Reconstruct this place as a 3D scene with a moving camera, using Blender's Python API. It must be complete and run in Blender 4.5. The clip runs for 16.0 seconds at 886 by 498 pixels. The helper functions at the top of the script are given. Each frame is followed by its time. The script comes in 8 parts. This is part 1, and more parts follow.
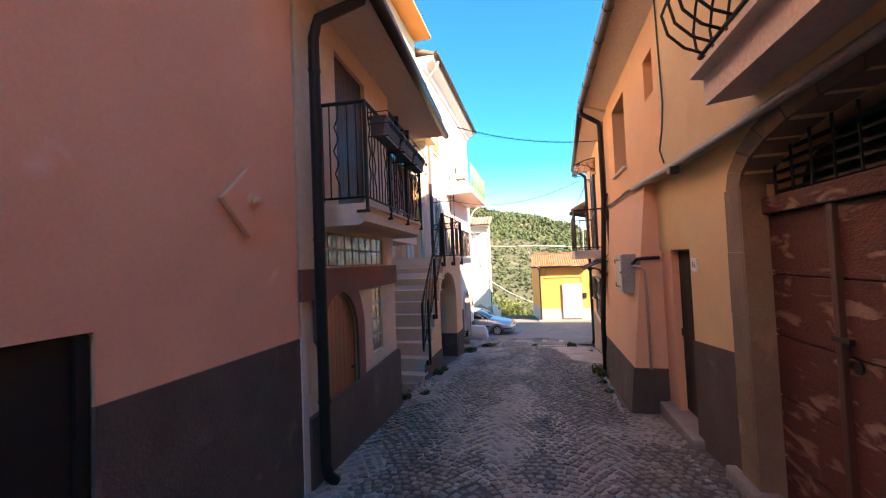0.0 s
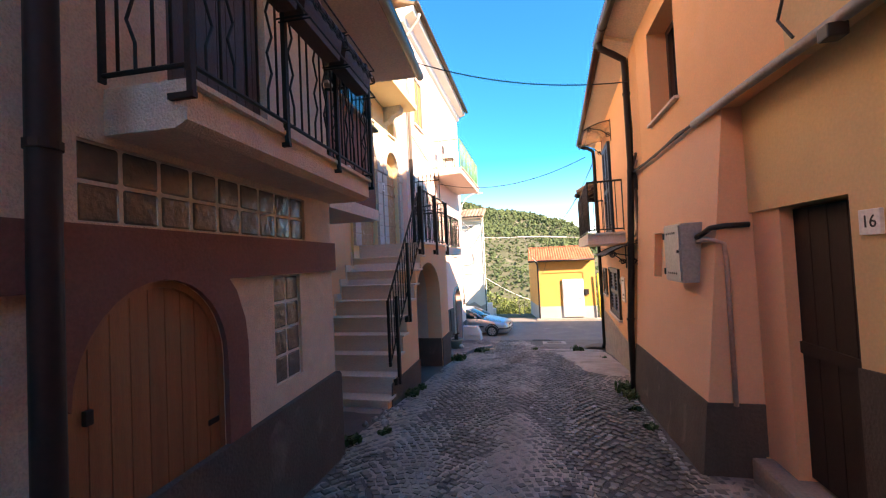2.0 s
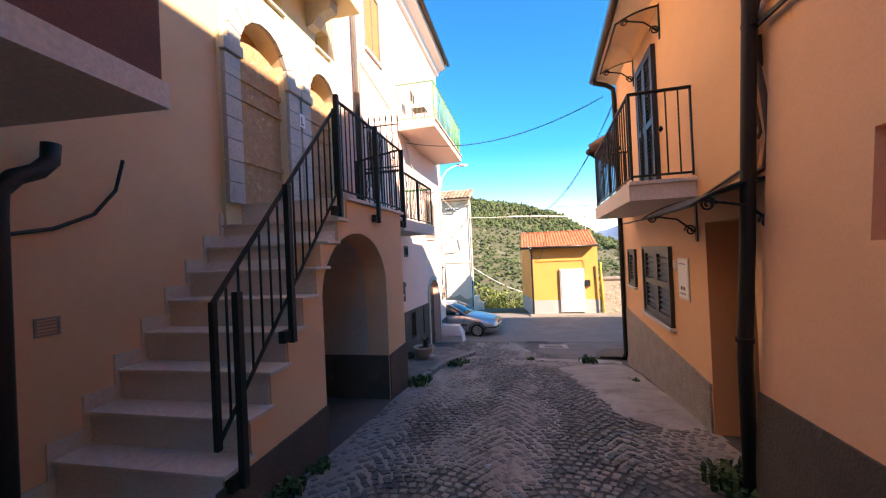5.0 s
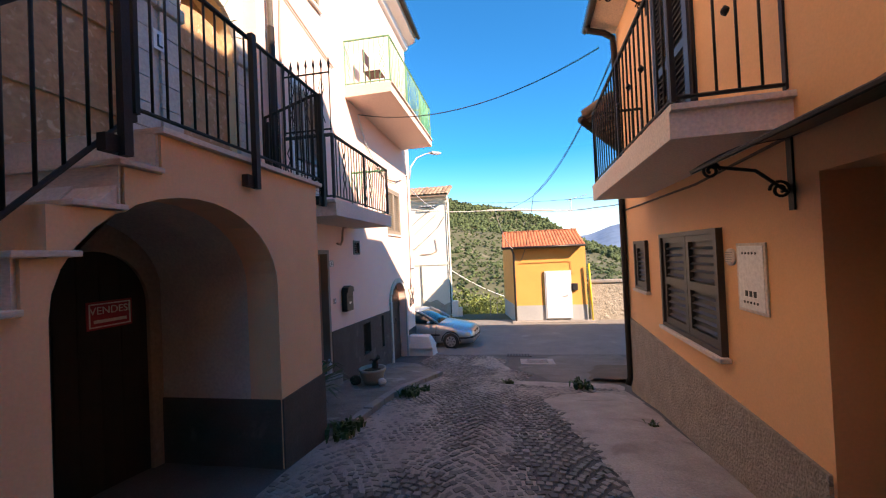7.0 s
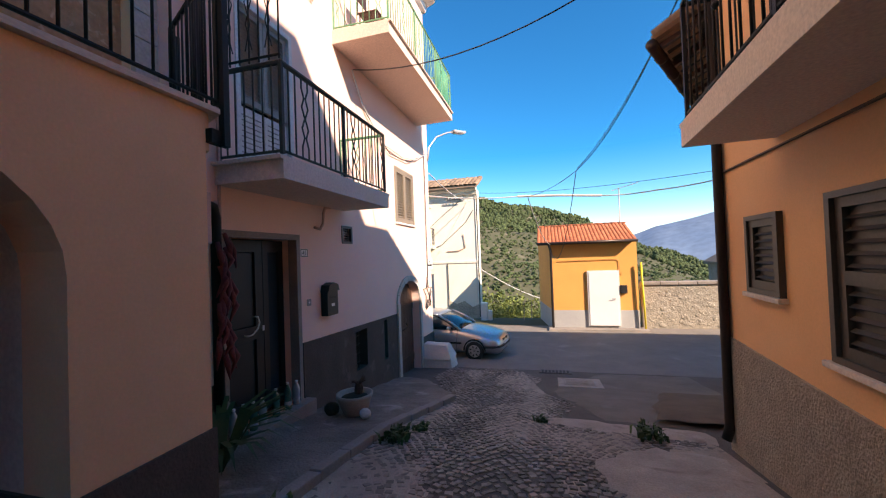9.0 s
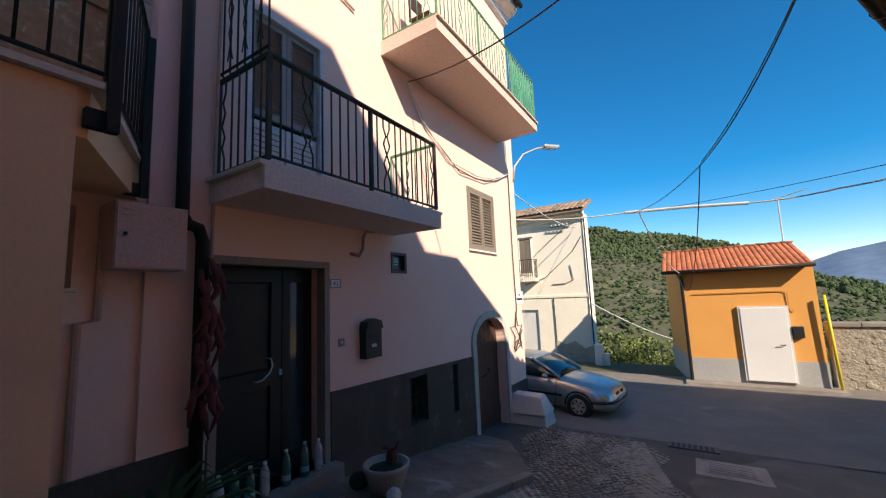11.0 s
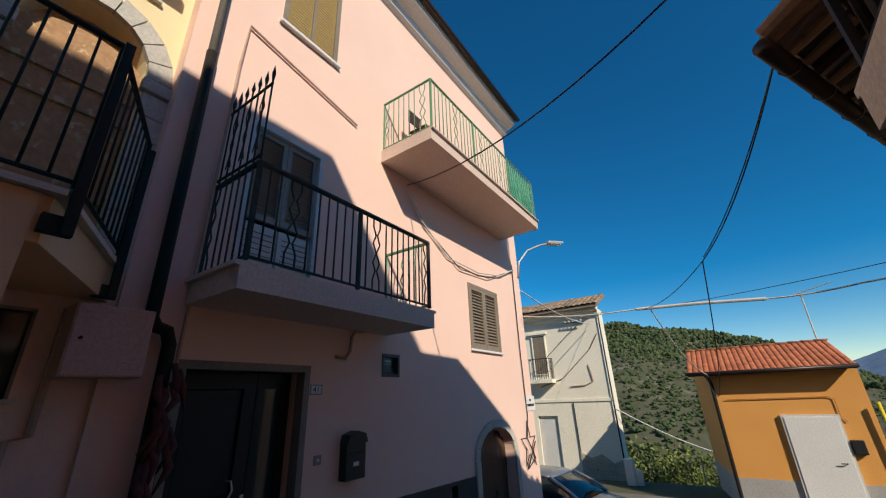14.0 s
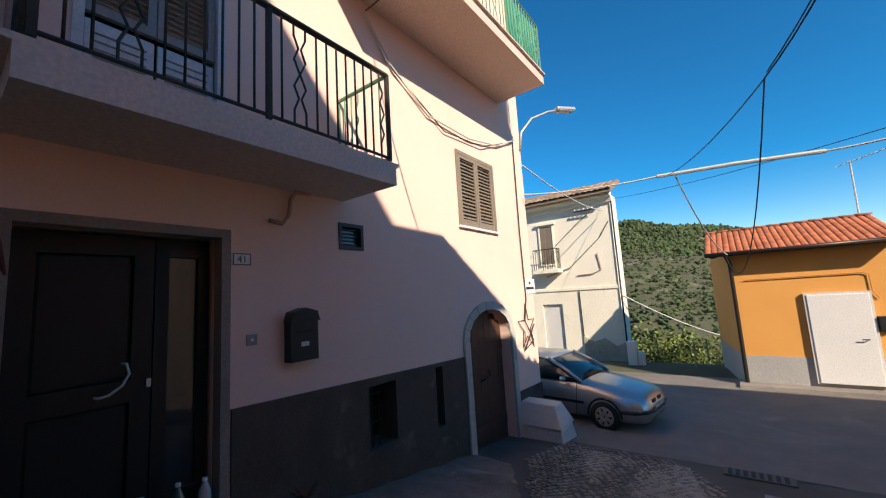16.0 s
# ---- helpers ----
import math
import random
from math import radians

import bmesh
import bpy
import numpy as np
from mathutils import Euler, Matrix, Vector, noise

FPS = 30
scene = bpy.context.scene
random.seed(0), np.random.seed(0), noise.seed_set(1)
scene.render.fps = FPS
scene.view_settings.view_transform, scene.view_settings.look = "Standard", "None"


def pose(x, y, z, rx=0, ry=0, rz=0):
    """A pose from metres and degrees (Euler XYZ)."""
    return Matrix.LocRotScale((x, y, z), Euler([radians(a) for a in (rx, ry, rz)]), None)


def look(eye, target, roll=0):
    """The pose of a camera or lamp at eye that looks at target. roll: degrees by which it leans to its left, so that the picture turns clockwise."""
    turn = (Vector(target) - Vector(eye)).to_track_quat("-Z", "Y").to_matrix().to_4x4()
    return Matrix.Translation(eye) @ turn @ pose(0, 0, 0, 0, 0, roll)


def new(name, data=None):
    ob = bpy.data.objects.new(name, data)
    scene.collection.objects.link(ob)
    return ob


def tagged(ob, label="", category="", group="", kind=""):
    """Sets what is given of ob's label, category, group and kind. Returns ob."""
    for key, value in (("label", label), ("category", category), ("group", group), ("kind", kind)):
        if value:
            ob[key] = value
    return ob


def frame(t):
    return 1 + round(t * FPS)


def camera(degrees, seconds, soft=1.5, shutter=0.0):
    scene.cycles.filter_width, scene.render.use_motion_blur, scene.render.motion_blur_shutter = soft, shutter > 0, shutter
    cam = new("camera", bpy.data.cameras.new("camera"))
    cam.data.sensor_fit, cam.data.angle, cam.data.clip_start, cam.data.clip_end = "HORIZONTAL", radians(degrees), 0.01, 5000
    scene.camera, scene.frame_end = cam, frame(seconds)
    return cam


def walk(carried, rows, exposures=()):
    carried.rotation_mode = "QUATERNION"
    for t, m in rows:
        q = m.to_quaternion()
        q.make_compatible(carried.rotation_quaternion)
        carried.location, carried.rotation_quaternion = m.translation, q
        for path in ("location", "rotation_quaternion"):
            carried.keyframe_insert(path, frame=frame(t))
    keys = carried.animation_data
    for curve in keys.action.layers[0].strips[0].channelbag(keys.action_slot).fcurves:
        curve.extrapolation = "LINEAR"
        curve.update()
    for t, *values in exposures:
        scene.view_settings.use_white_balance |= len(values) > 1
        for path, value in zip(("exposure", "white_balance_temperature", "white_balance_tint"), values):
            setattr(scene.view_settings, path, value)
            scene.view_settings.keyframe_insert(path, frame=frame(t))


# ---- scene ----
cam = camera(98.2, 16.0, 1.2)
METRES, EYE, TILT, LEAN, TURN = 12.0, 1.53, 0.0, 0.0, 13.8
ROWS = [
    (0.0, 0.0, 0.0, 0.0, 0.08, 1.92, 2.39),
    (0.5, 0.0006, 0.0385, -0.0049, 0.13, 1.93, 2.54),
    (1.0, 0.0114, 0.0804, -0.0108, 0.09, 1.84, 2.6),
    (1.5, 0.0167, 0.1207, -0.0164, -0.07, 1.78, 2.66),
    (2.0, 0.0253, 0.1593, -0.0187, -0.61, 1.63, 2.74),
    (2.5, 0.0378, 0.1991, -0.0211, -0.98, 1.39, 2.68),
    (3.0, 0.0427, 0.2417, -0.0259, -1.32, 1.12, 2.47),
    (3.5, 0.0519, 0.28, -0.0307, -1.38, 0.84, 2.35),
    (4.0, 0.0546, 0.3259, -0.0349, -1.23, 0.3, 2.41),
    (6.5, 0.111, 0.5242, -0.0542, -3.81, 0.56, 2.7),
    (7.0, 0.1257, 0.5618, -0.058, -4.09, 0.82, 2.53),
    (7.5, 0.1434, 0.5987, -0.0602, -3.82, 0.79, 2.41),
    (8.0, 0.1474, 0.638, -0.0642, -3.0, 0.83, 2.25),
    (10.5, 0.2016, 0.8003, -0.081, 13.79, 4.08, 2.47),
    (11.0, 0.2163, 0.8197, -0.0805, 18.48, 6.99, 2.41),
    (11.5, 0.2287, 0.8315, -0.078, 20.24, 9.67, 2.27),
    (12.0, 0.2299, 0.8326, -0.0756, 20.88, 13.42, 2.23),
    (12.5, 0.2311, 0.8341, -0.0745, 21.19, 17.34, 2.64),
    (13.0, 0.2326, 0.8356, -0.0738, 21.21, 19.7, 2.73),
    (13.5, 0.2334, 0.836, -0.0739, 20.92, 20.98, 2.46),
    (14.0, 0.2345, 0.8396, -0.0751, 20.76, 21.21, 2.12),
    (14.5, 0.2323, 0.8528, -0.0783, 21.38, 19.94, 1.96),
    (15.0, 0.2278, 0.8789, -0.0836, 23.14, 16.13, 1.94),
    (15.5, 0.2343, 0.9073, -0.0902, 24.7, 12.13, 2.65),
    (16.0, 0.2337, 0.9463, -0.0988, 22.97, 7.12, 3.48),
]
EXPOSURES = [(t, e, k + 400, 24 if t < 9 else 9 if 12 < t < 14.5 else 14) for t, e, k in ((0.0, 2.38, 8900), (1.2, 2.28, 8900), (2.5, 2.22, 8800), (4.0, 2.1, 8600), (6.5, 1.65, 8500), (8.5, 1.38, 8300), (10.5, 0.82, 7900), (11.5, 0.6, 7400), (12.5, 0.2, 7200), (14.0, 0.03, 7300), (15.0, 0.25, 7500), (16.0, 0.65, 7700))]
walk(cam, [(t, pose(0, 0, EYE, TILT, LEAN, TURN) @ pose(METRES * x, METRES * y, METRES * z, 90 + pitch, roll, yaw)) for t, x, y, z, yaw, pitch, roll in ROWS], EXPOSURES)

# ---- light ----
SUN_TO = Vector((0.99, -0.57, 0.73)).normalized()
world = bpy.data.worlds.new("sky")
scene.world = world
world.use_nodes = True
wn = world.node_tree
wn.nodes.clear()
sky = wn.nodes.new("ShaderNodeTexSky")
sky.sky_type, sky.sun_disc = "NISHITA", False
sky.sun_elevation, sky.sun_rotation = math.asin(SUN_TO.z), math.atan2(SUN_TO.x, SUN_TO.y)
sky.altitude, sky.air_density, sky.dust_density, sky.ozone_density = 1300.0, 1.0, 0.05, 3.0
bg = wn.nodes.new("ShaderNodeBackground")
bg.inputs["Strength"].default_value = 0.13
wo = wn.nodes.new("ShaderNodeOutputWorld")
hs = wn.nodes.new("ShaderNodeHueSaturation")
hs.inputs["Saturation"].default_value = 1.5
wn.links.new(sky.outputs[0], hs.inputs["Color"])
wn.links.new(hs.outputs[0], bg.inputs[0])
wn.links.new(bg.outputs[0], wo.inputs[0])
sun = new("sun", bpy.data.lights.new("sun", "SUN"))
sun.data.energy, sun.data.angle, sun.data.color = 4.2, radians(0.5), (1.0, 0.98, 0.94)
sun.matrix_world = look(SUN_TO * 60, (0, 0, 0))


# ---- materials ----
def mat(name, c1, c2=None, rough=0.85, metal=0.0, big=1.2, fine=40.0, bump=0.25, dist=0.01, spots=None, spot_scale=3.0,
        spot_at=0.6, island=0.0, per_object=0.0, spec=0.4, stretch=(1, 1, 1), grain=1.0):
    """Two-scale noise between two colours, optional worn patches, fine relief."""
    m = bpy.data.materials.new(name)
    m.use_nodes = True
    t = m.node_tree
    n, l = t.nodes, t.links
    b = n["Principled BSDF"]
    b.inputs["Roughness"].default_value, b.inputs["Metallic"].default_value = rough, metal
    b.inputs["Specular IOR Level"].default_value = spec
    c2 = c2 or tuple(v * 0.8 for v in c1)
    g = n.new("ShaderNodeNewGeometry")
    mp = n.new("ShaderNodeMapping")
    mp.inputs["Scale"].default_value = stretch
    l.new(g.outputs["Position"], mp.inputs[0])
    a = n.new("ShaderNodeTexNoise")
    a.inputs["Scale"].default_value, a.inputs["Detail"].default_value, a.inputs["Roughness"].default_value = big, 6, 0.62
    f = n.new("ShaderNodeTexNoise")
    f.inputs["Scale"].default_value, f.inputs["Detail"].default_value = fine, 4
    for q in (a, f):
        l.new(mp.outputs[0], q.inputs["Vector"])
    r = n.new("ShaderNodeMapRange")
    r.inputs[1].default_value, r.inputs[2].default_value = 0.3, 0.7
    l.new(a.outputs[0], r.inputs[0])
    mix = n.new("ShaderNodeMix")
    mix.data_type = "RGBA"
    mix.inputs[6].default_value, mix.inputs[7].default_value = (*c1, 1), (*c2, 1)
    l.new(r.outputs[0], mix.inputs[0])
    out = mix.outputs[2]
    fm = n.new("ShaderNodeMix")
    fm.data_type, fm.blend_type = "RGBA", "MULTIPLY"
    fr = n.new("ShaderNodeMapRange")
    fr.inputs[1].default_value, fr.inputs[2].default_value, fr.inputs[3].default_value, fr.inputs[4].default_value = 0.25, 0.75, 1 - 0.18 * grain, 1 + 0.12 * grain
    l.new(f.outputs[0], fr.inputs[0])
    fm.inputs[0].default_value = 1.0
    l.new(out, fm.inputs[6])
    l.new(fr.outputs[0], fm.inputs[7])
    out = fm.outputs[2]
    if spots:
        s = n.new("ShaderNodeTexNoise")
        s.inputs["Scale"].default_value, s.inputs["Detail"].default_value, s.inputs["Distortion"].default_value = spot_scale, 8, 0.6
        l.new(mp.outputs[0], s.inputs["Vector"])
        sr = n.new("ShaderNodeMapRange")
        sr.inputs[1].default_value, sr.inputs[2].default_value = spot_at, spot_at + 0.1
        l.new(s.outputs[0], sr.inputs[0])
        sm = n.new("ShaderNodeMix")
        sm.data_type = "RGBA"
        sm.inputs[7].default_value = (*spots, 1)
        l.new(sr.outputs[0], sm.inputs[0])
        l.new(out, sm.inputs[6])
        out = sm.outputs[2]
    if island or per_object:
        src = g.outputs["Random Per Island"] if island else n.new("ShaderNodeObjectInfo").outputs["Random"]
        k = island or per_object
        ir = n.new("ShaderNodeMapRange")
        ir.inputs[3].default_value, ir.inputs[4].default_value = 1 - k, 1 + k
        l.new(src, ir.inputs[0])
        im = n.new("ShaderNodeMix")
        im.data_type, im.blend_type = "RGBA", "MULTIPLY"
        im.inputs[0].default_value = 1.0
        l.new(out, im.inputs[6])
        l.new(ir.outputs[0], im.inputs[7])
        out = im.outputs[2]
    l.new(out, b.inputs["Base Color"])
    if bump:
        bp = n.new("ShaderNodeBump")
        bp.inputs["Strength"].default_value, bp.inputs["Distance"].default_value = bump, dist
        ad = n.new("ShaderNodeMath")
        ad.operation = "ADD"
        l.new(a.outputs[0], ad.inputs[0])
        l.new(f.outputs[0], ad.inputs[1])
        l.new(ad.outputs[0], bp.inputs["Height"])
        l.new(bp.outputs[0], b.inputs["Normal"])
    return m


def glass(name, colour, rough=0.05):
    m = bpy.data.materials.new(name)
    m.use_nodes = True
    b = m.node_tree.nodes["Principled BSDF"]
    b.inputs["Base Color"].default_value = (*colour, 1)
    b.inputs["Roughness"].default_value = rough
    b.inputs["Specular IOR Level"].default_value = 0.9
    return m


TERRA = mat("terracotta_plaster", (0.79, 0.42, 0.265), (0.69, 0.345, 0.22), bump=0.05, dist=0.005, big=0.9, fine=70, spots=(0.82, 0.50, 0.38), spot_at=0.66, grain=0.3)
GREY = mat("grey_plinth_render", (0.105, 0.087, 0.072), (0.068, 0.056, 0.047), bump=0.6, dist=0.014, fine=50, big=2.2, spots=(0.15, 0.125, 0.105), spot_at=0.62)
ROUGHGREY = mat("roughcast_plinth", (0.42, 0.35, 0.28), (0.31, 0.26, 0.21), bump=1.0, dist=0.03, big=6, fine=45)
CREAM = mat("rough_cream_render", (0.76, 0.59, 0.44), (0.66, 0.50, 0.37), bump=0.9, dist=0.012, big=9, fine=95)
WHITER = mat("white_edging", (0.62, 0.57, 0.5), (0.5, 0.45, 0.4), bump=0.4)
MAROON = mat("maroon_paint", (0.215, 0.095, 0.073), (0.17, 0.078, 0.062), bump=0.35, fine=60, big=2.5)
PEACH = mat("peach_plaster", (0.84, 0.53, 0.31), (0.75, 0.46, 0.265), bump=0.08, dist=0.006, fine=60, grain=0.3)
PINK = mat("pale_pink_plaster", (0.90, 0.625, 0.52), (0.86, 0.58, 0.48), bump=0.15, dist=0.005, fine=60, big=0.8, spots=(0.88, 0.67, 0.57), spot_at=0.7, grain=0.3)
YELLOW = mat("pale_yellow_plaster", (0.84, 0.69, 0.42), (0.78, 0.63, 0.38), bump=0.2, fine=60, grain=0.3)
ORANGE = mat("apricot_plaster", (0.89, 0.50, 0.255), (0.78, 0.42, 0.21), bump=0.05, dist=0.004, fine=60, big=0.55, spots=(0.84, 0.50, 0.29), spot_at=0.62, spot_scale=0.7, grain=0.3)
OCHRE = mat("faded_ochre_plaster", (0.76, 0.54, 0.28), (0.64, 0.44, 0.23), bump=0.14, dist=0.006, fine=50, big=0.7, spots=(0.66, 0.38, 0.21), spot_at=0.62, spot_scale=0.8, grain=0.4)
HUTORANGE = mat("orange_hut_plaster", (0.79, 0.37, 0.10), (0.74, 0.335, 0.09), bump=0.15, fine=50)
HUTGREY = mat("hut_plinth", (0.42, 0.41, 0.39), (0.36, 0.35, 0.34), bump=0.2)
OLDCREAM = mat("weathered_cream_wall", (0.90, 0.83, 0.69), (0.82, 0.75, 0.61), bump=0.4, big=0.7, fine=20, spots=(0.66, 0.60, 0.50), spot_at=0.68, spot_scale=1.6)
FOOT = mat("broken_cement_footway", (0.26, 0.215, 0.175), (0.135, 0.112, 0.091), bump=0.9, dist=0.02, fine=40, big=2.2, spots=(0.34, 0.30, 0.26), spot_at=0.6, spot_scale=2.5)
CONC = mat("concrete", (0.34, 0.29, 0.25), (0.22, 0.19, 0.165), bump=0.4, fine=45, spots=(0.22, 0.2, 0.18), spot_at=0.64)
SLAB = mat("painted_slab", (0.74, 0.63, 0.54), (0.66, 0.56, 0.48), bump=0.25, fine=40, spots=(0.45, 0.38, 0.33), spot_at=0.7)
PINKSLAB = mat("pink_slab", (0.72, 0.55, 0.46), (0.66, 0.50, 0.42), bump=0.25, fine=40, spots=(0.50, 0.36, 0.29), spot_at=0.72)
MARBLE = mat("travertine_tread", (0.72, 0.61, 0.50), (0.62, 0.52, 0.43), rough=0.6, bump=0.12, fine=30, stretch=(1, 1, 4))
STONE = mat("carved_limestone", (0.58, 0.54, 0.48), (0.46, 0.43, 0.38), bump=0.5, fine=35, spots=(0.38, 0.35, 0.31), spot_at=0.63)
OLDSTONE = mat("old_stone_jamb", (0.34, 0.26, 0.19), (0.26, 0.20, 0.15), bump=0.6, fine=30, spots=(0.42, 0.35, 0.28), spot_at=0.62)
IRON = mat("black_iron", (0.020, 0.017, 0.016), (0.034, 0.025, 0.02), rough=0.6, metal=0.2, bump=0.2, fine=80, spec=0.3)
WORNIRON = mat("weathered_grey_iron", (0.075, 0.068, 0.06), (0.045, 0.038, 0.033), rough=0.65, metal=0.2, bump=0.3, fine=70, big=6, spec=0.3)
ROSE = mat("rose_apricot_plaster", (0.83, 0.475, 0.29), (0.74, 0.415, 0.255), bump=0.08, dist=0.005, fine=60, big=0.6, spots=(0.70, 0.40, 0.28), spot_at=0.6, spot_scale=0.8, grain=0.3)
BROWNPIPE = mat("dark_brown_metal", (0.026, 0.018, 0.015), (0.019, 0.014, 0.012), rough=0.6, metal=0.1, bump=0.08, spec=0.25)
GREENPAINT = mat("worn_green_paint", (0.10, 0.29, 0.14), (0.17, 0.34, 0.19), rough=0.5, bump=0.2, fine=60, big=5)
GREENPLASTIC = mat("green_screen", (0.10, 0.44, 0.28), (0.09, 0.38, 0.25), rough=0.35, bump=0.0)
DOORWOOD = mat("varnished_pine", (0.31, 0.135, 0.058), (0.23, 0.098, 0.042), rough=0.5, bump=0.3, fine=30, stretch=(18, 18, 1), per_object=0.12)
DARKWOOD = mat("dark_stained_wood", (0.085, 0.038, 0.025), (0.06, 0.028, 0.019), rough=0.5, bump=0.3, fine=30, stretch=(18, 18, 1), per_object=0.15)
OLDDOOR = mat("peeling_red_door", (0.135, 0.045, 0.034), (0.085, 0.031, 0.025), rough=0.75, bump=0.8, fine=35, big=4.0, stretch=(1, 1, 3), spots=(0.30, 0.19, 0.14), spot_at=0.565, spot_scale=4.0, per_object=0.1)
OSB = mat("weathered_osb", (0.52, 0.30, 0.155), (0.40, 0.22, 0.115), bump=0.4, fine=25, big=9, spots=(0.62, 0.42, 0.26), spot_at=0.58, spot_scale=14)
VDARK = mat("near_black_old_wood", (0.030, 0.017, 0.013), (0.022, 0.013, 0.010), rough=0.7, bump=0.3, stretch=(14, 14, 1))
BLACKDOOR = mat("anthracite_door", (0.016, 0.016, 0.017), (0.012, 0.012, 0.013), rough=0.5, bump=0.05)
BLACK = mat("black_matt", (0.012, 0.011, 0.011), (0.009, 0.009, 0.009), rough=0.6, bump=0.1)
BLUESHUT = mat("dark_blue_shutter", (0.020, 0.026, 0.042), (0.016, 0.02, 0.032), rough=0.45, bump=0.05)
GREYSHUT = mat("brown_grey_shutter", (0.072, 0.06, 0.052), (0.06, 0.05, 0.043), rough=0.5, bump=0.1)
OLDSHUT = mat("sunbleached_shutter", (0.28, 0.225, 0.17), (0.22, 0.175, 0.135), rough=0.7, bump=0.3)
OCHRESHUT = mat("ochre_roller_blind", (0.38, 0.26, 0.09), (0.33, 0.22, 0.08), rough=0.6, bump=0.15)
WHITEALU = mat("white_aluminium", (0.70, 0.68, 0.65), (0.62, 0.6, 0.57), rough=0.4, bump=0.03)
WHITE = mat("white_paint", (0.80, 0.78, 0.75), (0.74, 0.72, 0.69), rough=0.45, bump=0.05)
GALV = mat("galvanised_box", (0.42, 0.41, 0.39), (0.35, 0.34, 0.32), rough=0.5, metal=0.5, bump=0.1, big=3)
PINKBOX = mat("pink_painted_metal", (0.62, 0.40, 0.34), (0.58, 0.37, 0.315), rough=0.55, bump=0.08)
GREYPVC = mat("grey_pvc", (0.34, 0.31, 0.28), (0.28, 0.26, 0.23), rough=0.5, bump=0.1)
PIPEPINK = mat("painted_conduit", (0.56, 0.36, 0.29), (0.5, 0.32, 0.26), rough=0.7, bump=0.1)
CABLE = mat("cable_rubber", (0.03, 0.027, 0.027), (0.045, 0.04, 0.038), rough=0.6, bump=0.0)
WHITECABLE = mat("pale_cable_sleeve", (0.66, 0.64, 0.60), (0.55, 0.53, 0.5), rough=0.5, bump=0.0)
GUTTER = mat("copper_brown_gutter", (0.065, 0.048, 0.042), (0.05, 0.037, 0.032), rough=0.4, metal=0.5, bump=0.05)
SOFFIT = mat("pale_soffit", (0.80, 0.63, 0.46), (0.73, 0.57, 0.41), bump=0.15)
RTILE = mat("red_roof_tile", (0.52, 0.165, 0.075), (0.42, 0.125, 0.06), rough=0.8, bump=0.3, fine=25, per_object=0.22)
OTILE = mat("old_roof_tile", (0.36, 0.24, 0.16), (0.25, 0.17, 0.12), rough=0.9, bump=0.5, fine=20, spots=(0.16, 0.13, 0.10), spot_at=0.58, per_object=0.3)
WOODEAVE = mat("orange_eave_boards", (0.52, 0.23, 0.075), (0.44, 0.19, 0.06), rough=0.6, bump=0.3)
ASPHALT = mat("asphalt", (0.235, 0.206, 0.18), (0.175, 0.153, 0.134), bump=0.6, dist=0.008, fine=120, big=1.6, spots=(0.26, 0.232, 0.208), spot_at=0.62, spot_scale=1.2)
DARKPATCH = mat("old_dark_asphalt", (0.21, 0.18, 0.152), (0.125, 0.108, 0.092), bump=0.8, dist=0.012, fine=90, big=1.4, spots=(0.20, 0.176, 0.155), spot_at=0.6, spot_scale=2.0)
EARTH = mat("trodden_earth", (0.17, 0.128, 0.09), (0.11, 0.083, 0.058), rough=0.95, bump=0.9, dist=0.02, fine=40, big=2.5)
PALESLAB = mat("pale_cream_slab", (0.86, 0.74, 0.62), (0.79, 0.67, 0.56), bump=0.12, dist=0.005, fine=50, big=1.0, spots=(0.62, 0.52, 0.43), spot_at=0.72)
MORTAR = mat("dark_street_joints", (0.13, 0.112, 0.097), (0.075, 0.065, 0.056), bump=0.9, dist=0.012, big=1.2, fine=60)
DUST = mat("dusty_street_mortar", (0.45, 0.375, 0.305), (0.26, 0.218, 0.178), bump=0.8, dist=0.010, big=1.8, fine=70, spots=(0.15, 0.13, 0.112), spot_at=0.62, spot_scale=2.4, stretch=(1.4, 0.6, 1))
COBBLE = mat("basalt_cobble", (0.27, 0.226, 0.186), (0.085, 0.071, 0.058), rough=0.6, bump=0.4, dist=0.005, fine=50, big=0.8, island=0.4, spots=(0.31, 0.26, 0.214), spot_at=0.62, spot_scale=1.6, stretch=(1.6, 0.45, 1))
COBBLE1 = mat("basalt_cobble_single", (0.27, 0.226, 0.186), (0.085, 0.071, 0.058), rough=0.6, bump=0.4, dist=0.005, fine=50, big=0.8, per_object=0.4, spots=(0.31, 0.26, 0.214), spot_at=0.62, spot_scale=1.6, stretch=(1.6, 0.45, 1))
WHITECOB = mat("pale_marble_cobble", (0.40, 0.37, 0.34), (0.3, 0.28, 0.25), rough=0.7, bump=0.4, fine=40, per_object=0.2)
CEMENT = mat("pale_cement_patch", (0.48, 0.41, 0.35), (0.30, 0.25, 0.21), bump=0.7, dist=0.014, fine=50, big=2, spots=(0.27, 0.21, 0.175), spot_at=0.6)
STEELGREY = mat("cast_iron", (0.15, 0.14, 0.13), (0.11, 0.10, 0.095), rough=0.6, metal=0.4, bump=0.2)
TERRACOTTA = mat("stone_pot", (0.46, 0.38, 0.30), (0.38, 0.31, 0.24), bump=0.3)
DRY = mat("dried_plant", (0.10, 0.045, 0.03), (0.07, 0.035, 0.025), rough=0.9, bump=0.2)
CLOTH = mat("dark_red_rag", (0.16, 0.045, 0.045), (0.11, 0.032, 0.034), rough=0.95, bump=0.3)
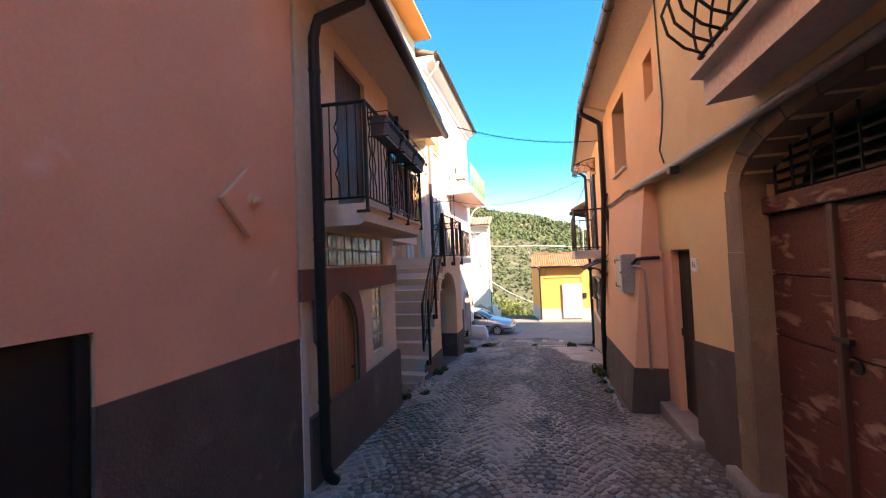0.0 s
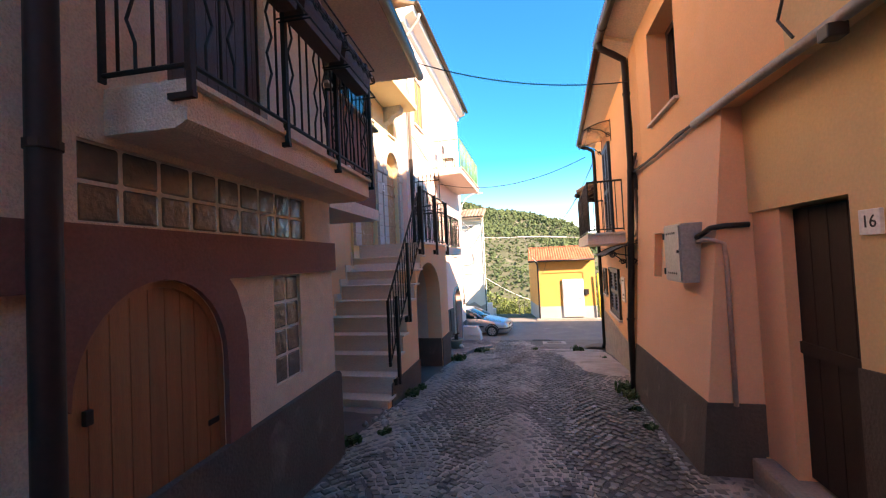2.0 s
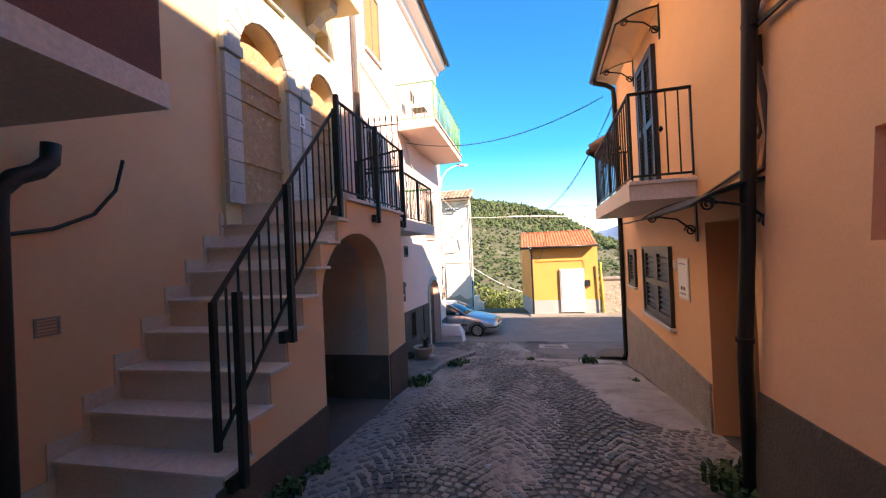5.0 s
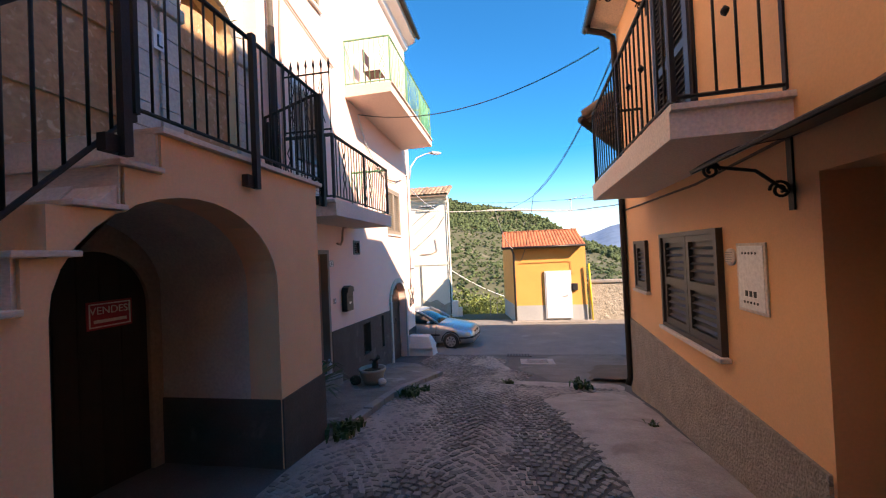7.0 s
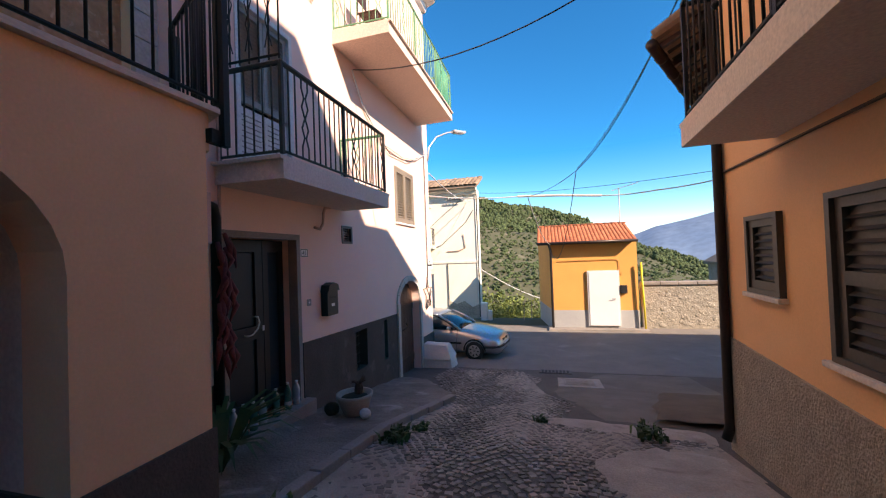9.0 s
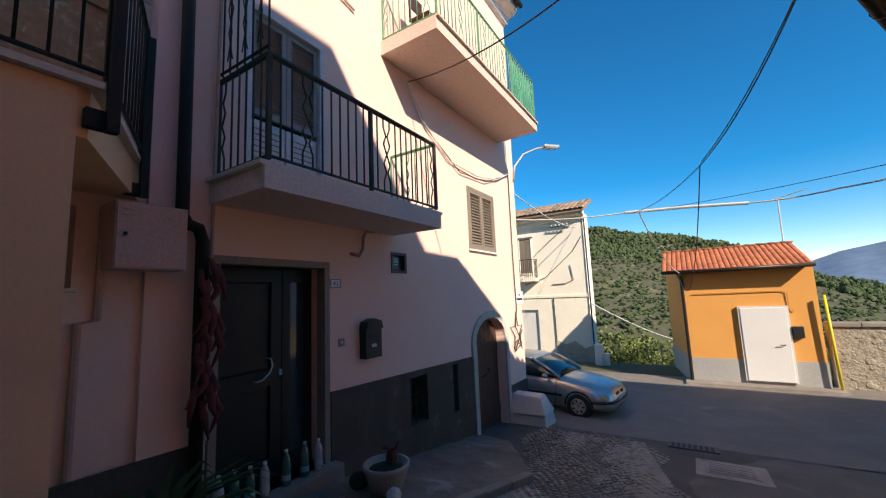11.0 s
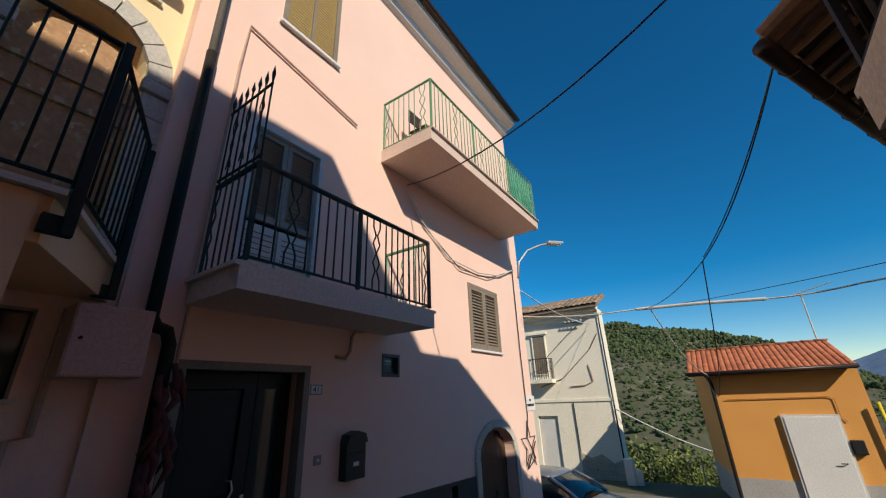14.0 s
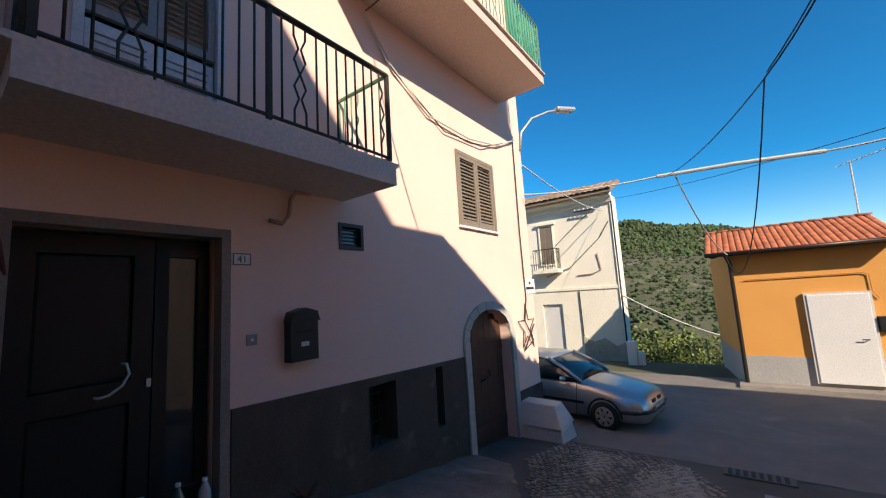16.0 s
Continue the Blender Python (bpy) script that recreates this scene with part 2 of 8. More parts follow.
LEAF = mat("weed_leaf", (0.06, 0.095, 0.024), (0.04, 0.066, 0.018), rough=0.6, bump=0.0, island=0.35)
SOIL = mat("soil", (0.05, 0.035, 0.025), rough=0.95, bump=0.6)
SILVER = mat("silver_car_paint", (0.50, 0.50, 0.49), (0.48, 0.48, 0.47), rough=0.28, metal=0.75, bump=0.0)
CARGLASS = glass("car_glass", (0.02, 0.03, 0.035), 0.03)
PANE = glass("window_pane", (0.03, 0.045, 0.06), 0.04)
GLASSBLOCK = mat("glass_block", (0.09, 0.094, 0.09), (0.05, 0.055, 0.055), rough=0.14, bump=0.5, dist=0.02, big=9, fine=14, per_object=0.2, spec=0.7)
RUBBER = mat("tyre_rubber", (0.02, 0.02, 0.02), rough=0.8, bump=0.2)
PLASTIC = mat("black_plastic", (0.02, 0.02, 0.021), rough=0.5, bump=0.0)
BOTTLE = glass("green_bottle_plastic", (0.05, 0.14, 0.11), 0.12)
CLEARBOTTLE = glass("clear_bottle_plastic", (0.42, 0.45, 0.45), 0.12)
LABELPAPER = mat("bottle_label", (0.5, 0.52, 0.55), bump=0.0)
SIGNRED = mat("sign_red", (0.42, 0.05, 0.06), rough=0.5, bump=0.0)
INK = mat("black_ink", (0.02, 0.02, 0.022), rough=0.6, bump=0.0)
GREENINK = mat("green_ink", (0.03, 0.12, 0.06), rough=0.6, bump=0.0)
YELLOWPIPE = mat("yellow_gas_pipe", (0.75, 0.58, 0.04), (0.68, 0.52, 0.035), rough=0.5, bump=0.0)
LEADLAMP = mat("lamp_grey", (0.50, 0.50, 0.49), rough=0.4, metal=0.3, bump=0.0)
# The air's blue haze is mixed into this base colour.
MTN = mat("hazy_mountain_blue", (0.16, 0.23, 0.32), (0.12, 0.19, 0.29), rough=1.0, big=0.004, fine=0.02, bump=0.0)
HILL = mat("hillside_scrub", (0.115, 0.105, 0.062), (0.065, 0.07, 0.033), rough=1.0, big=0.035, fine=0.35, bump=0.0, spots=(0.19, 0.165, 0.115), spot_at=0.6, spot_scale=0.05)
TREE = mat("hill_tree_crowns", (0.075, 0.10, 0.035), (0.05, 0.072, 0.027), rough=0.9, big=0.05, fine=1.2, bump=0.0, island=0.4)
BUSH = mat("bright_bush_leaves", (0.17, 0.20, 0.045), (0.10, 0.14, 0.035), rough=0.7, big=0.4, fine=6, bump=0.0, island=0.4)
BARK = mat("bark", (0.09, 0.065, 0.045), rough=0.95, bump=0.4)
RUBBLE = mat("rubble_parapet", (0.40, 0.34, 0.27), (0.30, 0.26, 0.205), bump=0.9, dist=0.03, big=4, fine=18, spots=(0.22, 0.19, 0.15), spot_at=0.6, spot_scale=4)

# ---- mesh helpers ----
PLACE = {}


def thing(name, at, label, category, group="", kind=""):
    e = new(name)
    e.empty_display_size = 0.2
    e.location = at
    PLACE[e.name] = Matrix.Translation(at)
    return tagged(e, label, category, group, kind)


def part(name, bm, material, parent=None, label="", smooth=False, mtx=None):
    """Links a bmesh in world coordinates as one mesh object, under a thing or a part."""
    me = bpy.data.meshes.new(name)
    if mtx:
        bm.transform(mtx)
    bmesh.ops.recalc_face_normals(bm, faces=bm.faces)
    if smooth:
        for f in bm.faces:
            f.smooth = True
    bm.to_mesh(me)
    bm.free()
    me.materials.append(material)
    ob = new(name, me)
    if parent:
        ob.parent = parent
        ob.matrix_parent_inverse = PLACE.get(parent.name, Matrix()).inverted()
    if label:
        ob["label"] = label
    return ob


def shared(name, me, m, parent):
    """One more object on a shared mesh, under a parent, at the world pose m."""
    ob = new(name, me)
    ob.parent = parent
    ob.matrix_parent_inverse = PLACE.get(parent.name, Matrix()).inverted()
    ob.matrix_basis = m
    return ob


def mesh_of(name, bm, material, smooth=False):
    bmesh.ops.recalc_face_normals(bm, faces=bm.faces)
    if smooth:
        for f in bm.faces:
            f.smooth = True
    me = bpy.data.meshes.new(name)
    bm.to_mesh(me)
    bm.free()
    me.materials.append(material)
    return me


def struct(name, bm, material, label, category="wall", mtx=None, smooth=False):
    return tagged(part(name, bm, material, mtx=mtx, smooth=smooth), label, category, kind="structure")


def bx(x0, x1, y0, y1, z0, z1, bevel=0.0, bm=None):
    own = bmesh.new()
    bmesh.ops.create_cube(own, size=1.0)
    own.transform(Matrix.LocRotScale(((x0 + x1) / 2, (y0 + y1) / 2, (z0 + z1) / 2), None, (abs(x1 - x0), abs(y1 - y0), abs(z1 - z0))))
    if bevel:
        bmesh.ops.bevel(own, geom=own.edges[:], offset=bevel, segments=2, affect="EDGES", profile=0.6)
    return join(bm, own)


def join(bm, own):
    if bm is None:
        return own
    tmp = bpy.data.meshes.new("t")
    own.to_mesh(tmp)
    own.free()
    bm.from_mesh(tmp)
    bpy.data.meshes.remove(tmp)
    return bm


def tube(pts, r, seg=8, bm=None, caps=True):
    """A round bar swept along a line of points."""
    bm = bm or bmesh.new()
    pts = [Vector(p) for p in pts]
    rings, up = [], None
    for i, p in enumerate(pts):
        d = (pts[min(i + 1, len(pts) - 1)] - pts[max(i - 1, 0)]).normalized()
        if up is None:
            up = d.orthogonal().normalized()
        else:
            up = (up - d * up.dot(d)).normalized()
        side = d.cross(up)
        rr = r[i] if isinstance(r, (list, tuple)) else r
        rings.append([bm.verts.new(p + (up * math.cos(a) + side * math.sin(a)) * rr) for a in (2 * math.pi * k / seg for k in range(seg))])
    for a, b in zip(rings, rings[1:]):
        for k in range(seg):
            bm.faces.new((a[k], a[(k + 1) % seg], b[(k + 1) % seg], b[k]))
    if caps:
        bm.faces.new(rings[0])
        bm.faces.new(rings[-1])
    return bm


def lathe(prof, seg=20, at=(0, 0, 0), bm=None):
    bm = bm or bmesh.new()
    rings = [[bm.verts.new((at[0] + r * math.cos(2 * math.pi * k / seg), at[1] + r * math.sin(2 * math.pi * k / seg), at[2] + z)) for k in range(seg)] for r, z in prof]
    for a, b in zip(rings, rings[1:]):
        for k in range(seg):
            bm.faces.new((a[k], a[(k + 1) % seg], b[(k + 1) % seg], b[k]))
    bm.faces.new(rings[0])
    bm.faces.new(rings[-1])
    return bm


def plate(loop, holes, axis, a, b, bm=None):
    """A slab between a and b on the axis, with the outline loop and holes, each of (u, v) points. x: (y, z); y: (x, z); z: (x, y)."""
    own = bmesh.new()
    edges = []
    for lp in [loop] + list(holes):
        vs = [own.verts.new((u, v, 0)) for u, v in lp]
        edges += [own.edges.new((vs[i], vs[(i + 1) % len(vs)])) for i in range(len(vs))]
    bmesh.ops.triangle_fill(own, use_beauty=True, edges=edges)
    if holes:
        bad = [f for f in own.faces if any(inside(f.calc_center_median(), h) for h in holes)]
        if bad:
            bmesh.ops.delete(own, geom=bad, context="FACES")
    res = bmesh.ops.extrude_face_region(own, geom=own.faces[:])
    for v in res["geom"]:
        if isinstance(v, bmesh.types.BMVert):
            v.co.z = 1.0
    for v in own.verts:
        u, w, k = v.co
        d = a + (b - a) * k
        v.co = (d, u, w) if axis == "x" else (u, d, w) if axis == "y" else (u, w, d)
    return join(bm, own)


def inside(p, loop):
    hit = False
    for i, (x0, y0) in enumerate(loop):
        x1, y1 = loop[i - 1]
        if (y0 > p[1]) != (y1 > p[1]) and p[0] < (x1 - x0) * (p[1] - y0) / (y1 - y0) + x0:
            hit = not hit
    return hit


def rect(u0, u1, v0, v1):
    return [(u0, v0), (u1, v0), (u1, v1), (u0, v1)]


def arch(u0, u1, v0, spring, crown, n=14):
    """An opening with an elliptic head."""
    c, w = (u0 + u1) / 2, (u1 - u0) / 2
    return [(u0, v0), (u1, v0)] + [(c + w * math.cos(math.pi * k / n), spring + (crown - spring) * math.sin(math.pi * k / n)) for k in range(n + 1)]


def gz(y):
    """Height of the street along its fall."""
    ys = (-60, 0, 10, 12, 14, 16.5, 18.5, 20.5, 60)
    zs = (5.8, 0, -0.97, -1.21, -1.56, -1.98, -2.2, -2.26, -2.26)
    return float(np.interp(y, ys, zs))


def spiral(c, r0, turns, axis_u, axis_v, n=26):
    return [Vector(c) + (Vector(axis_u) * math.cos(a) + Vector(axis_v) * math.sin(a)) * (r0 * (1 - 0.78 * k / n)) for k, a in ((k, turns * 2 * math.pi * k / n) for k in range(n + 1))]


def railing(parent, pts, z0, z1, gap, r=0.008, material=IRON, top=0.02, post=0.016, decor=()):
    """Rails, posts and upright bars along a line of floor points (x, y[, lift])."""
    bar = mesh_of("bar", tube([(0, 0, 0), (0, 0, z1 - z0)], r, 6), material, True)
    k = 0
    for (xa, ya, la), (xb, yb, lb) in zip(pts, pts[1:]):
        d = Vector((xb - xa, yb - ya, lb - la))
        part("top_rail", tube([(xa, ya, z1 + la), (xb, yb, z1 + lb)], top, 6), material, parent)
        part("bottom_rail", tube([(xa, ya, z0 + la), (xb, yb, z0 + lb)], r * 1.6, 6), material, parent)
        n = max(2, round(Vector((d.x, d.y)).length / gap))
        for i in range(1, n):
            k += 1
            p = Vector((xa, ya, la)) + d * i / n
            if decor and k % decor[0] in decor[1:]:
                h = z1 - z0
                s = d.normalized() * (0.05 if k % decor[0] == decor[1] else -0.05)
                s.z = 0
                b = tube([p + Vector((0, 0, z0))] + [p + Vector((0, 0, z0 + h * q)) + s * w for q, w in
                         ((0.14, 0), (0.26, 0.8), (0.37, 0), (0.5, 1.0), (0.63, 0), (0.75, 0.8), (0.86, 0))] + [p + Vector((0, 0, z1))], r, 6)
                part("bar", b, material, parent, "wrought bar with diamond bends")
            else:
                shared("bar", bar, Matrix.Translation((p.x, p.y, z0 + p.z)), parent)
    for x, y, lift in pts:
        part("post", bx(x - post, x + post, y - post, y + post, z0 + lift - 0.03, z1 + lift + 0.01), material, parent)


def louvres(parent, y0, y1, z0, z1, x, face, material, leaves=2, pitch=0.055, mid=False):
    """Shutter leaves in a wall plane x, facing face (+1 or -1) along x, each with frame and slats."""
    w = (y1 - y0) / leaves
    slat = mesh_of("slat", bx(-0.016, 0.016, 0, w - 0.12, -0.004, 0.004), material)
    for i in range(leaves):
        a, b = y0 + i * w + 0.004, y0 + (i + 1) * w - 0.004
        holes = [rect(a + 0.055, b - 0.055, z0 + 0.07, z1 - 0.06)] if not mid else [rect(a + 0.055, b - 0.055, z0 + 0.07, (z0 + z1) / 2 - 0.04), rect(a + 0.055, b - 0.055, (z0 + z1) / 2 + 0.04, z1 - 0.06)]
        leaf = part("shutter_leaf", plate(rect(a, b, z0, z1), holes, "x", x, x + face * 0.045), material, parent)
        part("backing_board", bx(x + face * 0.001, x + face * 0.007, a + 0.05, b - 0.05, z0 + 0.06, z1 - 0.05), material, leaf)
        for h in holes:
            z = h[0][1] + 0.03
            while z < h[2][1]:
                shared("slat", slat, Matrix.LocRotScale((x + face * 0.022, a + 0.057, z), Euler((0, radians(38 * face), 0)), None), leaf)
                z += pitch


def text(name, s, size, m, material, parent=None):
    c = bpy.data.curves.new(name, "FONT")
    c.body, c.size, c.align_x, c.align_y, c.extrude = s, size, "CENTER", "CENTER", 0.001
    ob = new(name, c)
    c.materials.append(material)
    if parent:
        ob.parent = parent
        ob.matrix_parent_inverse = PLACE.get(parent.name, Matrix()).inverted()
    ob.matrix_basis = m
    return ob


FACE_E = Euler((radians(90), 0, radians(90)))    # writing on a wall that faces +x
FACE_W = Euler((radians(90), 0, radians(-90)))   # writing on a wall that faces -x

# ---- ground ----
def ridge(az):
    """Elevation, in degrees, of the near hill's skyline by azimuth from +y."""
    if abs(az) > 90:
        return 3.0
    e = 7.9 - 0.375 * (az + 8) + 0.9 * math.exp(-((az - 2) / 9) ** 2)
    return max(-3.2, min(8.6, e))


def terrain(x, y):
    base = gz(y) - 0.06
    r = math.hypot(x, y - 10)
    az = math.degrees(math.atan2(x, y - 10))
    e = ridge(az)
    top = 430 * math.tan(radians(e))
    k = 0 if y < 26 else min(1, (y - 26) / 9)
    if r < 130:
        far = np.interp(r, (15, 22, 40, 130), (-2.4, -4.2, -9.5, -30))
    elif r < 430:
        s = (r - 130) / 300
        far = -30 + (top + 30) * (s ** 1.15)
    else:
        far = top - (r - 430) * 0.06
    n = noise.fractal((x * 0.012, y * 0.012, 0.3), 1.0, 2.0, 5) * min(9.0, max(0, r - 60) * 0.05)
    if y < 26:
        if r < 60:
            return base - 0.02
        return base - 0.02 if y < -20 else min(base, base + (far - base) * min(1, (r - 60) / 40))
    return base * (1 - k) + (float(far) + n) * k


N = 170
bm = bmesh.new()
grid = []
for i in range(N + 1):
    row = []
    for j in range(N + 1):
        u, v = 2 * i / N - 1, 2 * j / N - 1
        x = 8 * math.sinh(u * 5.2)
        y = 18 + 8 * math.sinh(v * 5.2)
        row.append(bm.verts.new((x, y, terrain(x, y))))
    grid.append(row)
for i in range(N):
    for j in range(N):
        bm.faces.new((grid[i][j], grid[i + 1][j], grid[i + 1][j + 1], grid[i][j + 1]))
struct("ground", bm, HILL, "dry scrub-covered ground falling to a wooded valley", "ground", smooth=True)

# far mountains, with the blue haze of distance painted into their colour
bm = bmesh.new()
prev = None
for k in range(121):
    az = -70 + 160 * k / 120
    e = 1.2 + 3.6 / (1 + math.exp(-(az - 15) / 3.2)) + 0.35 * noise.noise((az * 0.25, 0, 0)) + 0.15 * noise.noise((az * 0.9, 3, 0))
    ring = []
    for s, r in ((0, 2300), (0.4, 2700), (0.75, 3000), (1, 3300), (0.9, 3600)):
        h = -140 + (3300 * math.tan(radians(e)) + 140) * s + 30 * noise.noise((az * 0.3, s * 4, 5)) * (1 if s < 1 else 0)
        ring.append(bm.verts.new((r * math.sin(radians(az)), 10 + r * math.cos(radians(az)), h)))
    if prev:
        for a in range(4):
            bm.faces.new((prev[a], ring[a], ring[a + 1], prev[a + 1]))
    prev = ring
struct("backdrop", bm, MTN, "far mountain range beyond the valley, blue haze in its colour", "mountains", smooth=True)


def surface(x0, x1, y0, y1, step, lift, bump, seed):
    bm = bmesh.new()
    nx, ny = max(1, round((x1 - x0) / step)), max(1, round((y1 - y0) / step))
    g = [[bm.verts.new((x0 + (x1 - x0) * i / nx, y0 + (y1 - y0) * j / ny, gz(y0 + (y1 - y0) * j / ny) + lift +
          bump * noise.fractal(((x0 + (x1 - x0) * i / nx) * 1.3, (y0 + (y1 - y0) * j / ny) * 1.3, seed), 1.0, 2.0, 4))) for j in range(ny + 1)] for i in range(nx + 1)]
    for i in range(nx):
        for j in range(ny):
            bm.faces.new((g[i][j], g[i + 1][j], g[i + 1][j + 1], g[i][j + 1]))
    return bm


lane = struct("pavement", surface(-3.9, 3.4, -9, 18.6, 0.12, 0.0, 0.010, 1.0), MORTAR, "worn cobbled lane with dusty mortar", "lane", smooth=True)
struct("road", surface(-22, 26, 18.3, 24.6, 0.4, 0.006, 0.006, 4.0), ASPHALT, "grey patched asphalt road crossing the lane end", "road", smooth=True)

# ---- left: terracotta house ----
W0, W1 = -2.6, -1.88
a_hatch = rect(0.25, 1.26, -0.12, 1.29)
struct("wall_terracotta", plate([(-9, -0.5), (2.72, -0.9), (2.72, 7.6), (-9, 7.6)], [a_hatch], "x", W0, W1), TERRA, "rough terracotta pink plaster house wall")
struct("plinth_terracotta", plate([(-9, -0.4), (0.25, -0.79), (0.25, 0.972), (-9, 1.0)], [], "x", -1.885, -1.862, bm=plate([(1.25, -0.84), (2.70, -0.9), (2.70, 0.965), (1.25, 0.969)], [], "x", -1.885, -1.862, bm=plate([(0.25, -0.79), (1.25, -0.84), (1.25, -0.12), (0.25, -0.12)], [], "x", -1.885, -1.862))), GREY, "dark grey rendered plinth", "plinth")
hatch = thing("door_hatch", (-2.1, 0.75, -0.12), "black metal cellar hatch set in the wall", "hatch", kind="structure")
part("panel", bx(-1.96, -1.92, 0.252, 1.258, -0.118, 1.288), BLACK, hatch)
for y in (0.26, 0.74, 1.2):
    part("frame_bar", bx(-1.92, -1.895, y, y + 0.05, -0.1, 1.28), BLACK, hatch)
struct("edging", bx(-1.90, -1.85, 2.70, 2.775, -0.35, 0.96), WHITER, "pale render strip at the house joint", "trim")

# wall anchor plate: a diamond of iron under paint with a bolt
anchor = thing("anchor_plate", (-1.87, 2.17, 1.98), "terracotta-painted diamond wall anchor plate with bolt", "wall anchor")
d = bx(-0.012, 0.028, -0.165, 0.165, -0.165, 0.165, 0.005)
part("plate", d, TERRA, anchor, mtx=Matrix.LocRotScale((-1.868, 2.17, 1.98), Euler((radians(45), 0, 0)), None))
part("washer", lathe([(0.055, 0), (0.055, 0.012), (0.04, 0.02)], 12), TERRA, anchor, mtx=Matrix.LocRotScale((-1.841, 2.19, 1.99), Euler((0, radians(90), 0)), None))
part("bolt", lathe([(0.028, 0), (0.028, 0.06), (0.018, 0.066)], 6), TERRA, anchor, mtx=Matrix.LocRotScale((-1.835, 2.19, 1.99), Euler((0, radians(90), 0)), None))

# ---- left: house with glass blocks, turned a little ----
MB = Matrix.Translation((-1.87, 2.72, 0)) @ Matrix.Rotation(radians(4), 4, "Z")
cellar = arch(0.29, 1.11, 0.26, 0.80, 1.275)
blockrow = rect(0.35, 2.09, 1.525, 1.865)
blockwin = rect(1.62, 1.98, 0.46, 1.245)
balcdoor = rect(0.78, 1.62, 2.1, 3.75)
struct("wall_glass_block_house", plate([(0.03, -0.9), (2.56, -0.9), (2.56, 4.0), (0.03, 4.0)], [cellar, blockrow, blockwin, balcdoor], "x", -0.35, 0.0), CREAM, "rough cream and pink render house wall", mtx=MB)
struct("wall_return", bx(-2.2, -0.35, 2.36, 2.555, -0.9, 4.0), CREAM, "rough cream render side wall", mtx=MB)
part_pl = plate([(0.06, -0.9), (2.6, -0.9), (2.6, 0.26), (2.56, 0.30), (0.06, 0.30)], [], "x", 0.002, 0.045)
struct("plinth_glass_block_house", part_pl, GREY, "dark grey stained cement plinth", "plinth", mtx=MB)
band = plate([(-0.01, 1.255), (0.2, 1.255), (0.2, 0.9), (0.29, 0.8)] + [(0.70 + 0.41 * math.cos(math.pi * (1 - k / 16)), 0.80 + 0.475 * math.sin(math.pi * k / 16)) for k in range(17)] +
             [(1.11, 0.302), (1.29, 0.302), (1.29, 0.85), (1.27, 1.0), (1.2, 1.18), (1.14, 1.255), (2.59, 1.255), (2.59, 1.515), (-0.01, 1.515)], [], "x", 0.001, 0.032)
struct("band_maroon", band, MAROON, "maroon painted band with arched door surround", "trim", mtx=MB)
cd = thing("door_cellar", (-1.95, 3.4, 0.26), "arched varnished plank cellar door with stone sill", "door", kind="structure")
for i in range(9):
    u0, u1 = 0.30 + i * 0.0895, 0.30 + (i + 1) * 0.0895 - 0.006
    def top(u):
        return 0.80 + 0.47 * math.sqrt(max(0.0, 1 - ((u - 0.70) / 0.412) ** 2))
    loop = [(u0, 0.27), (u1, 0.27), (u1, top(u1)), ((u0 + u1) / 2, top((u0 + u1) / 2)), (u0, top(u0))]
    part("plank", plate(loop, [], "x", -0.06, -0.018), DOORWOOD, cd, mtx=MB)
part("backing_frame", plate(cellar, [arch(0.325, 1.075, 0.28, 0.80, 1.24)], "x", -0.05, -0.004), DOORWOOD, cd, mtx=MB)
part("latch", bx(-0.018, 0.006, 0.36, 0.39, 0.72, 0.78, 0.004), IRON, cd, "small iron latch", mtx=MB)
part("hinge", bx(-0.018, -0.008, 1.0, 1.075, 0.45, 0.48, 0.003), IRON, cd, "iron hinge", mtx=MB)

gbm = mesh_of("glass_block", bx(-0.03, 0.0, -0.088, 0.088, -0.088, 0.088, 0.014), GLASSBLOCK)


def blocks(name, u0, u1, z0, z1, nu, nz, label):
    w = thing(name, MB @ Vector((-0.04, (u0 + u1) / 2, z0)), label, "window", kind="structure")
    part("joints", bx(-0.09, -0.0215, u0, u1, z0, z1), WHITER, w, mtx=MB)
    for i in range(nu):
        for j in range(nz):
            su, sz = (u1 - u0) / nu, (z1 - z0) / nz
            shared("glass_block", gbm, MB @ Matrix.LocRotScale((-0.018, u0 + su * (i + 0.5), z0 + sz * (j + 0.5)), None, (1, su / 0.19, sz / 0.19)), w)


blocks("window_block_strip", 0.35, 2.09, 1.525, 1.865, 9, 2, "horizontal strip window of dull glass blocks")
blocks("window_block_panel", 1.62, 1.98, 0.46, 1.245, 2, 4, "upright window panel of frosted glass blocks")

# balcony of this house
struct("slab_balcony_near", plate([(0.0, 1.90), (0.34, 1.90), (0.40, 1.93), (0.40, 2.07), (0.43, 2.075), (0.43, 2.10), (0.0, 2.10)], [], "y", 0.46, 2.58), CREAM, "cream rendered balcony slab with thin lip", "balcony", mtx=MB)
rb = thing("balcony_railing", MB @ Vector((0.42, 1.5, 2.1)), "black wrought-iron balcony railing", "railing")


def mbp(u, w):
    p = MB @ Vector((u, w, 0))
    return (p.x, p.y, 0)


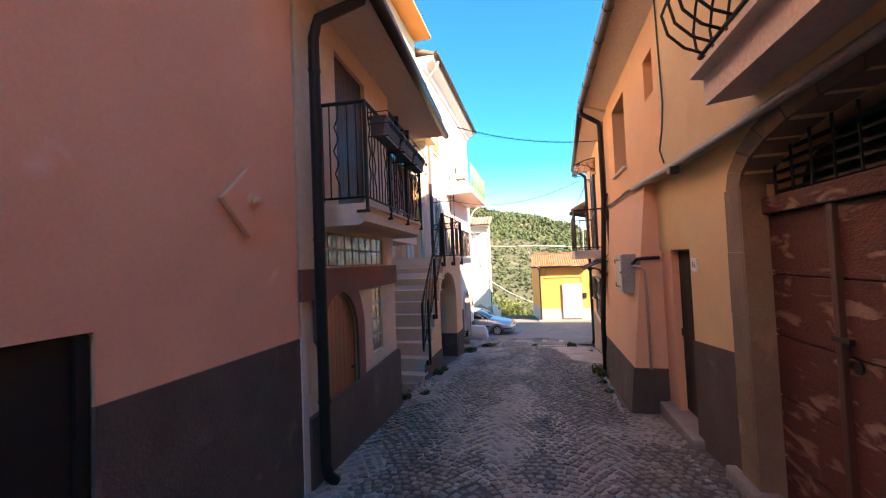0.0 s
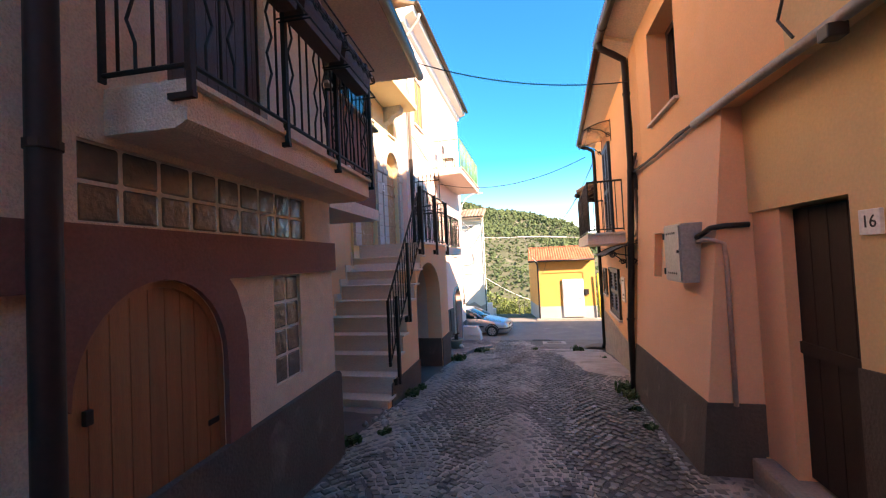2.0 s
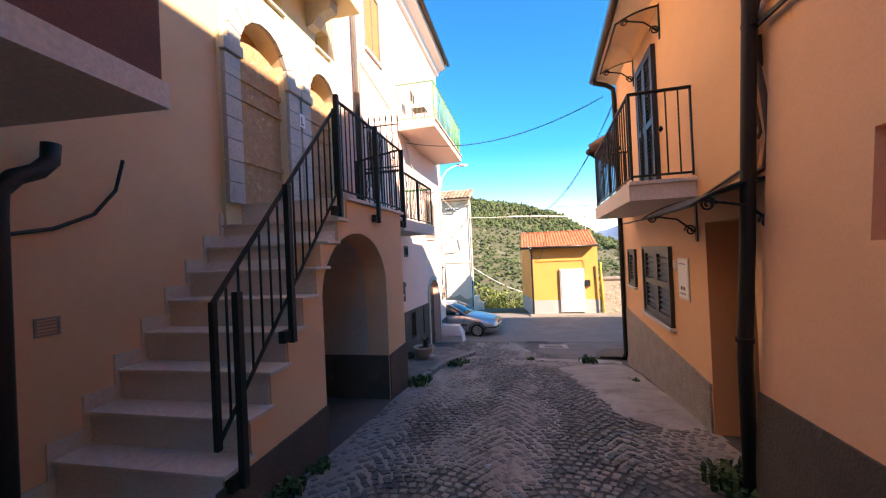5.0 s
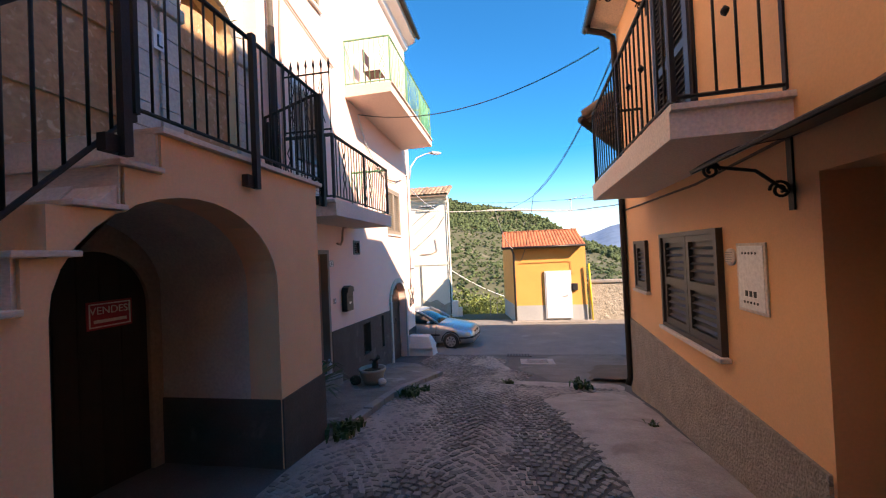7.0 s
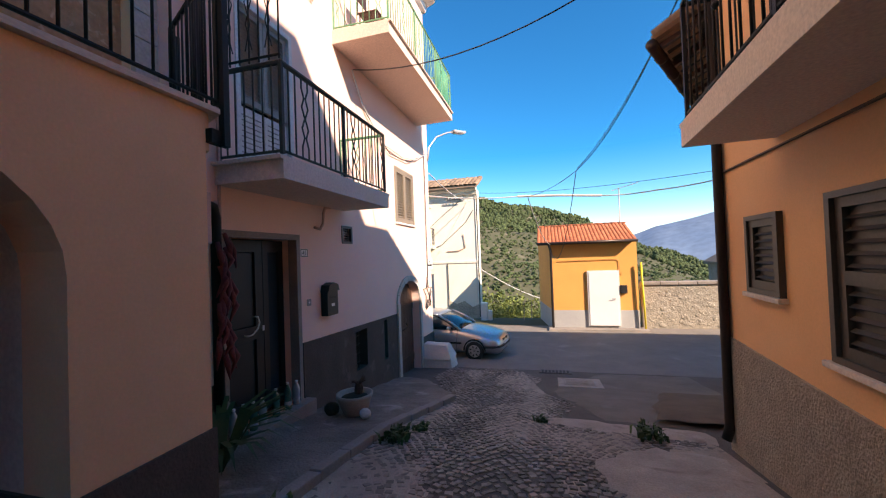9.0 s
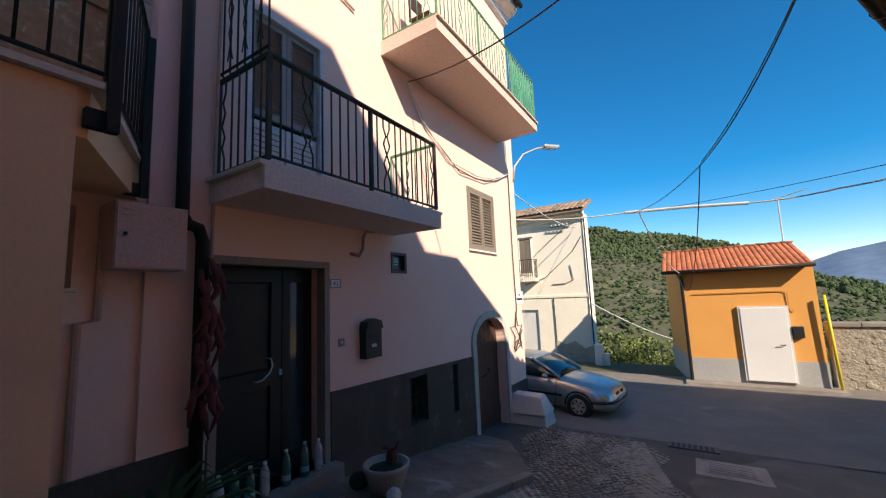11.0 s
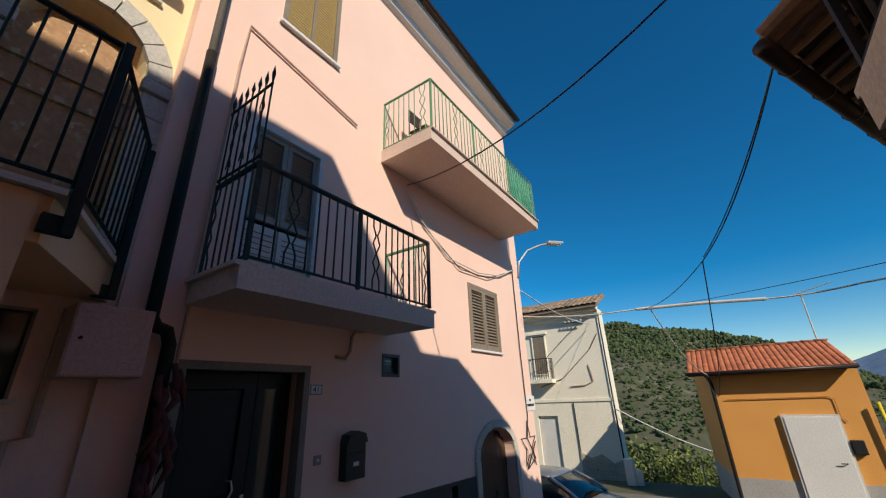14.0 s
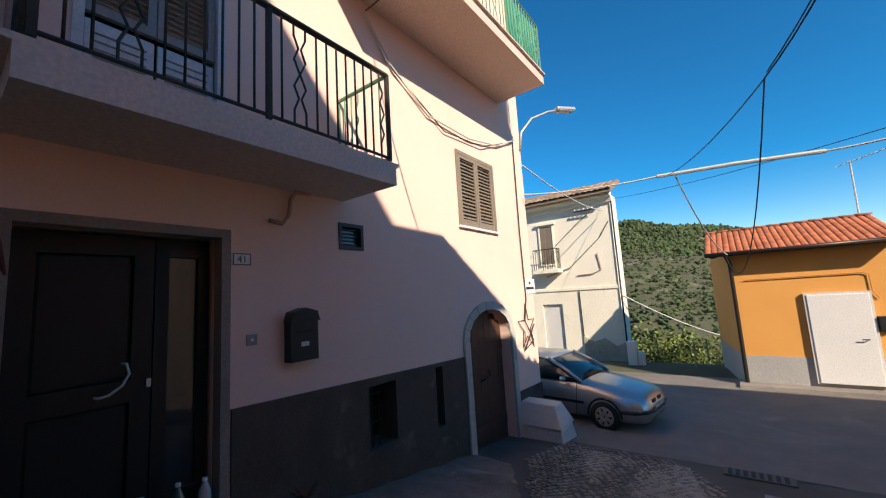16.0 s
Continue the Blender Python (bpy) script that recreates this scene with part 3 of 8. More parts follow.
railing(rb, [mbp(0.0, 0.45), mbp(0.43, 0.45), mbp(0.43, 1.15), mbp(0.43, 1.85), mbp(0.43, 2.6), mbp(0.0, 2.6)], 2.15, 3.03, 0.085, 0.007, IRON, 0.017, 0.014, (5, 0, 2))
for w in (0.45, 1.15, 1.85, 2.6):
    part("foot", bx(0.33, 0.45, w - 0.012, w + 0.012, 2.01, 2.035, bm=bx(0.42, 0.445, w - 0.012, w + 0.012, 2.01, 2.16)), IRON, rb, mtx=MB)
for k, w in enumerate((0.55, 1.12, 1.69)):
    bxp = thing("planter_box", MB @ Vector((0.52, w + 0.25, 2.78)), "dark plastic planter box in an iron holder on the railing", "planter", "planters on the balcony railing")
    part("trough", plate([(0.46, 2.74), (0.57, 2.74), (0.60, 2.90), (0.44, 2.90)], [], "y", w, w + 0.5), DARKWOOD, bxp, mtx=MB)
    part("rim", bx(0.43, 0.61, w - 0.01, w + 0.51, 2.895, 2.92, 0.006), DARKWOOD, bxp, mtx=MB)
    for z in (2.72, 2.84, 2.95):
        part("holder_bar", tube([MB @ Vector(q) for q in ((0.43, w - 0.02, z), (0.625, w - 0.02, z), (0.625, w + 0.52, z), (0.43, w + 0.52, z))], 0.006, 6), IRON, bxp)
    for s in range(5):
        part("scroll", tube(spiral(MB @ Vector((0.63, w + 0.06 + 0.1 * s, 2.84)), 0.045, 1.6, (0, 1, 0), (0, 0, 1)), 0.004, 5), IRON, bxp)
bd = thing("door_balcony", MB @ Vector((-0.1, 1.2, 2.1)), "brown slatted wooden balcony shutters, closed", "door", kind="structure")
for i in range(10):
    part("board", bx(-0.09, -0.05, 0.78 + i * 0.084, 0.78 + (i + 1) * 0.084 - 0.006, 2.12, 3.75), DARKWOOD, bd, mtx=MB)
# eave slab above
struct("eave_near", bx(-2.0, 0.52, -0.35, 4.5, 3.98, 4.1), SLAB, "plain concrete eave slab", "eave", mtx=MB)
struct("roof_near", bx(-2.0, 0.50, -0.35, 4.5, 4.1, 4.35), OTILE, "low tiled roof edge", "roof", mtx=MB)
struct("gutter_near", tube([MB @ Vector((0.56, -0.35, 4.0)), MB @ Vector((0.56, 4.52, 3.99))], 0.06, 10), GUTTER, "dark brown metal gutter", "gutter", smooth=True)
dp = thing("downpipe", (-1.75, 3.0, -0.25), "dark brown metal downpipe standing on the lane", "downpipe")
part("pipe", tube([MB @ Vector(q) for q in ((0.52, 0.3, 3.95), (0.5, 0.3, 3.86), (0.14, 0.18, 3.66), (0.1, 0.17, 3.5), (0.1, 0.17, -0.1), (0.11, 0.18, -0.2), (0.16, 0.22, -0.27))], 0.047, 12), BROWNPIPE, dp, smooth=True)
for z in (3.2, 1.75, 0.4):
    part("clip", tube([MB @ Vector((0.1, 0.17, z)), MB @ Vector((0.1, 0.17, z + 0.03))], 0.054, 12), BROWNPIPE, dp)

# ---- left: maroon overhang ----
struct("slab_overhang", bx(-1.6, 0.0, 2.58, 4.05, 1.87, 2.01), SLAB, "white-edged slab under the overhanging storey", "slab", mtx=MB)
struct("wall_maroon", bx(-1.6, -0.02, 2.56, 4.02, 2.01, 3.08), MAROON, "maroon painted overhanging storey wall", mtx=MB)
ow = thing("window_overhang", MB @ Vector((-0.05, 3.3, 3.1)), "dark framed window in the overhanging storey", "window", kind="structure")
part("sill", bx(-0.12, 0.04, 2.56, 4.08, 3.08, 3.11), CONC, ow, mtx=MB)
part("pane", bx(-0.1, -0.08, 2.6, 3.96, 3.12, 3.9), PANE, ow, mtx=MB)
part("pane", bx(-0.9, -0.06, 3.97, 3.985, 3.12, 3.9), PANE, ow, mtx=MB)
for w0 in (2.58, 3.25, 3.94):
    part("window_frame", bx(-0.12, -0.05, w0, w0 + 0.06, 3.11, 3.98), BLUESHUT, ow, mtx=MB)
struct("wall_overhang_back", bx(-1.8, -0.9, 2.56, 4.0, 3.08, 3.98), MAROON, "inner wall of the overhanging storey", mtx=MB)
vt = thing("wall_vent", MB @ Vector((0.0, 3.1, 2.35)), "small pale vent outlet in the wall", "vent")
part("ring", lathe([(0.05, 0), (0.05, 0.03), (0.035, 0.03), (0.035, 0.0)], 14), WHITE, vt, mtx=MB @ Matrix.LocRotScale((-0.02, 3.1, 2.35), Euler((0, radians(90), 0)), None))

# ---- left: stair ----
XL, XR = -3.5, -2.15
PE = 10.72
struct("wall_stair_side", plate([(5.2, -1.2), (8.9, -1.2), (8.9, 7), (5.2, 7)], [rect(5.32, 6.62, -0.62, 1.84)], "x", XL - 0.3, XL), PEACH, "peach plaster wall beside the stair")
ud = thing("door_under_overhang", (-3.65, 6.0, -0.6), "wooden door under the overhang, near-black for the recess's shade", "door", kind="structure")
# Leaves almost flush and near-black: the deep recess's shade is put into their colour.
part("leaf", bx(-3.58, -3.53, 5.32, 6.0, -0.62, 1.84), VDARK, ud)
part("leaf", bx(-3.58, -3.53, 6.01, 6.62, -0.62, 1.84), VDARK, ud)
part("rail", bx(-3.53, -3.515, 5.34, 6.6, 0.4, 0.5), VDARK, ud)
struct("landing_platform", plate([(-3.5, 5.0), (-2.12, 5.25), (-2.2, 6.8), (-3.5, 6.8)], [], "z", -0.95, -0.64), CONC, "grey concrete platform at the foot of the stair", "platform")
stair = thing("staircase", (-2.8, 6.8, -0.66), "stone outdoor stair with travertine treads up to a landing", "staircase", kind="structure")
RISE, RUN, Y0S = 0.243, 0.229, 6.79
prof = [(Y0S, -1.3)]
for i in range(10):
    z = -0.53 + i * RISE
    prof += [(Y0S + i * RUN, z - 0.03), (Y0S + (i + 1) * RUN, z - 0.03)]
prof[-1] = (8.95, prof[-1][1])
prof += [(8.95, 1.46), (8.66, 1.33), (8.27, 0.88), (8.2, 0.6), (8.2, -1.3)]
part("stair_body", plate(prof, [], "x", XL, XR - 0.02), SLAB, stair)
for i in range(9):
    z, y = -0.53 + i * RISE, Y0S + i * RUN
    part("tread", bx(XL, XR + 0.035, y - 0.03, y + RUN + 0.01, z - 0.03, z, 0.006), MARBLE, stair)
    part("riser", bx(XL, XR - 0.005, y - 0.008, y - 0.001, z - RISE if i else -0.7, z - 0.031), MARBLE, stair)
    part("skirting", plate([(y + 0.0, z), (y + RUN, z), (y + RUN, z + RISE + 0.12), (y + RUN - 0.05, z + RISE + 0.12), (y + RUN - 0.05, z + 0.12), (y, z + 0.12)], [], "x", XL, XL + 0.014), MARBLE, stair)
LZ = 1.66
part("landing_slab", plate([(XL, 8.85), (XR + 0.04, 8.85), (XR + 0.04, 10.80), (-3.285, 11.40), (XL, 11.40)], [], "z", LZ - 0.035, LZ), MARBLE, stair)
part("landing_end", plate([(XR - 0.02, PE + 0.002), (XR - 0.02, 10.765), (-3.285, 11.36), (-3.285, PE + 0.002)], [], "z", 1.38, LZ - 0.037), PEACH, stair)
part("landing_base", bx(XL, XR - 0.31, 8.95, PE - 0.05, LZ - 0.25, LZ - 0.036), PEACH, stair)

# side wall with the arch
side = [(6.81, -1.5), (6.81, -0.57)]
for i in range(7):
    z = -0.565 + i * RISE
    side += [(Y0S + i * RUN + 0.02, z), (min(8.28, Y0S + (i + 1) * RUN + 0.02), z)]
side += [(8.28, -1.5)]
wa = plate(side, [], "x", XR - 0.30, XR)
right = [(8.28, -1.5)] + [(9.13 - 0.85 * math.cos(math.pi * k / 18), 0.62 + 0.65 * math.sin(math.pi * k / 18)) for k in range(19)] + [(9.98, -1.6), (PE, -1.6), (PE, 1.62)]
right += [(8.87, 1.62), (8.87, 1.379), (8.641, 1.379), (8.641, 1.136), (8.28, 1.136)]
wa = plate(right, [], "x", XR - 0.30, XR, bm=wa)
struct("wall_stair_arch", wa, PEACH, "peach plaster stair wall with an arched recess")
pl = plate([(6.85, -1.3), (8.28, -1.4), (8.28, -0.37), (6.95, -0.37)], [], "x", XR + 0.001, XR + 0.018)
pl = plate([(9.98, -1.5), (PE + 0.02, -1.6), (PE + 0.02, -0.37), (9.98, -0.37)], [], "x", XR + 0.001, XR + 0.018, bm=pl)
struct("plinth_stair", pl, GREY, "dark grey plinth under the stair wall", "plinth")
struct("wall_recess_far", bx(-3.45, XR - 0.3, 9.98, PE - 0.04, -1.6, 1.4), WHITER, "pale side wall of the arched recess")
struct("plinth_recess", bx(-3.45, XR - 0.01, 9.962, 9.979, -1.5, -0.37), GREY, "dark plinth in the recess", "plinth")
struct("wall_landing_end", bx(-3.45, XR - 0.3, PE - 0.04, PE, -1.6, 1.62), PEACH, "peach end wall under the landing")
struct("wall_recess_near", bx(-3.45, XR - 0.3, 8.1, 8.28, -1.4, 0.62), WHITER, "pale side wall of the arched recess")
vp = arch(8.28, 9.98, 0.3, 0.62, 1.27, 18)[2:]
vault = plate(list(vp) + [(8.2, 0.62), (8.2, 0.80), (8.62, 1.30), (10.05, 1.39), (10.05, 0.62)], [], "x", -3.45, XR - 0.3)
struct("ceiling_recess", vault, WHITER, "vaulted plaster ceiling of the recess", "ceiling")
struct("wall_recess_back", plate([(8.15, -1.4), (10.1, -1.4), (10.1, 1.38), (8.75, 1.34), (8.36, 0.9), (8.15, 0.55)], [], "x", -3.75, -3.42), OLDSTONE, "back wall of the arched recess")
vd = thing("door_for_sale", (-3.5, 9.45, -1.1), "old dark wooden arched door with a for-sale notice", "door", kind="structure")
for i in range(6):
    u = 8.97 + i * 0.166
    hz = 0.55 + 0.45 * math.sqrt(max(0, 1 - ((u + 0.08 - 9.46) / 0.52) ** 2))
    part("plank", bx(-3.42, -3.375, u, u + 0.16, -1.1, hz), VDARK, vd)
part("stone_surround", plate(rect(8.55, 9.978, -1.1, 1.2), [arch(8.98, 9.86, -1.08, 0.50, 0.98, 16)], "x", -3.425, -3.34), OLDSTONE, vd)
sg = thing("for_sale_sign", (-3.36, 9.53, 0.47), "red and white for-sale notice pinned on the old door", "sign")
part("board", bx(-3.374, -3.366, 9.36, 9.72, 0.36, 0.58), SIGNRED, sg)
part("white_border", plate(rect(9.375, 9.705, 0.375, 0.565), [rect(9.385, 9.695, 0.385, 0.555)], "x", -3.366, -3.363), WHITE, sg)
text("lettering", "VENDESI", 0.085, Matrix.LocRotScale((-3.362, 9.54, 0.505), FACE_E, None), WHITE, sg)
part("number_bar", bx(-3.366, -3.362, 9.41, 9.67, 0.41, 0.435), WHITE, sg)

sr = thing("stair_railing", (-2.15, 8.0, 0.0), "black iron stair and landing railing with square posts", "railing")
railing(sr, [(XR - 0.03, 7.02, -0.30), (XR - 0.03, 8.72, 1.50)], 0.18, 1.06, 0.115, 0.009, IRON, 0.018, 0.018)
railing(sr, [(XR + 0.0, 8.72, 1.50), (XR + 0.0, 9.75, 1.50), (XR + 0.0, 10.82, 1.50), (-3.10, 11.30, 1.50)], 0.22, 1.16, 0.105, 0.008, IRON, 0.018, 0.014)
for x, y, z in ((XR, 7.12, -0.42), (XR, 7.70, 0.36), (XR, 8.60, 1.42), (XR, 9.66, 1.42), (XR - 0.03, 10.84, 1.42), (-3.14, 11.32, 1.36)):
    part("square_post", bx(x + 0.04, x + 0.085, y - 0.024, y + 0.024, z, z + 1.24), IRON, sr)
    part("bracket", bx(x + 0.005, x + 0.06, y - 0.10, y + 0.02, z + 0.01, z + 0.10), IRON, sr)

# downpipe, cable and vent by the stair
dp2 = thing("downpipe", (-3.42, 6.72, -0.5), "black plastic downpipe with elbow at the stair foot", "downpipe")
part("pipe", tube([(-3.36, 6.98, 1.86), (-3.36, 6.97, 1.74), (-3.36, 6.90, 1.66), (-3.36, 6.78, 1.60), (-3.36, 6.70, 1.50), (-3.36, 6.69, 1.36), (-3.36, 6.69, -0.42), (-3.35, 6.68, -0.52), (-3.31, 6.66, -0.58)], 0.055, 12), PLASTIC, dp2, smooth=True)
cb = thing("cable", (-3.47, 7.2, 1.5), "black cable sagging along the stair wall", "cable")
part("strand", tube([(-3.48, 6.8, 1.25), (-3.47, 7.05, 1.3), (-3.46, 7.3, 1.42), (-3.44, 7.45, 1.62), (-3.42, 7.5, 1.87)], 0.014, 6), CABLE, cb)
vg = thing("vent_grille", (-3.49, 7.0, 0.62), "small louvred metal vent grille in the wall", "vent")
part("frame", plate(rect(6.93, 7.08, 0.56, 0.69), [rect(6.945, 7.065, 0.575, 0.675)], "x", XL, XL + 0.01), GREYPVC, vg)
for k in range(4):
    part("slat", bx(XL, XL + 0.008, 6.945, 7.065, 0.583 + k * 0.024, 0.595 + k * 0.024), GREYPVC, vg)

# ---- left: yellow house behind the landing ----
XY = -3.45
d1, d2 = arch(8.86, 9.80, LZ, 3.45, 3.98), arch(10.36, 11.22, LZ, 3.5, 4.0)
w1, w2 = rect(9.35, 9.80, 4.45, 4.85), rect(10.7, 11.12, 4.45, 4.85)
struct("wall_yellow_house", plate([(8.62, -1.4), (11.42, -1.5), (11.42, 8.6), (8.62, 8.6)], [d1, d2, w1, w2], "x", XY - 0.4, XY), YELLOW, "pale yellow plaster house wall")
for k, (dd, y0, y1, sp, cr) in enumerate(((d1, 8.86, 9.80, 3.45, 3.98), (d2, 10.36, 11.22, 3.5, 4.0))):
    do = thing("door_boarded", (XY - 0.1, (y0 + y1) / 2, LZ), "arched doorway boarded up with chipboard in a carved stone surround", "door", kind="structure")
    part("board", plate(arch(y0, y1, LZ, sp, cr - 0.25), [], "x", XY - 0.14, XY - 0.10), OSB, do, "weathered chipboard sheet")
    for z in (2.2, 2.95, 3.2):
        part("batten", bx(XY - 0.10, XY - 0.07, y0 - 0.02, y1 + 0.02, z, z + 0.07), OSB, do, "wooden batten")
    part("fanlight_board", bx(XY - 0.3, XY - 0.26, y0, y1, sp - 0.1, cr), OSB, do)
    for s, (a, b) in enumerate(((y0 - 0.24, y0), (y1, y1 + 0.24))):
        for j in range(7):
            part("stone", bx(XY + 0.002, XY + 0.06, a, b, LZ + 0.001 + j * 0.24, LZ + (j + 1) * 0.24 - 0.008, 0.006), STONE, do)
        part("capital", bx(XY + 0.002, XY + 0.09, a - 0.03, b + 0.03, LZ + 1.69, LZ + 1.82, 0.015), STONE, do)
    c, w = (y0 + y1) / 2, (y1 - y0) / 2
    n = 9
    for j in range(n):
        a0, a1 = math.pi * j / n + 0.012, math.pi * (j + 1) / n - 0.012
        ra, rb_ = w, w + 0.20
        ra2, rb2 = cr - sp, cr - sp + 0.20
        lp = [(c + ra * math.cos(a0), sp + ra2 * math.sin(a0)), (c + rb_ * math.cos(a0), sp + rb2 * math.sin(a0)), (c + rb_ * math.cos(a1), sp + rb2 * math.sin(a1)), (c + ra * math.cos(a1), sp + ra2 * math.sin(a1))]
        part("voussoir", plate(lp, [], "x", XY + 0.002, XY + 0.06), STONE, do)
for y0, y1 in ((9.35, 9.80), (10.7, 11.12)):
    sw = thing("window_small", (XY, y0, 4.45), "small square window with stone sill above the door", "window", kind="structure")
    part("pane", bx(XY - 0.26, XY - 0.25, y0, y1, 4.45, 4.85), PANE, sw)
    part("window_frame", plate(rect(y0, y1, 4.45, 4.85), [rect(y0 + 0.05, y1 - 0.05, 4.5, 4.8)], "x", XY - 0.25, XY - 0.21), OCHRESHUT, sw)
    part("sill", bx(XY - 0.1, XY + 0.05, y0 - 0.04, y1 + 0.04, 4.41, 4.449, 0.008), STONE, sw)
plq = thing("house_plaque", (XY + 0.06, 10.08, 3.0), "small white plaque with a blue mark between the doors", "plaque")
part("plate", bx(XY + 0.062, XY + 0.07, 10.03, 10.17, 2.93, 3.12, 0.003), WHITE, plq)
part("mark", plate([(10.07, 2.96), (10.13, 2.96), (10.13, 2.98), (10.09, 2.98), (10.09, 3.08), (10.07, 3.08)], [], "x", XY + 0.07, XY + 0.073), BLUESHUT, plq)
struct("wall_between_doors", bx(XY + 0.003, XY + 0.03, 10.04, 10.13, LZ + 0.002, 3.34), STONE, "pale stone strip between the two doorways", "trim")
struct("slab_balcony_yellow", bx(XY, -2.75, 8.3, 10.95, 5.0, 5.14, 0.02), YELLOW, "pale yellow moulded balcony slab", "balcony")
for y in (8.7, 10.55):
    c = thing("corbel", (XY + 0.2, y, 4.75), "carved stone corbel under the balcony", "corbel", "corbels")
    part("block", plate([(XY, 4.62), (XY + 0.12, 4.66), (XY + 0.22, 4.78), (XY + 0.42, 4.86), (XY + 0.44, 4.998), (XY, 4.998)], [], "y", y - 0.11, y + 0.11), STONE, c)
ry = thing("balcony_railing", (-2.8, 9.5, 5.14), "white iron railing on the yellow house balcony", "railing")
railing(ry, [(XY, 10.9, 0), (-2.8, 10.9, 0), (-2.8, 8.4, 0)], 5.2, 6.05, 0.1, 0.008, WHITEALU, 0.018, 0.014)
struct("roof_yellow_house", plate([(-5.5, 8.6), (-2.95, 8.6), (-2.95, 8.7), (-5.5, 9.6)], [], "y", 8.5, 11.45), OTILE, "tiled roof of the yellow house", "roof")
struct("eave_boards", bx(-3.45, -2.9, 6.4, 11.4, 8.5, 8.59), WOODEAVE, "orange timber eave boards", "eave")

# ---- left: pink house no. 41 ----
XP = -3.25
PY1 = 19.15
o_door = rect(11.96, 13.12, -1.15, 0.94)
o_vent = rect(14.30, 14.60, 0.93, 1.18)
o_arch = arch(16.62, 17.98, -2.2, -0.35, 0.10)
o_w1, o_w2 = rect(14.60, 15.04, -1.24, -0.56), rect(15.76, 15.94, -1.35, -0.56)
o_win = rect(16.64, 17.76, 1.46, 2.64)
o_bd = rect(12.2, 13.08, 1.75, 3.55)
o_up = rect(12.35, 13.14, 5.28, 6.62)
struct("wall_pink_house", plate([(11.42, -1.6), (16, -2.4), (PY1, -2.6), (PY1, 8.0), (11.42, 8.0)], [o_door, o_vent, o_arch, o_w1, o_w2, o_win, o_bd, o_up], "x", XP - 0.35, XP), PINK, "pale pink plaster house front")
struct("wall_pink_house_end", bx(-8.5, XP - 0.351, PY1 - 0.3, PY1, -2.6, 8.0), PINK, "pale pink end wall")
# Black slab behind the openings, painting the rooms' shade.
struct("wall_pink_black_backing", bx(XP - 0.6, XP - 0.36, 11.42, 18.9, -2.4, 7.5), BLACK, "black backing painted for the unlit rooms behind the openings")
struct("cornice_pink", plate([(XP, 7.6), (XP + 0.10, 7.65), (XP + 0.14, 7.77), (XP + 0.38, 7.87), (XP + 0.40, 8.0), (XP, 8.0)], [], "y", 11.42, PY1 + 0.05), WHITE, "white moulded cornice", "cornice")
struct("roof_pink", plate([(XP - 4, 9.5), (XP + 0.46, 8.01), (XP + 0.46, 8.08), (XP - 4, 9.7)], [], "y", 11.42, PY1 + 0.08), OTILE, "tiled roof of the pink house", "roof")
struct("gutter_pink", tube([(XP + 0.49, 11.4, 8.04), (XP + 0.49, PY1 + 0.08, 8.02)], 0.06, 10), GUTTER, "dark gutter under the roof edge", "gutter", smooth=True)
pp = plate([(13.19, -1.7), (16.5, -2.4), (16.5, -0.55), (13.19, -0.43)], [o_w1, o_w2], "x", XP + 0.001, XP + 0.02)
pp = plate([(18.1, -2.6), (PY1 + 0.02, -2.6), (PY1 + 0.02, -1.45), (18.1, -1.42)], [], "x", XP + 0.001, XP + 0.02, bm=pp)
pp = plate([(10.95, -1.5), (11.9, -1.6), (11.9, -0.52), (10.95, -0.5)], [], "x", XP + 0.001, XP + 0.02, bm=pp)
struct("plinth_pink_house", pp, GREY, "dark grey painted plinth", "plinth")

fd = thing("door_41", (XP - 0.2, 12.5, -1.15), "black panelled double front door with bent brass handle", "door", kind="structure")
part("leaf", plate(rect(11.98, 12.72, -1.13, 0.92), [rect(12.1, 12.6, -0.95, -0.25), rect(12.1, 12.6, -0.1, 0.78)], "x", XP - 0.26, XP - 0.20), BLACKDOOR, fd)
part("panel", bx(XP - 0.25, XP - 0.225, 12.1, 12.6, -0.95, -0.25, 0.02), BLACKDOOR, fd)
part("panel", bx(XP - 0.25, XP - 0.225, 12.1, 12.6, -0.1, 0.78, 0.02), BLACKDOOR, fd)
part("leaf", plate(rect(12.73, 13.10, -1.13, 0.92), [rect(12.82, 13.02, -0.95, 0.78)], "x", XP - 0.26, XP - 0.20), BLACKDOOR, fd)
part("pane", bx(XP - 0.25, XP - 0.235, 12.82, 13.02, -0.95, 0.78), PANE, fd)
part("handle", tube([(XP - 0.2, 12.55, 0.02), (XP - 0.14, 12.56, 0.02), (XP - 0.13, 12.575, -0.05), (XP - 0.13, 12.54, -0.12), (XP - 0.13, 12.47, -0.17), (XP - 0.14, 12.42, -0.18), (XP - 0.2, 12.41, -0.18)], 0.009, 8), WHITEALU, fd, "curved metal pull handle", smooth=True)
part("lock", bx(XP - 0.2, XP - 0.185, 12.69, 12.72, -0.17, -0.11, 0.004), WHITEALU, fd, "lock plate")
part("frame", plate(rect(11.90, 13.18, -1.17, 1.0), [rect(11.97, 13.11, -1.17, 0.93)], "x", XP - 0.12, XP + 0.012), CONC, fd, "grey stone door surround")
struct("threshold_41", bx(XP - 0.36, XP + 0.16, 11.86, 13.24, -1.45, -1.15, 0.01), CONC, "grey stone door step", "step")


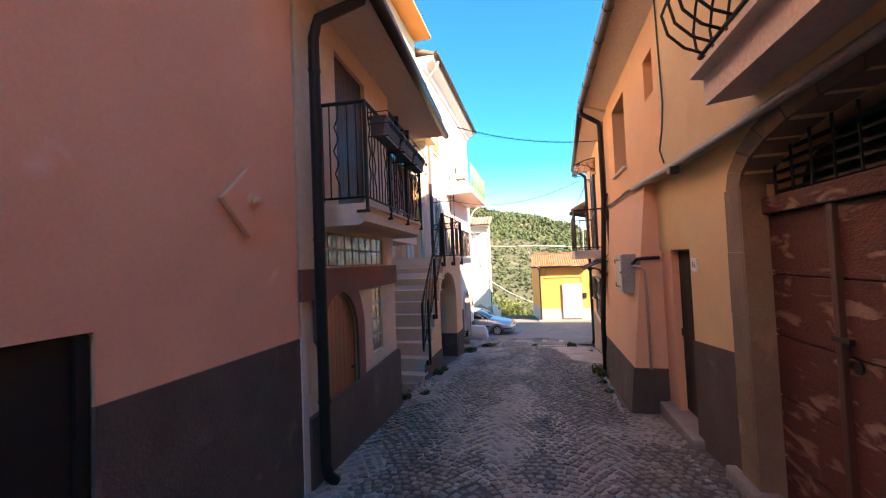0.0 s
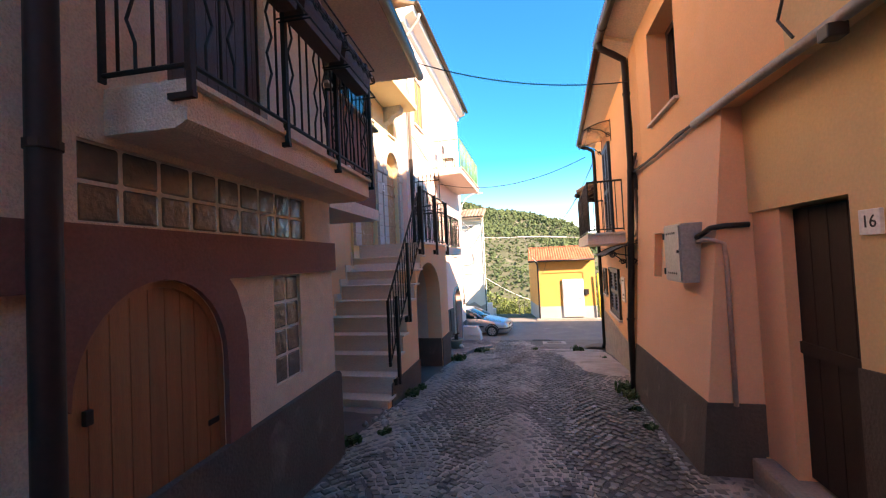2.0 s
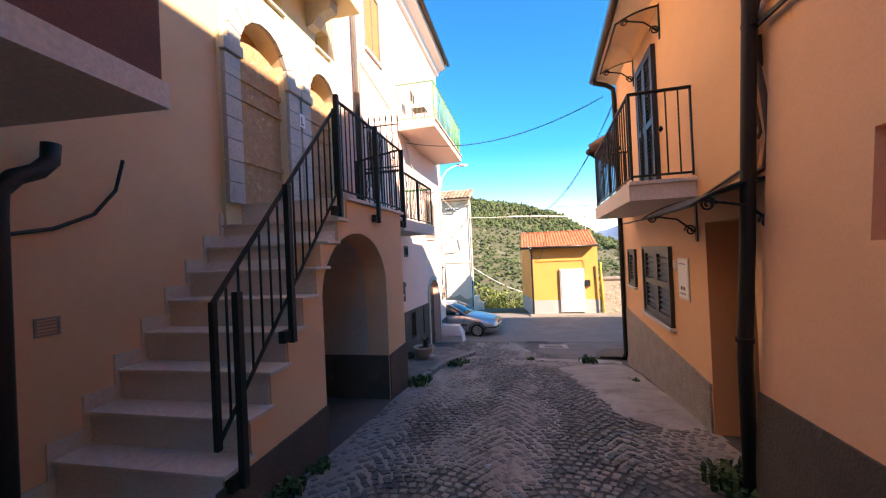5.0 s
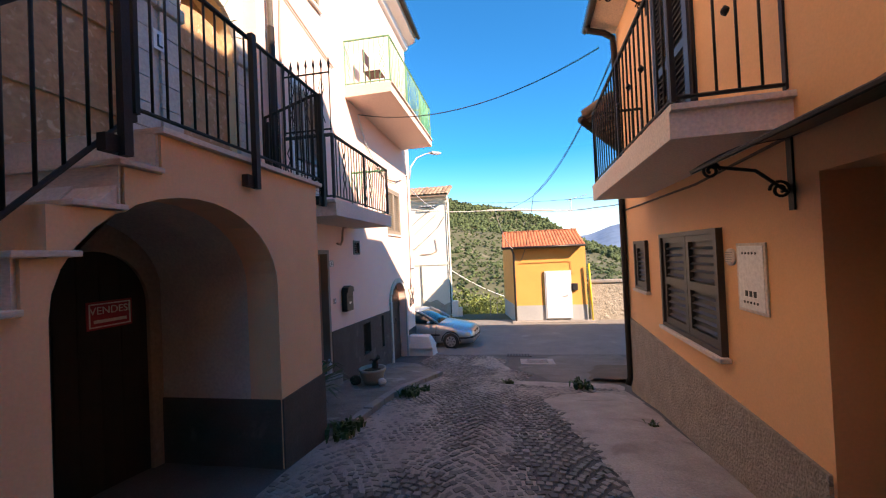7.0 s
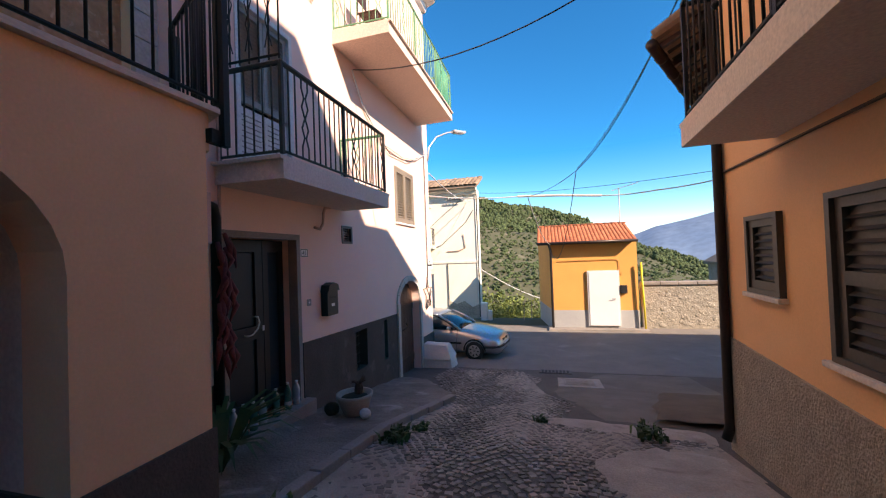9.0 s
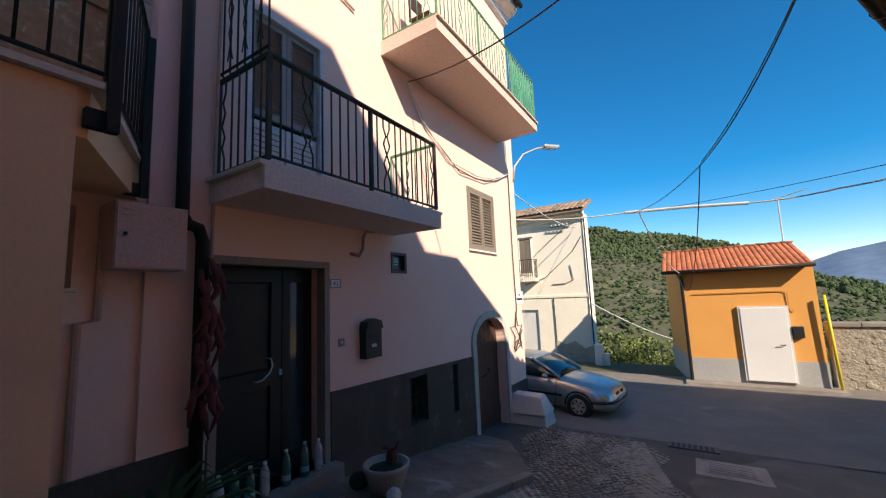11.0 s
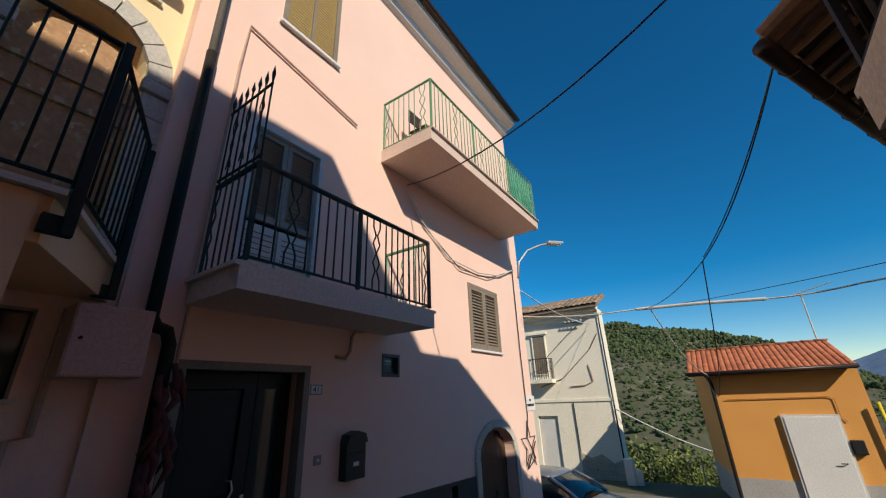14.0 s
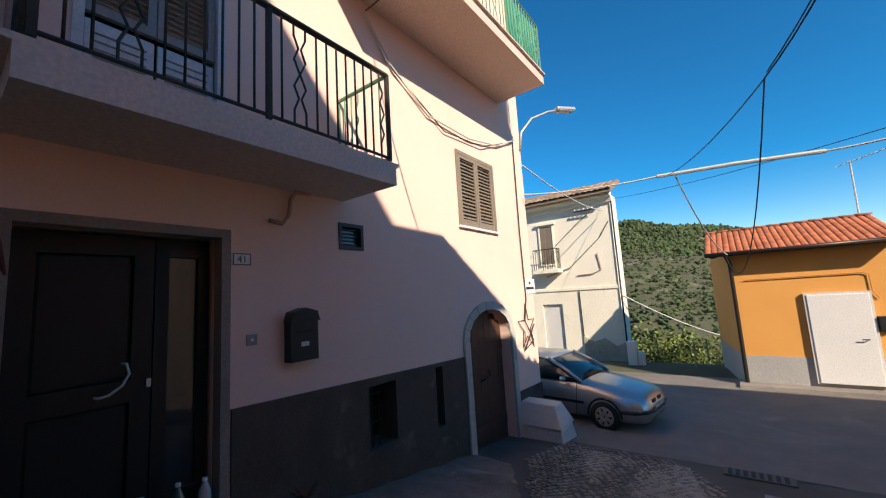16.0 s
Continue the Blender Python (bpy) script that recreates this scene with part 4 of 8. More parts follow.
def bottle(y, x, material, h=0.32):
    b = thing("plastic_bottle", (x, y, -1.15), "water-filled plastic bottle on the door step", "bottle", "bottles on the door step")
    k = h / 0.32
    part("body", lathe([(0.038, 0), (0.043, 0.01 * k), (0.043, 0.10 * k), (0.039, 0.12 * k), (0.043, 0.14 * k), (0.043, 0.20 * k), (0.036, 0.24 * k), (0.016, 0.285 * k), (0.015, 0.30 * k)], 14, (x, y, -1.15)), material, b, smooth=True)
    part("cap", lathe([(0.018, 0.30 * k), (0.018, 0.32 * k)], 10, (x, y, -1.15)), WHITE, b)
    part("label_band", lathe([(0.0435, 0.05 * k), (0.0435, 0.10 * k)], 14, (x, y, -1.15)), LABELPAPER, b)


for y, m_ in ((11.99, CLEARBOTTLE), (12.12, BOTTLE), (12.26, BOTTLE), (12.40, CLEARBOTTLE), (12.62, BOTTLE), (12.83, BOTTLE), (13.0, CLEARBOTTLE)):
    bottle(y, XP + 0.03, m_, 0.31 + 0.02 * math.sin(y * 9))

np41 = thing("house_number", (XP, 13.27, 0.76), "white enamel house number plate 41", "house number")
part("plate", bx(XP, XP + 0.012, 13.19, 13.35, 0.705, 0.815, 0.003), WHITE, np41)
part("rim", plate(rect(13.195, 13.345, 0.71, 0.81), [rect(13.203, 13.337, 0.718, 0.802)], "x", XP + 0.012, XP + 0.014), GREENINK, np41)
text("digits", "41", 0.085, Matrix.LocRotScale((XP + 0.014, 13.27, 0.757), FACE_E, None), GREENINK, np41)
mb = thing("mailbox", (XP, 13.79, -0.15), "black domed letter box on the wall", "mailbox")
part("body", plate([(13.65, -0.15), (13.93, -0.15), (13.93, 0.22), (13.90, 0.28), (13.79, 0.31), (13.68, 0.28), (13.65, 0.22)], [], "x", XP, XP + 0.11), PLASTIC, mb)
part("lid", plate([(13.64, 0.2), (13.94, 0.2), (13.91, 0.29), (13.79, 0.325), (13.67, 0.29)], [], "x", XP, XP + 0.135), PLASTIC, mb)
part("slot", bx(XP + 0.11, XP + 0.116, 13.70, 13.88, 0.10, 0.125), BLACK, mb)
part("nameplate", bx(XP + 0.11, XP + 0.114, 13.75, 13.83, -0.02, 0.02), WHITEALU, mb)
bp_ = thing("doorbell", (XP, 13.36, -0.02), "small grey doorbell plate", "doorbell")
part("plate", bx(XP, XP + 0.012, 13.31, 13.40, 0.13 - 0.09, 0.13, 0.003), GREYPVC, bp_)
part("button", lathe([(0.014, 0), (0.014, 0.006)], 10), WHITE, bp_, mtx=Matrix.LocRotScale((XP + 0.012, 13.355, 0.085), Euler((0, radians(90), 0)), None))
vv = thing("vent_window", (XP, 14.45, 0.93), "small square window with grille", "window", kind="structure")
part("frame", plate(rect(14.28, 14.62, 0.91, 1.2), [rect(14.32, 14.58, 0.95, 1.16)], "x", XP - 0.03, XP + 0.012), GREYSHUT, vv)
part("pane", bx(XP - 0.06, XP - 0.05, 14.3, 14.6, 0.93, 1.18), PANE, vv)
for k in range(5):
    part("slat", bx(XP - 0.04, XP - 0.028, 14.31, 14.59, 0.97 + k * 0.04, 0.982 + k * 0.04), GREYSHUT, vv)
for (y0, y1, z0, z1) in ((14.60, 15.04, -1.24, -0.56), (15.76, 15.94, -1.35, -0.56)):
    cw = thing("window_cellar", (XP, y0, z0), "unglazed cellar window in the plinth, its dark a black back panel", "window", kind="structure")
    # Black panel stands for the cellar's shade inside the opening.
    part("black_back", bx(XP - 0.3, XP - 0.28, y0, y1, z0, z1), BLACK, cw)
    part("reveal", plate(rect(y0 + 0.001, y1 - 0.001, z0 + 0.001, z1 - 0.001), [rect(y0 + 0.014, y1 - 0.014, z0 + 0.014, z1 - 0.014)], "x", XP - 0.27, XP + 0.022), GREY, cw)
    if y1 - y0 > 0.3:
        for k in range(2):
            part("bar", tube([(XP - 0.04, y0 + 0.1 + 0.1 * k, z0), (XP - 0.04, y0 + 0.1 + 0.1 * k, z1)], 0.008, 6), IRON, cw)
        for k in range(4):
            part("crossbar", tube([(XP - 0.035, y0, z0 + 0.12 + 0.15 * k), (XP - 0.035, y0 + 0.25, z0 + 0.13 + 0.15 * k)], 0.007, 6), IRON, cw)
# arched cellar door
ad = thing("door_arched", (XP - 0.2, 17.3, -2.2), "old brown arched wooden door in a stone surround", "door", kind="structure")
for i in range(7):
    u0 = 16.63 + i * 0.193
    um = u0 + 0.095
    tz = -0.37 + 0.45 * math.sqrt(max(0, 1 - ((um - 17.3) / 0.69) ** 2))
    part("plank", bx(XP - 0.22, XP - 0.18, u0, u0 + 0.187, -2.15, tz), DARKWOOD, ad)
part("rail", bx(XP - 0.18, XP - 0.16, 16.64, 17.96, -1.9, -1.74), DARKWOOD, ad)
part("rail", bx(XP - 0.18, XP - 0.16, 16.64, 17.96, -0.62, -0.47), DARKWOOD, ad)
part("lock", tube([(XP - 0.16, 17.15, -1.05), (XP - 0.1, 17.2, -1.02), (XP - 0.1, 17.38, -0.98), (XP - 0.15, 17.42, -0.92)], 0.012, 6), IRON, ad, "iron bolt")
for a, b in ((16.48, 16.62), (17.98, 18.12)):
    for j in range(4):
        part("stone", bx(XP + 0.002, XP + 0.05, a, b, -2.3 + j * 0.49, -2.3 + (j + 1) * 0.49 - 0.008, 0.008), STONE, ad)
# Black plate well behind the door, added as the dark of the room.
part("arch_black_backing", plate(arch(16.50, 18.10, -0.36, -0.35, 0.24), [], "x", XP - 0.9, XP - 0.88), BLACK, ad)
for j in range(9):
    a0, a1 = math.pi * j / 9 + 0.01, math.pi * (j + 1) / 9 - 0.01
    lp = [(17.3 + r * math.cos(a), -0.35 + s * math.sin(a)) for r, s, a in ((0.68, 0.45, a0), (0.82, 0.58, a0), (0.82, 0.58, a1), (0.68, 0.45, a1))]
    part("voussoir", plate(lp, [], "x", XP + 0.002, XP + 0.035), STONE, ad)
# louvred window
lw = thing("window_shuttered", (XP, 17.2, 1.46), "closed sun-bleached louvred wooden shutters", "window", kind="structure")
louvres(lw, 16.66, 17.74, 1.48, 2.62, XP - 0.03, 1, OLDSHUT, 2, 0.06)
part("window_frame", plate(rect(16.6, 17.8, 1.44, 2.68), [rect(16.66, 17.74, 1.48, 2.62)], "x", XP - 0.05, XP + 0.02), OLDSHUT, lw)
part("sill", bx(XP, XP + 0.05, 16.58, 17.82, 1.40, 1.438, 0.008), WHITE, lw)
# balcony door
bl = thing("door_balcony", (XP, 12.65, 1.75), "grey aluminium balcony door with louvred upper shutters", "door", kind="structure")
louvres(bl, 12.22, 13.06, 2.45, 3.53, XP - 0.08, 1, GREYPVC, 2, 0.05)
for a, b in ((12.23, 12.63), (12.65, 13.05)):
    part("panel", bx(XP - 0.08, XP - 0.045, a, b, 1.76, 2.40, 0.008), WHITEALU, bl)
    for k in range(9):
        part("rib", bx(XP - 0.045, XP - 0.035, a + 0.05, b - 0.05, 1.82 + k * 0.06, 1.83 + k * 0.06), GREYPVC, bl)
part("frame", plate(rect(12.16, 13.12, 1.72, 3.60), [rect(12.22, 13.06, 1.75, 3.54)], "x", XP - 0.1, XP + 0.012), WHITEALU, bl)
# upper window with ochre blinds
uw = thing("window_upper", (XP, 12.75, 5.28), "upper window with closed ochre roller blinds", "window", kind="structure")
part("window_frame", plate(rect(12.3, 13.19, 5.23, 6.67), [rect(12.37, 12.73, 5.3, 6.6), rect(12.77, 13.12, 5.3, 6.6)], "x", XP - 0.04, XP + 0.012), OLDSHUT, uw)
for k in range(26):
    part("slat", bx(XP - 0.035, XP - 0.012, 12.37, 13.12, 5.30 + k * 0.05, 5.345 + k * 0.05, 0.004), OCHRESHUT, uw)
part("sill", bx(XP, XP + 0.06, 12.26, 13.23, 5.18, 5.228, 0.01), WHITE, uw)
# lower balcony
struct("slab_balcony_41", plate([(11.86, 1.44), (14.36, 1.44), (14.36, 1.62), (14.40, 1.625), (14.40, 1.66), (11.82, 1.66), (11.82, 1.625), (11.86, 1.62)], [], "x", XP, -2.45), SLAB, "concrete balcony slab with worn edge", "balcony")
r41 = thing("balcony_railing", (-2.48, 13.1, 1.66), "weathered iron balcony railing, green at one end", "railing")
railing(r41, [(XP, 11.92, 0), (-2.5, 11.92, 0), (-2.5, 13.1, 0), (-2.5, 14.33, 0)], 1.72, 2.58, 0.105, 0.009, WORNIRON, 0.026, 0.018, (9, 0, 1))
railing(r41, [(-2.5, 14.33, 0), (XP, 14.33, 0)], 1.72, 2.58, 0.105, 0.009, GREENPAINT, 0.022, 0.014, (4, 0))
sp = thing("spiked_screen", (-2.9, 11.92, 2.6), "black iron spiked privacy screen on the balcony end", "screen")
for k in range(7):
    y = -3.2 + k * 0.115
    part("spike", tube([(y, 11.92, 2.62), (y, 11.92, 3.55 - 0.02 * abs(k - 3)), (y, 11.92, 3.58), (y, 11.92, 3.68)], [0.009, 0.009, 0.02, 0.002], 6), IRON, sp)
for z in (2.66, 3.46):
    part("crossbar", tube([(XP, 11.92, z), (-2.5, 11.92, z)], 0.013, 6), IRON, sp)
for k in range(3):
    y = -3.1 + k * 0.23
    part("loop", tube([(y - 0.03, 11.92, 2.75), (y + 0.03, 11.92, 3.02), (y - 0.03, 11.92, 3.25), (y, 11.92, 3.38), (y + 0.05, 11.92, 3.25), (y - 0.02, 11.92, 3.02), (y + 0.05, 11.92, 2.75)], 0.006, 5), IRON, sp)
# upper green balcony
struct("slab_balcony_green", plate([(XP, 4.08), (-2.28, 4.10), (-2.28, 4.27), (-2.24, 4.275), (-2.24, 4.30), (XP, 4.30)], [], "y", 14.17, 18.26), PINKSLAB, "pink painted balcony slab with flaking underside", "balcony")
rg = thing("balcony_railing", (-2.3, 16.2, 4.3), "worn green iron balcony railing", "railing")
railing(rg, [(XP, 14.22, 0), (-2.3, 14.22, 0), (-2.3, 15.5, 0), (-2.3, 16.9, 0), (-2.3, 18.2, 0), (XP, 18.2, 0)], 4.36, 5.24, 0.105, 0.008, GREENPAINT, 0.02, 0.014, (7, 0, 1))
part("green_screen", bx(-2.335, -2.325, 16.95, 18.15, 4.38, 5.18), GREENPLASTIC, rg, "green plastic privacy sheet")
ch = thing("folding_chair", (-2.75, 14.65, 4.3), "small dark folding chair on the balcony", "chair")
part("seat", bx(-2.95, -2.6, 14.5, 14.85, 4.70, 4.73, 0.01), DARKWOOD, ch)
for dx, dy in ((-2.93, 14.52), (-2.62, 14.52), (-2.93, 14.83), (-2.62, 14.83)):
    part("leg", tube([(dx, dy, 4.30), (dx, dy + 0.02, 4.70)], 0.012, 6), IRON, ch)
part("backrest", bx(-2.97, -2.95, 14.5, 14.85, 4.95, 5.2, 0.01), DARKWOOD, ch)
for dy in (14.52, 14.83):
    part("back_post", tube([(-2.96, dy, 4.70), (-2.96, dy, 5.2)], 0.012, 6), IRON, ch)
# pipes, boxes, wires of the pink house
dp3 = thing("downpipe", (XP + 0.08, 11.62, -1.3), "dark metal downpipe between two houses", "downpipe")
part("pipe", tube([(XP + 0.5, 11.6, 7.86), (XP + 0.45, 11.6, 7.7), (XP + 0.08, 11.6, 7.3), (XP + 0.08, 11.6, 4.0)], 0.042, 10), GREYPVC, dp3, "pale upper pipe", smooth=True)
part("pipe", tube([(XP + 0.08, 11.6, 4.0), (XP + 0.08, 11.62, 1.3), (XP + 0.09, 11.66, 1.22), (XP + 0.09, 11.74, 1.2), (XP + 0.08, 11.78, 1.1), (XP + 0.08, 11.78, -1.2)], 0.05, 10), BROWNPIPE, dp3, smooth=True)
struct("wall_under_landing", plate([(PE, -1.6), (11.42, -1.6), (11.42, 1.62), (PE, 1.62)], [rect(10.78, 11.02, 0.72, 1.28)], "x", XY + 0.002, XY + 0.16), PINK, "pink plaster wall under the landing")
uwi = thing("window_under_landing", (XY + 0.05, 10.9, 0.72), "small dark window with pale sill under the landing", "window", kind="structure")
part("pane", bx(XY + 0.02, XY + 0.03, 10.78, 11.02, 0.72, 1.28), PANE, uwi)
part("sill", bx(XY + 0.1, XY + 0.2, 10.76, 11.05, 0.69, 0.719, 0.005), SLAB, uwi)
ucp = thing("conduit", (XY + 0.18, 11.1, 0.4), "pink painted conduit stepping down the wall", "conduit")
part("pipe", tube([(XY + 0.18, 11.16, 1.3), (XY + 0.18, 11.16, 0.5), (XY + 0.18, 11.06, 0.48), (XY + 0.18, 11.06, -1.1)], 0.025, 8), PIPEPINK, ucp)
gb = thing("meter_box", (XP, 11.3, 0.84), "pink painted metal meter box on the wall", "meter box")
part("body", bx(XP, XP + 0.22, 11.15, 11.60, 0.84, 1.31, 0.008), PINKBOX, gb)
part("door", bx(XP + 0.22, XP + 0.228, 11.16, 11.59, 0.85, 1.30, 0.003), PINKBOX, gb)
for z in (0.89, 0.93, 1.21, 1.25):
    for y in (11.19, 11.47):
        part("louvre", bx(XP + 0.228, XP + 0.234, y, y + 0.08, z, z + 0.008), PINKBOX, gb)
part("knob", lathe([(0.012, 0), (0.012, 0.012)], 8), IRON, gb, mtx=Matrix.LocRotScale((XP + 0.228, 11.21, 1.08), Euler((0, radians(90), 0)), None))
rag = thing("rag_garland", (XP + 0.12, 11.82, -0.1), "long dark red ragged cloth garland hanging on the pipe", "garland")
random.seed(5)
for k in range(26):
    z0 = 0.95 - k * 0.045
    y = 11.80 + random.uniform(-0.06, 0.08)
    part("strip", tube([(XP + 0.13, y, z0), (XP + 0.17, y + random.uniform(-0.05, 0.05), z0 - 0.13), (XP + 0.15, y + random.uniform(-0.09, 0.09), z0 - 0.30)], [0.02, 0.03, 0.006], 8), CLOTH, rag, smooth=True)
cd_ = thing("conduit", (XP + 0.02, 13.9, 1.3), "curved rusty conduit end on the wall", "conduit")
part("pipe", tube([(XP + 0.03, 13.5, 1.12), (XP + 0.04, 13.62, 1.10), (XP + 0.05, 13.68, 1.18), (XP + 0.05, 13.70, 1.34), (XP + 0.04, 13.76, 1.42), (XP + 0.03, 13.92, 1.44)], 0.02, 8), PIPEPINK, cd_, smooth=True)
cd2 = thing("conduit", (XP + 0.02, 12.9, 4.6), "thin pink painted conduit along the wall", "conduit")
part("pipe", tube([(XP + 0.03, 11.85, -1.1), (XP + 0.03, 11.88, 1.2), (XP + 0.03, 11.9, 4.15), (XP + 0.03, 11.93, 4.75), (XP + 0.03, 13.62, 4.42)], 0.016, 6), PIPEPINK, cd2)
wr = thing("wall_wires", (XP + 0.03, 16.5, 3.5), "loose cables sagging across the pink wall", "cable")
part("strand", tube([(XP + 0.03, 14.75, 3.93), (XP + 0.04, 15.1, 3.45), (XP + 0.04, 15.9, 2.98), (XP + 0.05, 17.0, 2.95), (XP + 0.05, 18.0, 3.12), (XP + 0.04, 18.75, 3.45)], 0.014, 5), WHITECABLE, wr)
part("strand", tube([(XP + 0.03, 14.75, 3.93), (XP + 0.04, 15.2, 3.36), (XP + 0.04, 16.3, 2.86), (XP + 0.05, 17.4, 2.93), (XP + 0.04, 18.7, 3.4)], 0.010, 5), CABLE, wr)
part("strand", tube([(XP + 0.02, 18.75, 3.45), (XP + 0.03, 18.7, 1.5), (XP + 0.02, 18.75, 0.2), (XP + 0.03, 18.6, -0.2), (XP + 0.04, 18.9, -0.6), (XP + 0.03, 18.5, -0.75), (XP + 0.03, 19.0, -0.3)], 0.012, 5), CABLE, wr)
rs = thing("street_name_sign", (XP, 19.0, 0.45), "small white street name sign on the corner", "sign")
part("plate", bx(XP + 0.001, XP + 0.015, 18.74, 19.24, 0.30, 0.60, 0.004), WHITE, rs)
for z, w in ((0.52, 0.08), (0.42, 0.36)):
    part("line_of_text", bx(XP + 0.015, XP + 0.017, 18.99 - w / 2, 18.99 + w / 2, z - 0.03, z + 0.02), INK, rs)
# street lamp on the corner
sl = thing("street_lamp", (XP, 19.1, 3.4), "grey curved street lamp on the house corner", "street lamp")
part("arm", tube([(XP + 0.02, 19.1, 3.35), (XP + 0.06, 19.15, 3.75), (XP + 0.22, 19.4, 4.1), (XP + 0.45, 19.8, 4.32), (XP + 0.6, 20.0, 4.38)], 0.025, 8), LEADLAMP, sl, smooth=True)
hd = bx(-0.1, 0.1, -0.02, 0.5, -0.035, 0.035, 0.02)
part("head", hd, LEADLAMP, sl, mtx=Matrix.LocRotScale((XP + 0.58, 19.98, 4.40), Euler((radians(6), 0, radians(-30))), None))
part("lens", bx(-0.08, 0.08, 0.05, 0.46, -0.045, -0.034), WHITE, sl, mtx=Matrix.LocRotScale((XP + 0.58, 19.98, 4.40), Euler((radians(6), 0, radians(-30))), None))

# wire star hung beside the arched door
ws = thing("wire_star", (-3.24, 18.7, -0.3), "thin dark wire star hung beside the arched door", "ornament")
tips = [(18.68 + (0.38 if k % 2 == 0 else 0.15) * math.sin(math.pi * k / 5), -0.33 + (0.45 if k % 2 == 0 else 0.17) * math.cos(math.pi * k / 5)) for k in range(11)]
part("wire", tube([(XP + 0.02, y, z) for y, z in tips], 0.009, 5), CABLE, ws)
part("wire", tube([(XP + 0.03, y + 0.03, z - 0.04) for y, z in tips[3:9]], 0.007, 5), CABLE, ws)
part("hook", tube([(XP, 18.68, 0.10), (XP + 0.03, 18.68, 0.08), (XP + 0.02, 18.68, 0.02)], 0.006, 5), CABLE, ws)

# ---- right: garage wall with the red door ----
XG = 1.52
g_arch = arch(1.27, 3.33, -0.5, 2.0, 2.34, 18)
o_16 = rect(4.45, 5.44, -0.28, 1.56)
head = [(2.3 + 1.03 * math.cos(math.pi * k / 18), 2.0 + 0.34 * math.sin(math.pi * k / 18)) for k in range(19)]
wg = plate([(3.33, -1.4), (4.45, -1.4), (4.45, 2.42), (3.33, 2.42)], [], "x", XG + 0.45, XG)
wg = plate([(4.45, 1.56), (5.44, 1.56), (5.44, 2.42), (4.45, 2.42)], [], "x", XG + 0.45, XG, bm=wg)
wg = plate([(4.45, -1.4), (5.44, -1.4), (5.44, -0.34), (4.45, -0.34)], [], "x", XG + 0.45, XG, bm=wg)
wg = plate(head[:10] + [(2.3, 2.42), (3.33, 2.42)], [], "x", XG + 0.45, XG, bm=wg)
wg = plate(head[9:] + [(1.27, 2.42), (2.3, 2.42)], [], "x", XG + 0.45, XG, bm=wg)
wg = plate([(-9, -1.4), (1.27, -1.4), (1.27, 2.42), (-9, 2.42)], [], "x", XG + 0.45, XG, bm=wg)
struct("wall_garage", wg, OCHRE, "faded ochre plaster wall with a large arched doorway")
pg = plate([(3.57, -0.6), (4.45, -0.7), (4.45, 0.62), (3.57, 0.70)], [], "x", XG - 0.018, XG - 0.001)
struct("plinth_garage", pg, GREY, "dark grey plinth beside the door", "plinth")
JAMB = mat("limewashed_stone_jamb", (0.27, 0.195, 0.13), (0.17, 0.12, 0.082), bump=0.5, fine=40, big=1.4, spots=(0.30, 0.21, 0.14), spot_at=0.6, grain=0.6)
gd = thing("door_garage", (XG + 0.2, 2.3, -0.3), "peeling dark red wooden garage door in an old stone arch", "door", kind="structure")
for k, (a, b) in enumerate(((3.33, 3.56), (1.03, 1.27))):
    for j in range(5):
        part("stone", bx(XG - 0.03, XG + 0.2, a + 0.003, b + 0.006 * (j % 2), -0.45 + j * 0.49, -0.45 + (j + 1) * 0.49 - 0.002, 0.006), JAMB, gd)
part("jamb_lining", bx(XG - 0.029, XG + 0.14, 3.305, 3.328, -0.45, 2.0), JAMB, gd)
for j in range(11):
    a0, a1 = math.pi * j / 11 + 0.004, math.pi * (j + 1) / 11 - 0.004
    lp = [(2.3 + r * math.cos(a), 2.0 + s * math.sin(a)) for r, s, a in ((1.03, 0.34, a0), (1.24, 0.50, a0), (1.24, 0.50, a1), (1.03, 0.34, a1))]
    part("voussoir", plate(lp, [], "x", XG - 0.025, XG + 0.2), JAMB, gd)
for leaf in range(3):
    y1 = 3.33 - leaf * 0.66
    y0 = y1 - 0.655
    part("leaf", bx(XG + 0.17, XG + 0.21, y0, y1, -0.42, 1.78), OLDDOOR, gd)
    for j in range(5):
        part("board", bx(XG + 0.145, XG + 0.17, y0 + 0.006, y1 - 0.006, -0.40 + j * 0.436, -0.40 + (j + 1) * 0.436 - 0.010, 0.006), OLDDOOR, gd)
    part("cover_strip", bx(XG + 0.115, XG + 0.17, y0 - 0.03, y0 + 0.02, -0.42, 1.78, 0.008), DARKWOOD, gd)
part("transom", bx(XG + 0.10, XG + 0.22, 1.27, 3.33, 1.78, 1.90, 0.012), OLDDOOR, gd)
# Black sheet behind the grille gives the unlit space its dark as colour.
part("fanlight_black_sheet", bx(XG + 0.38, XG + 0.4, 1.2, 3.4, 1.85, 2.4), BLACK, gd)
for j in range(11):
    part("grille_bar", tube([(XG + 0.17, 1.35 + j * 0.19, 1.9), (XG + 0.17, 1.35 + j * 0.19, 2.3)], 0.009, 6), IRON, gd)
for j in range(5):
    part("grille_slat", bx(XG + 0.2, XG + 0.23, 1.3, 3.3, 1.93 + j * 0.07, 1.95 + j * 0.07), IRON, gd)
part("ring_pull", tube(spiral((XG + 0.12, 2.55, 0.86), 0.055, 0.95, (0, 1, 0), (0, 0, 1), 16), 0.008, 6), IRON, gd, "iron ring")
part("latch", bx(XG + 0.11, XG + 0.14, 2.58, 2.72, 0.98, 1.01, 0.004), IRON, gd, "iron latch")
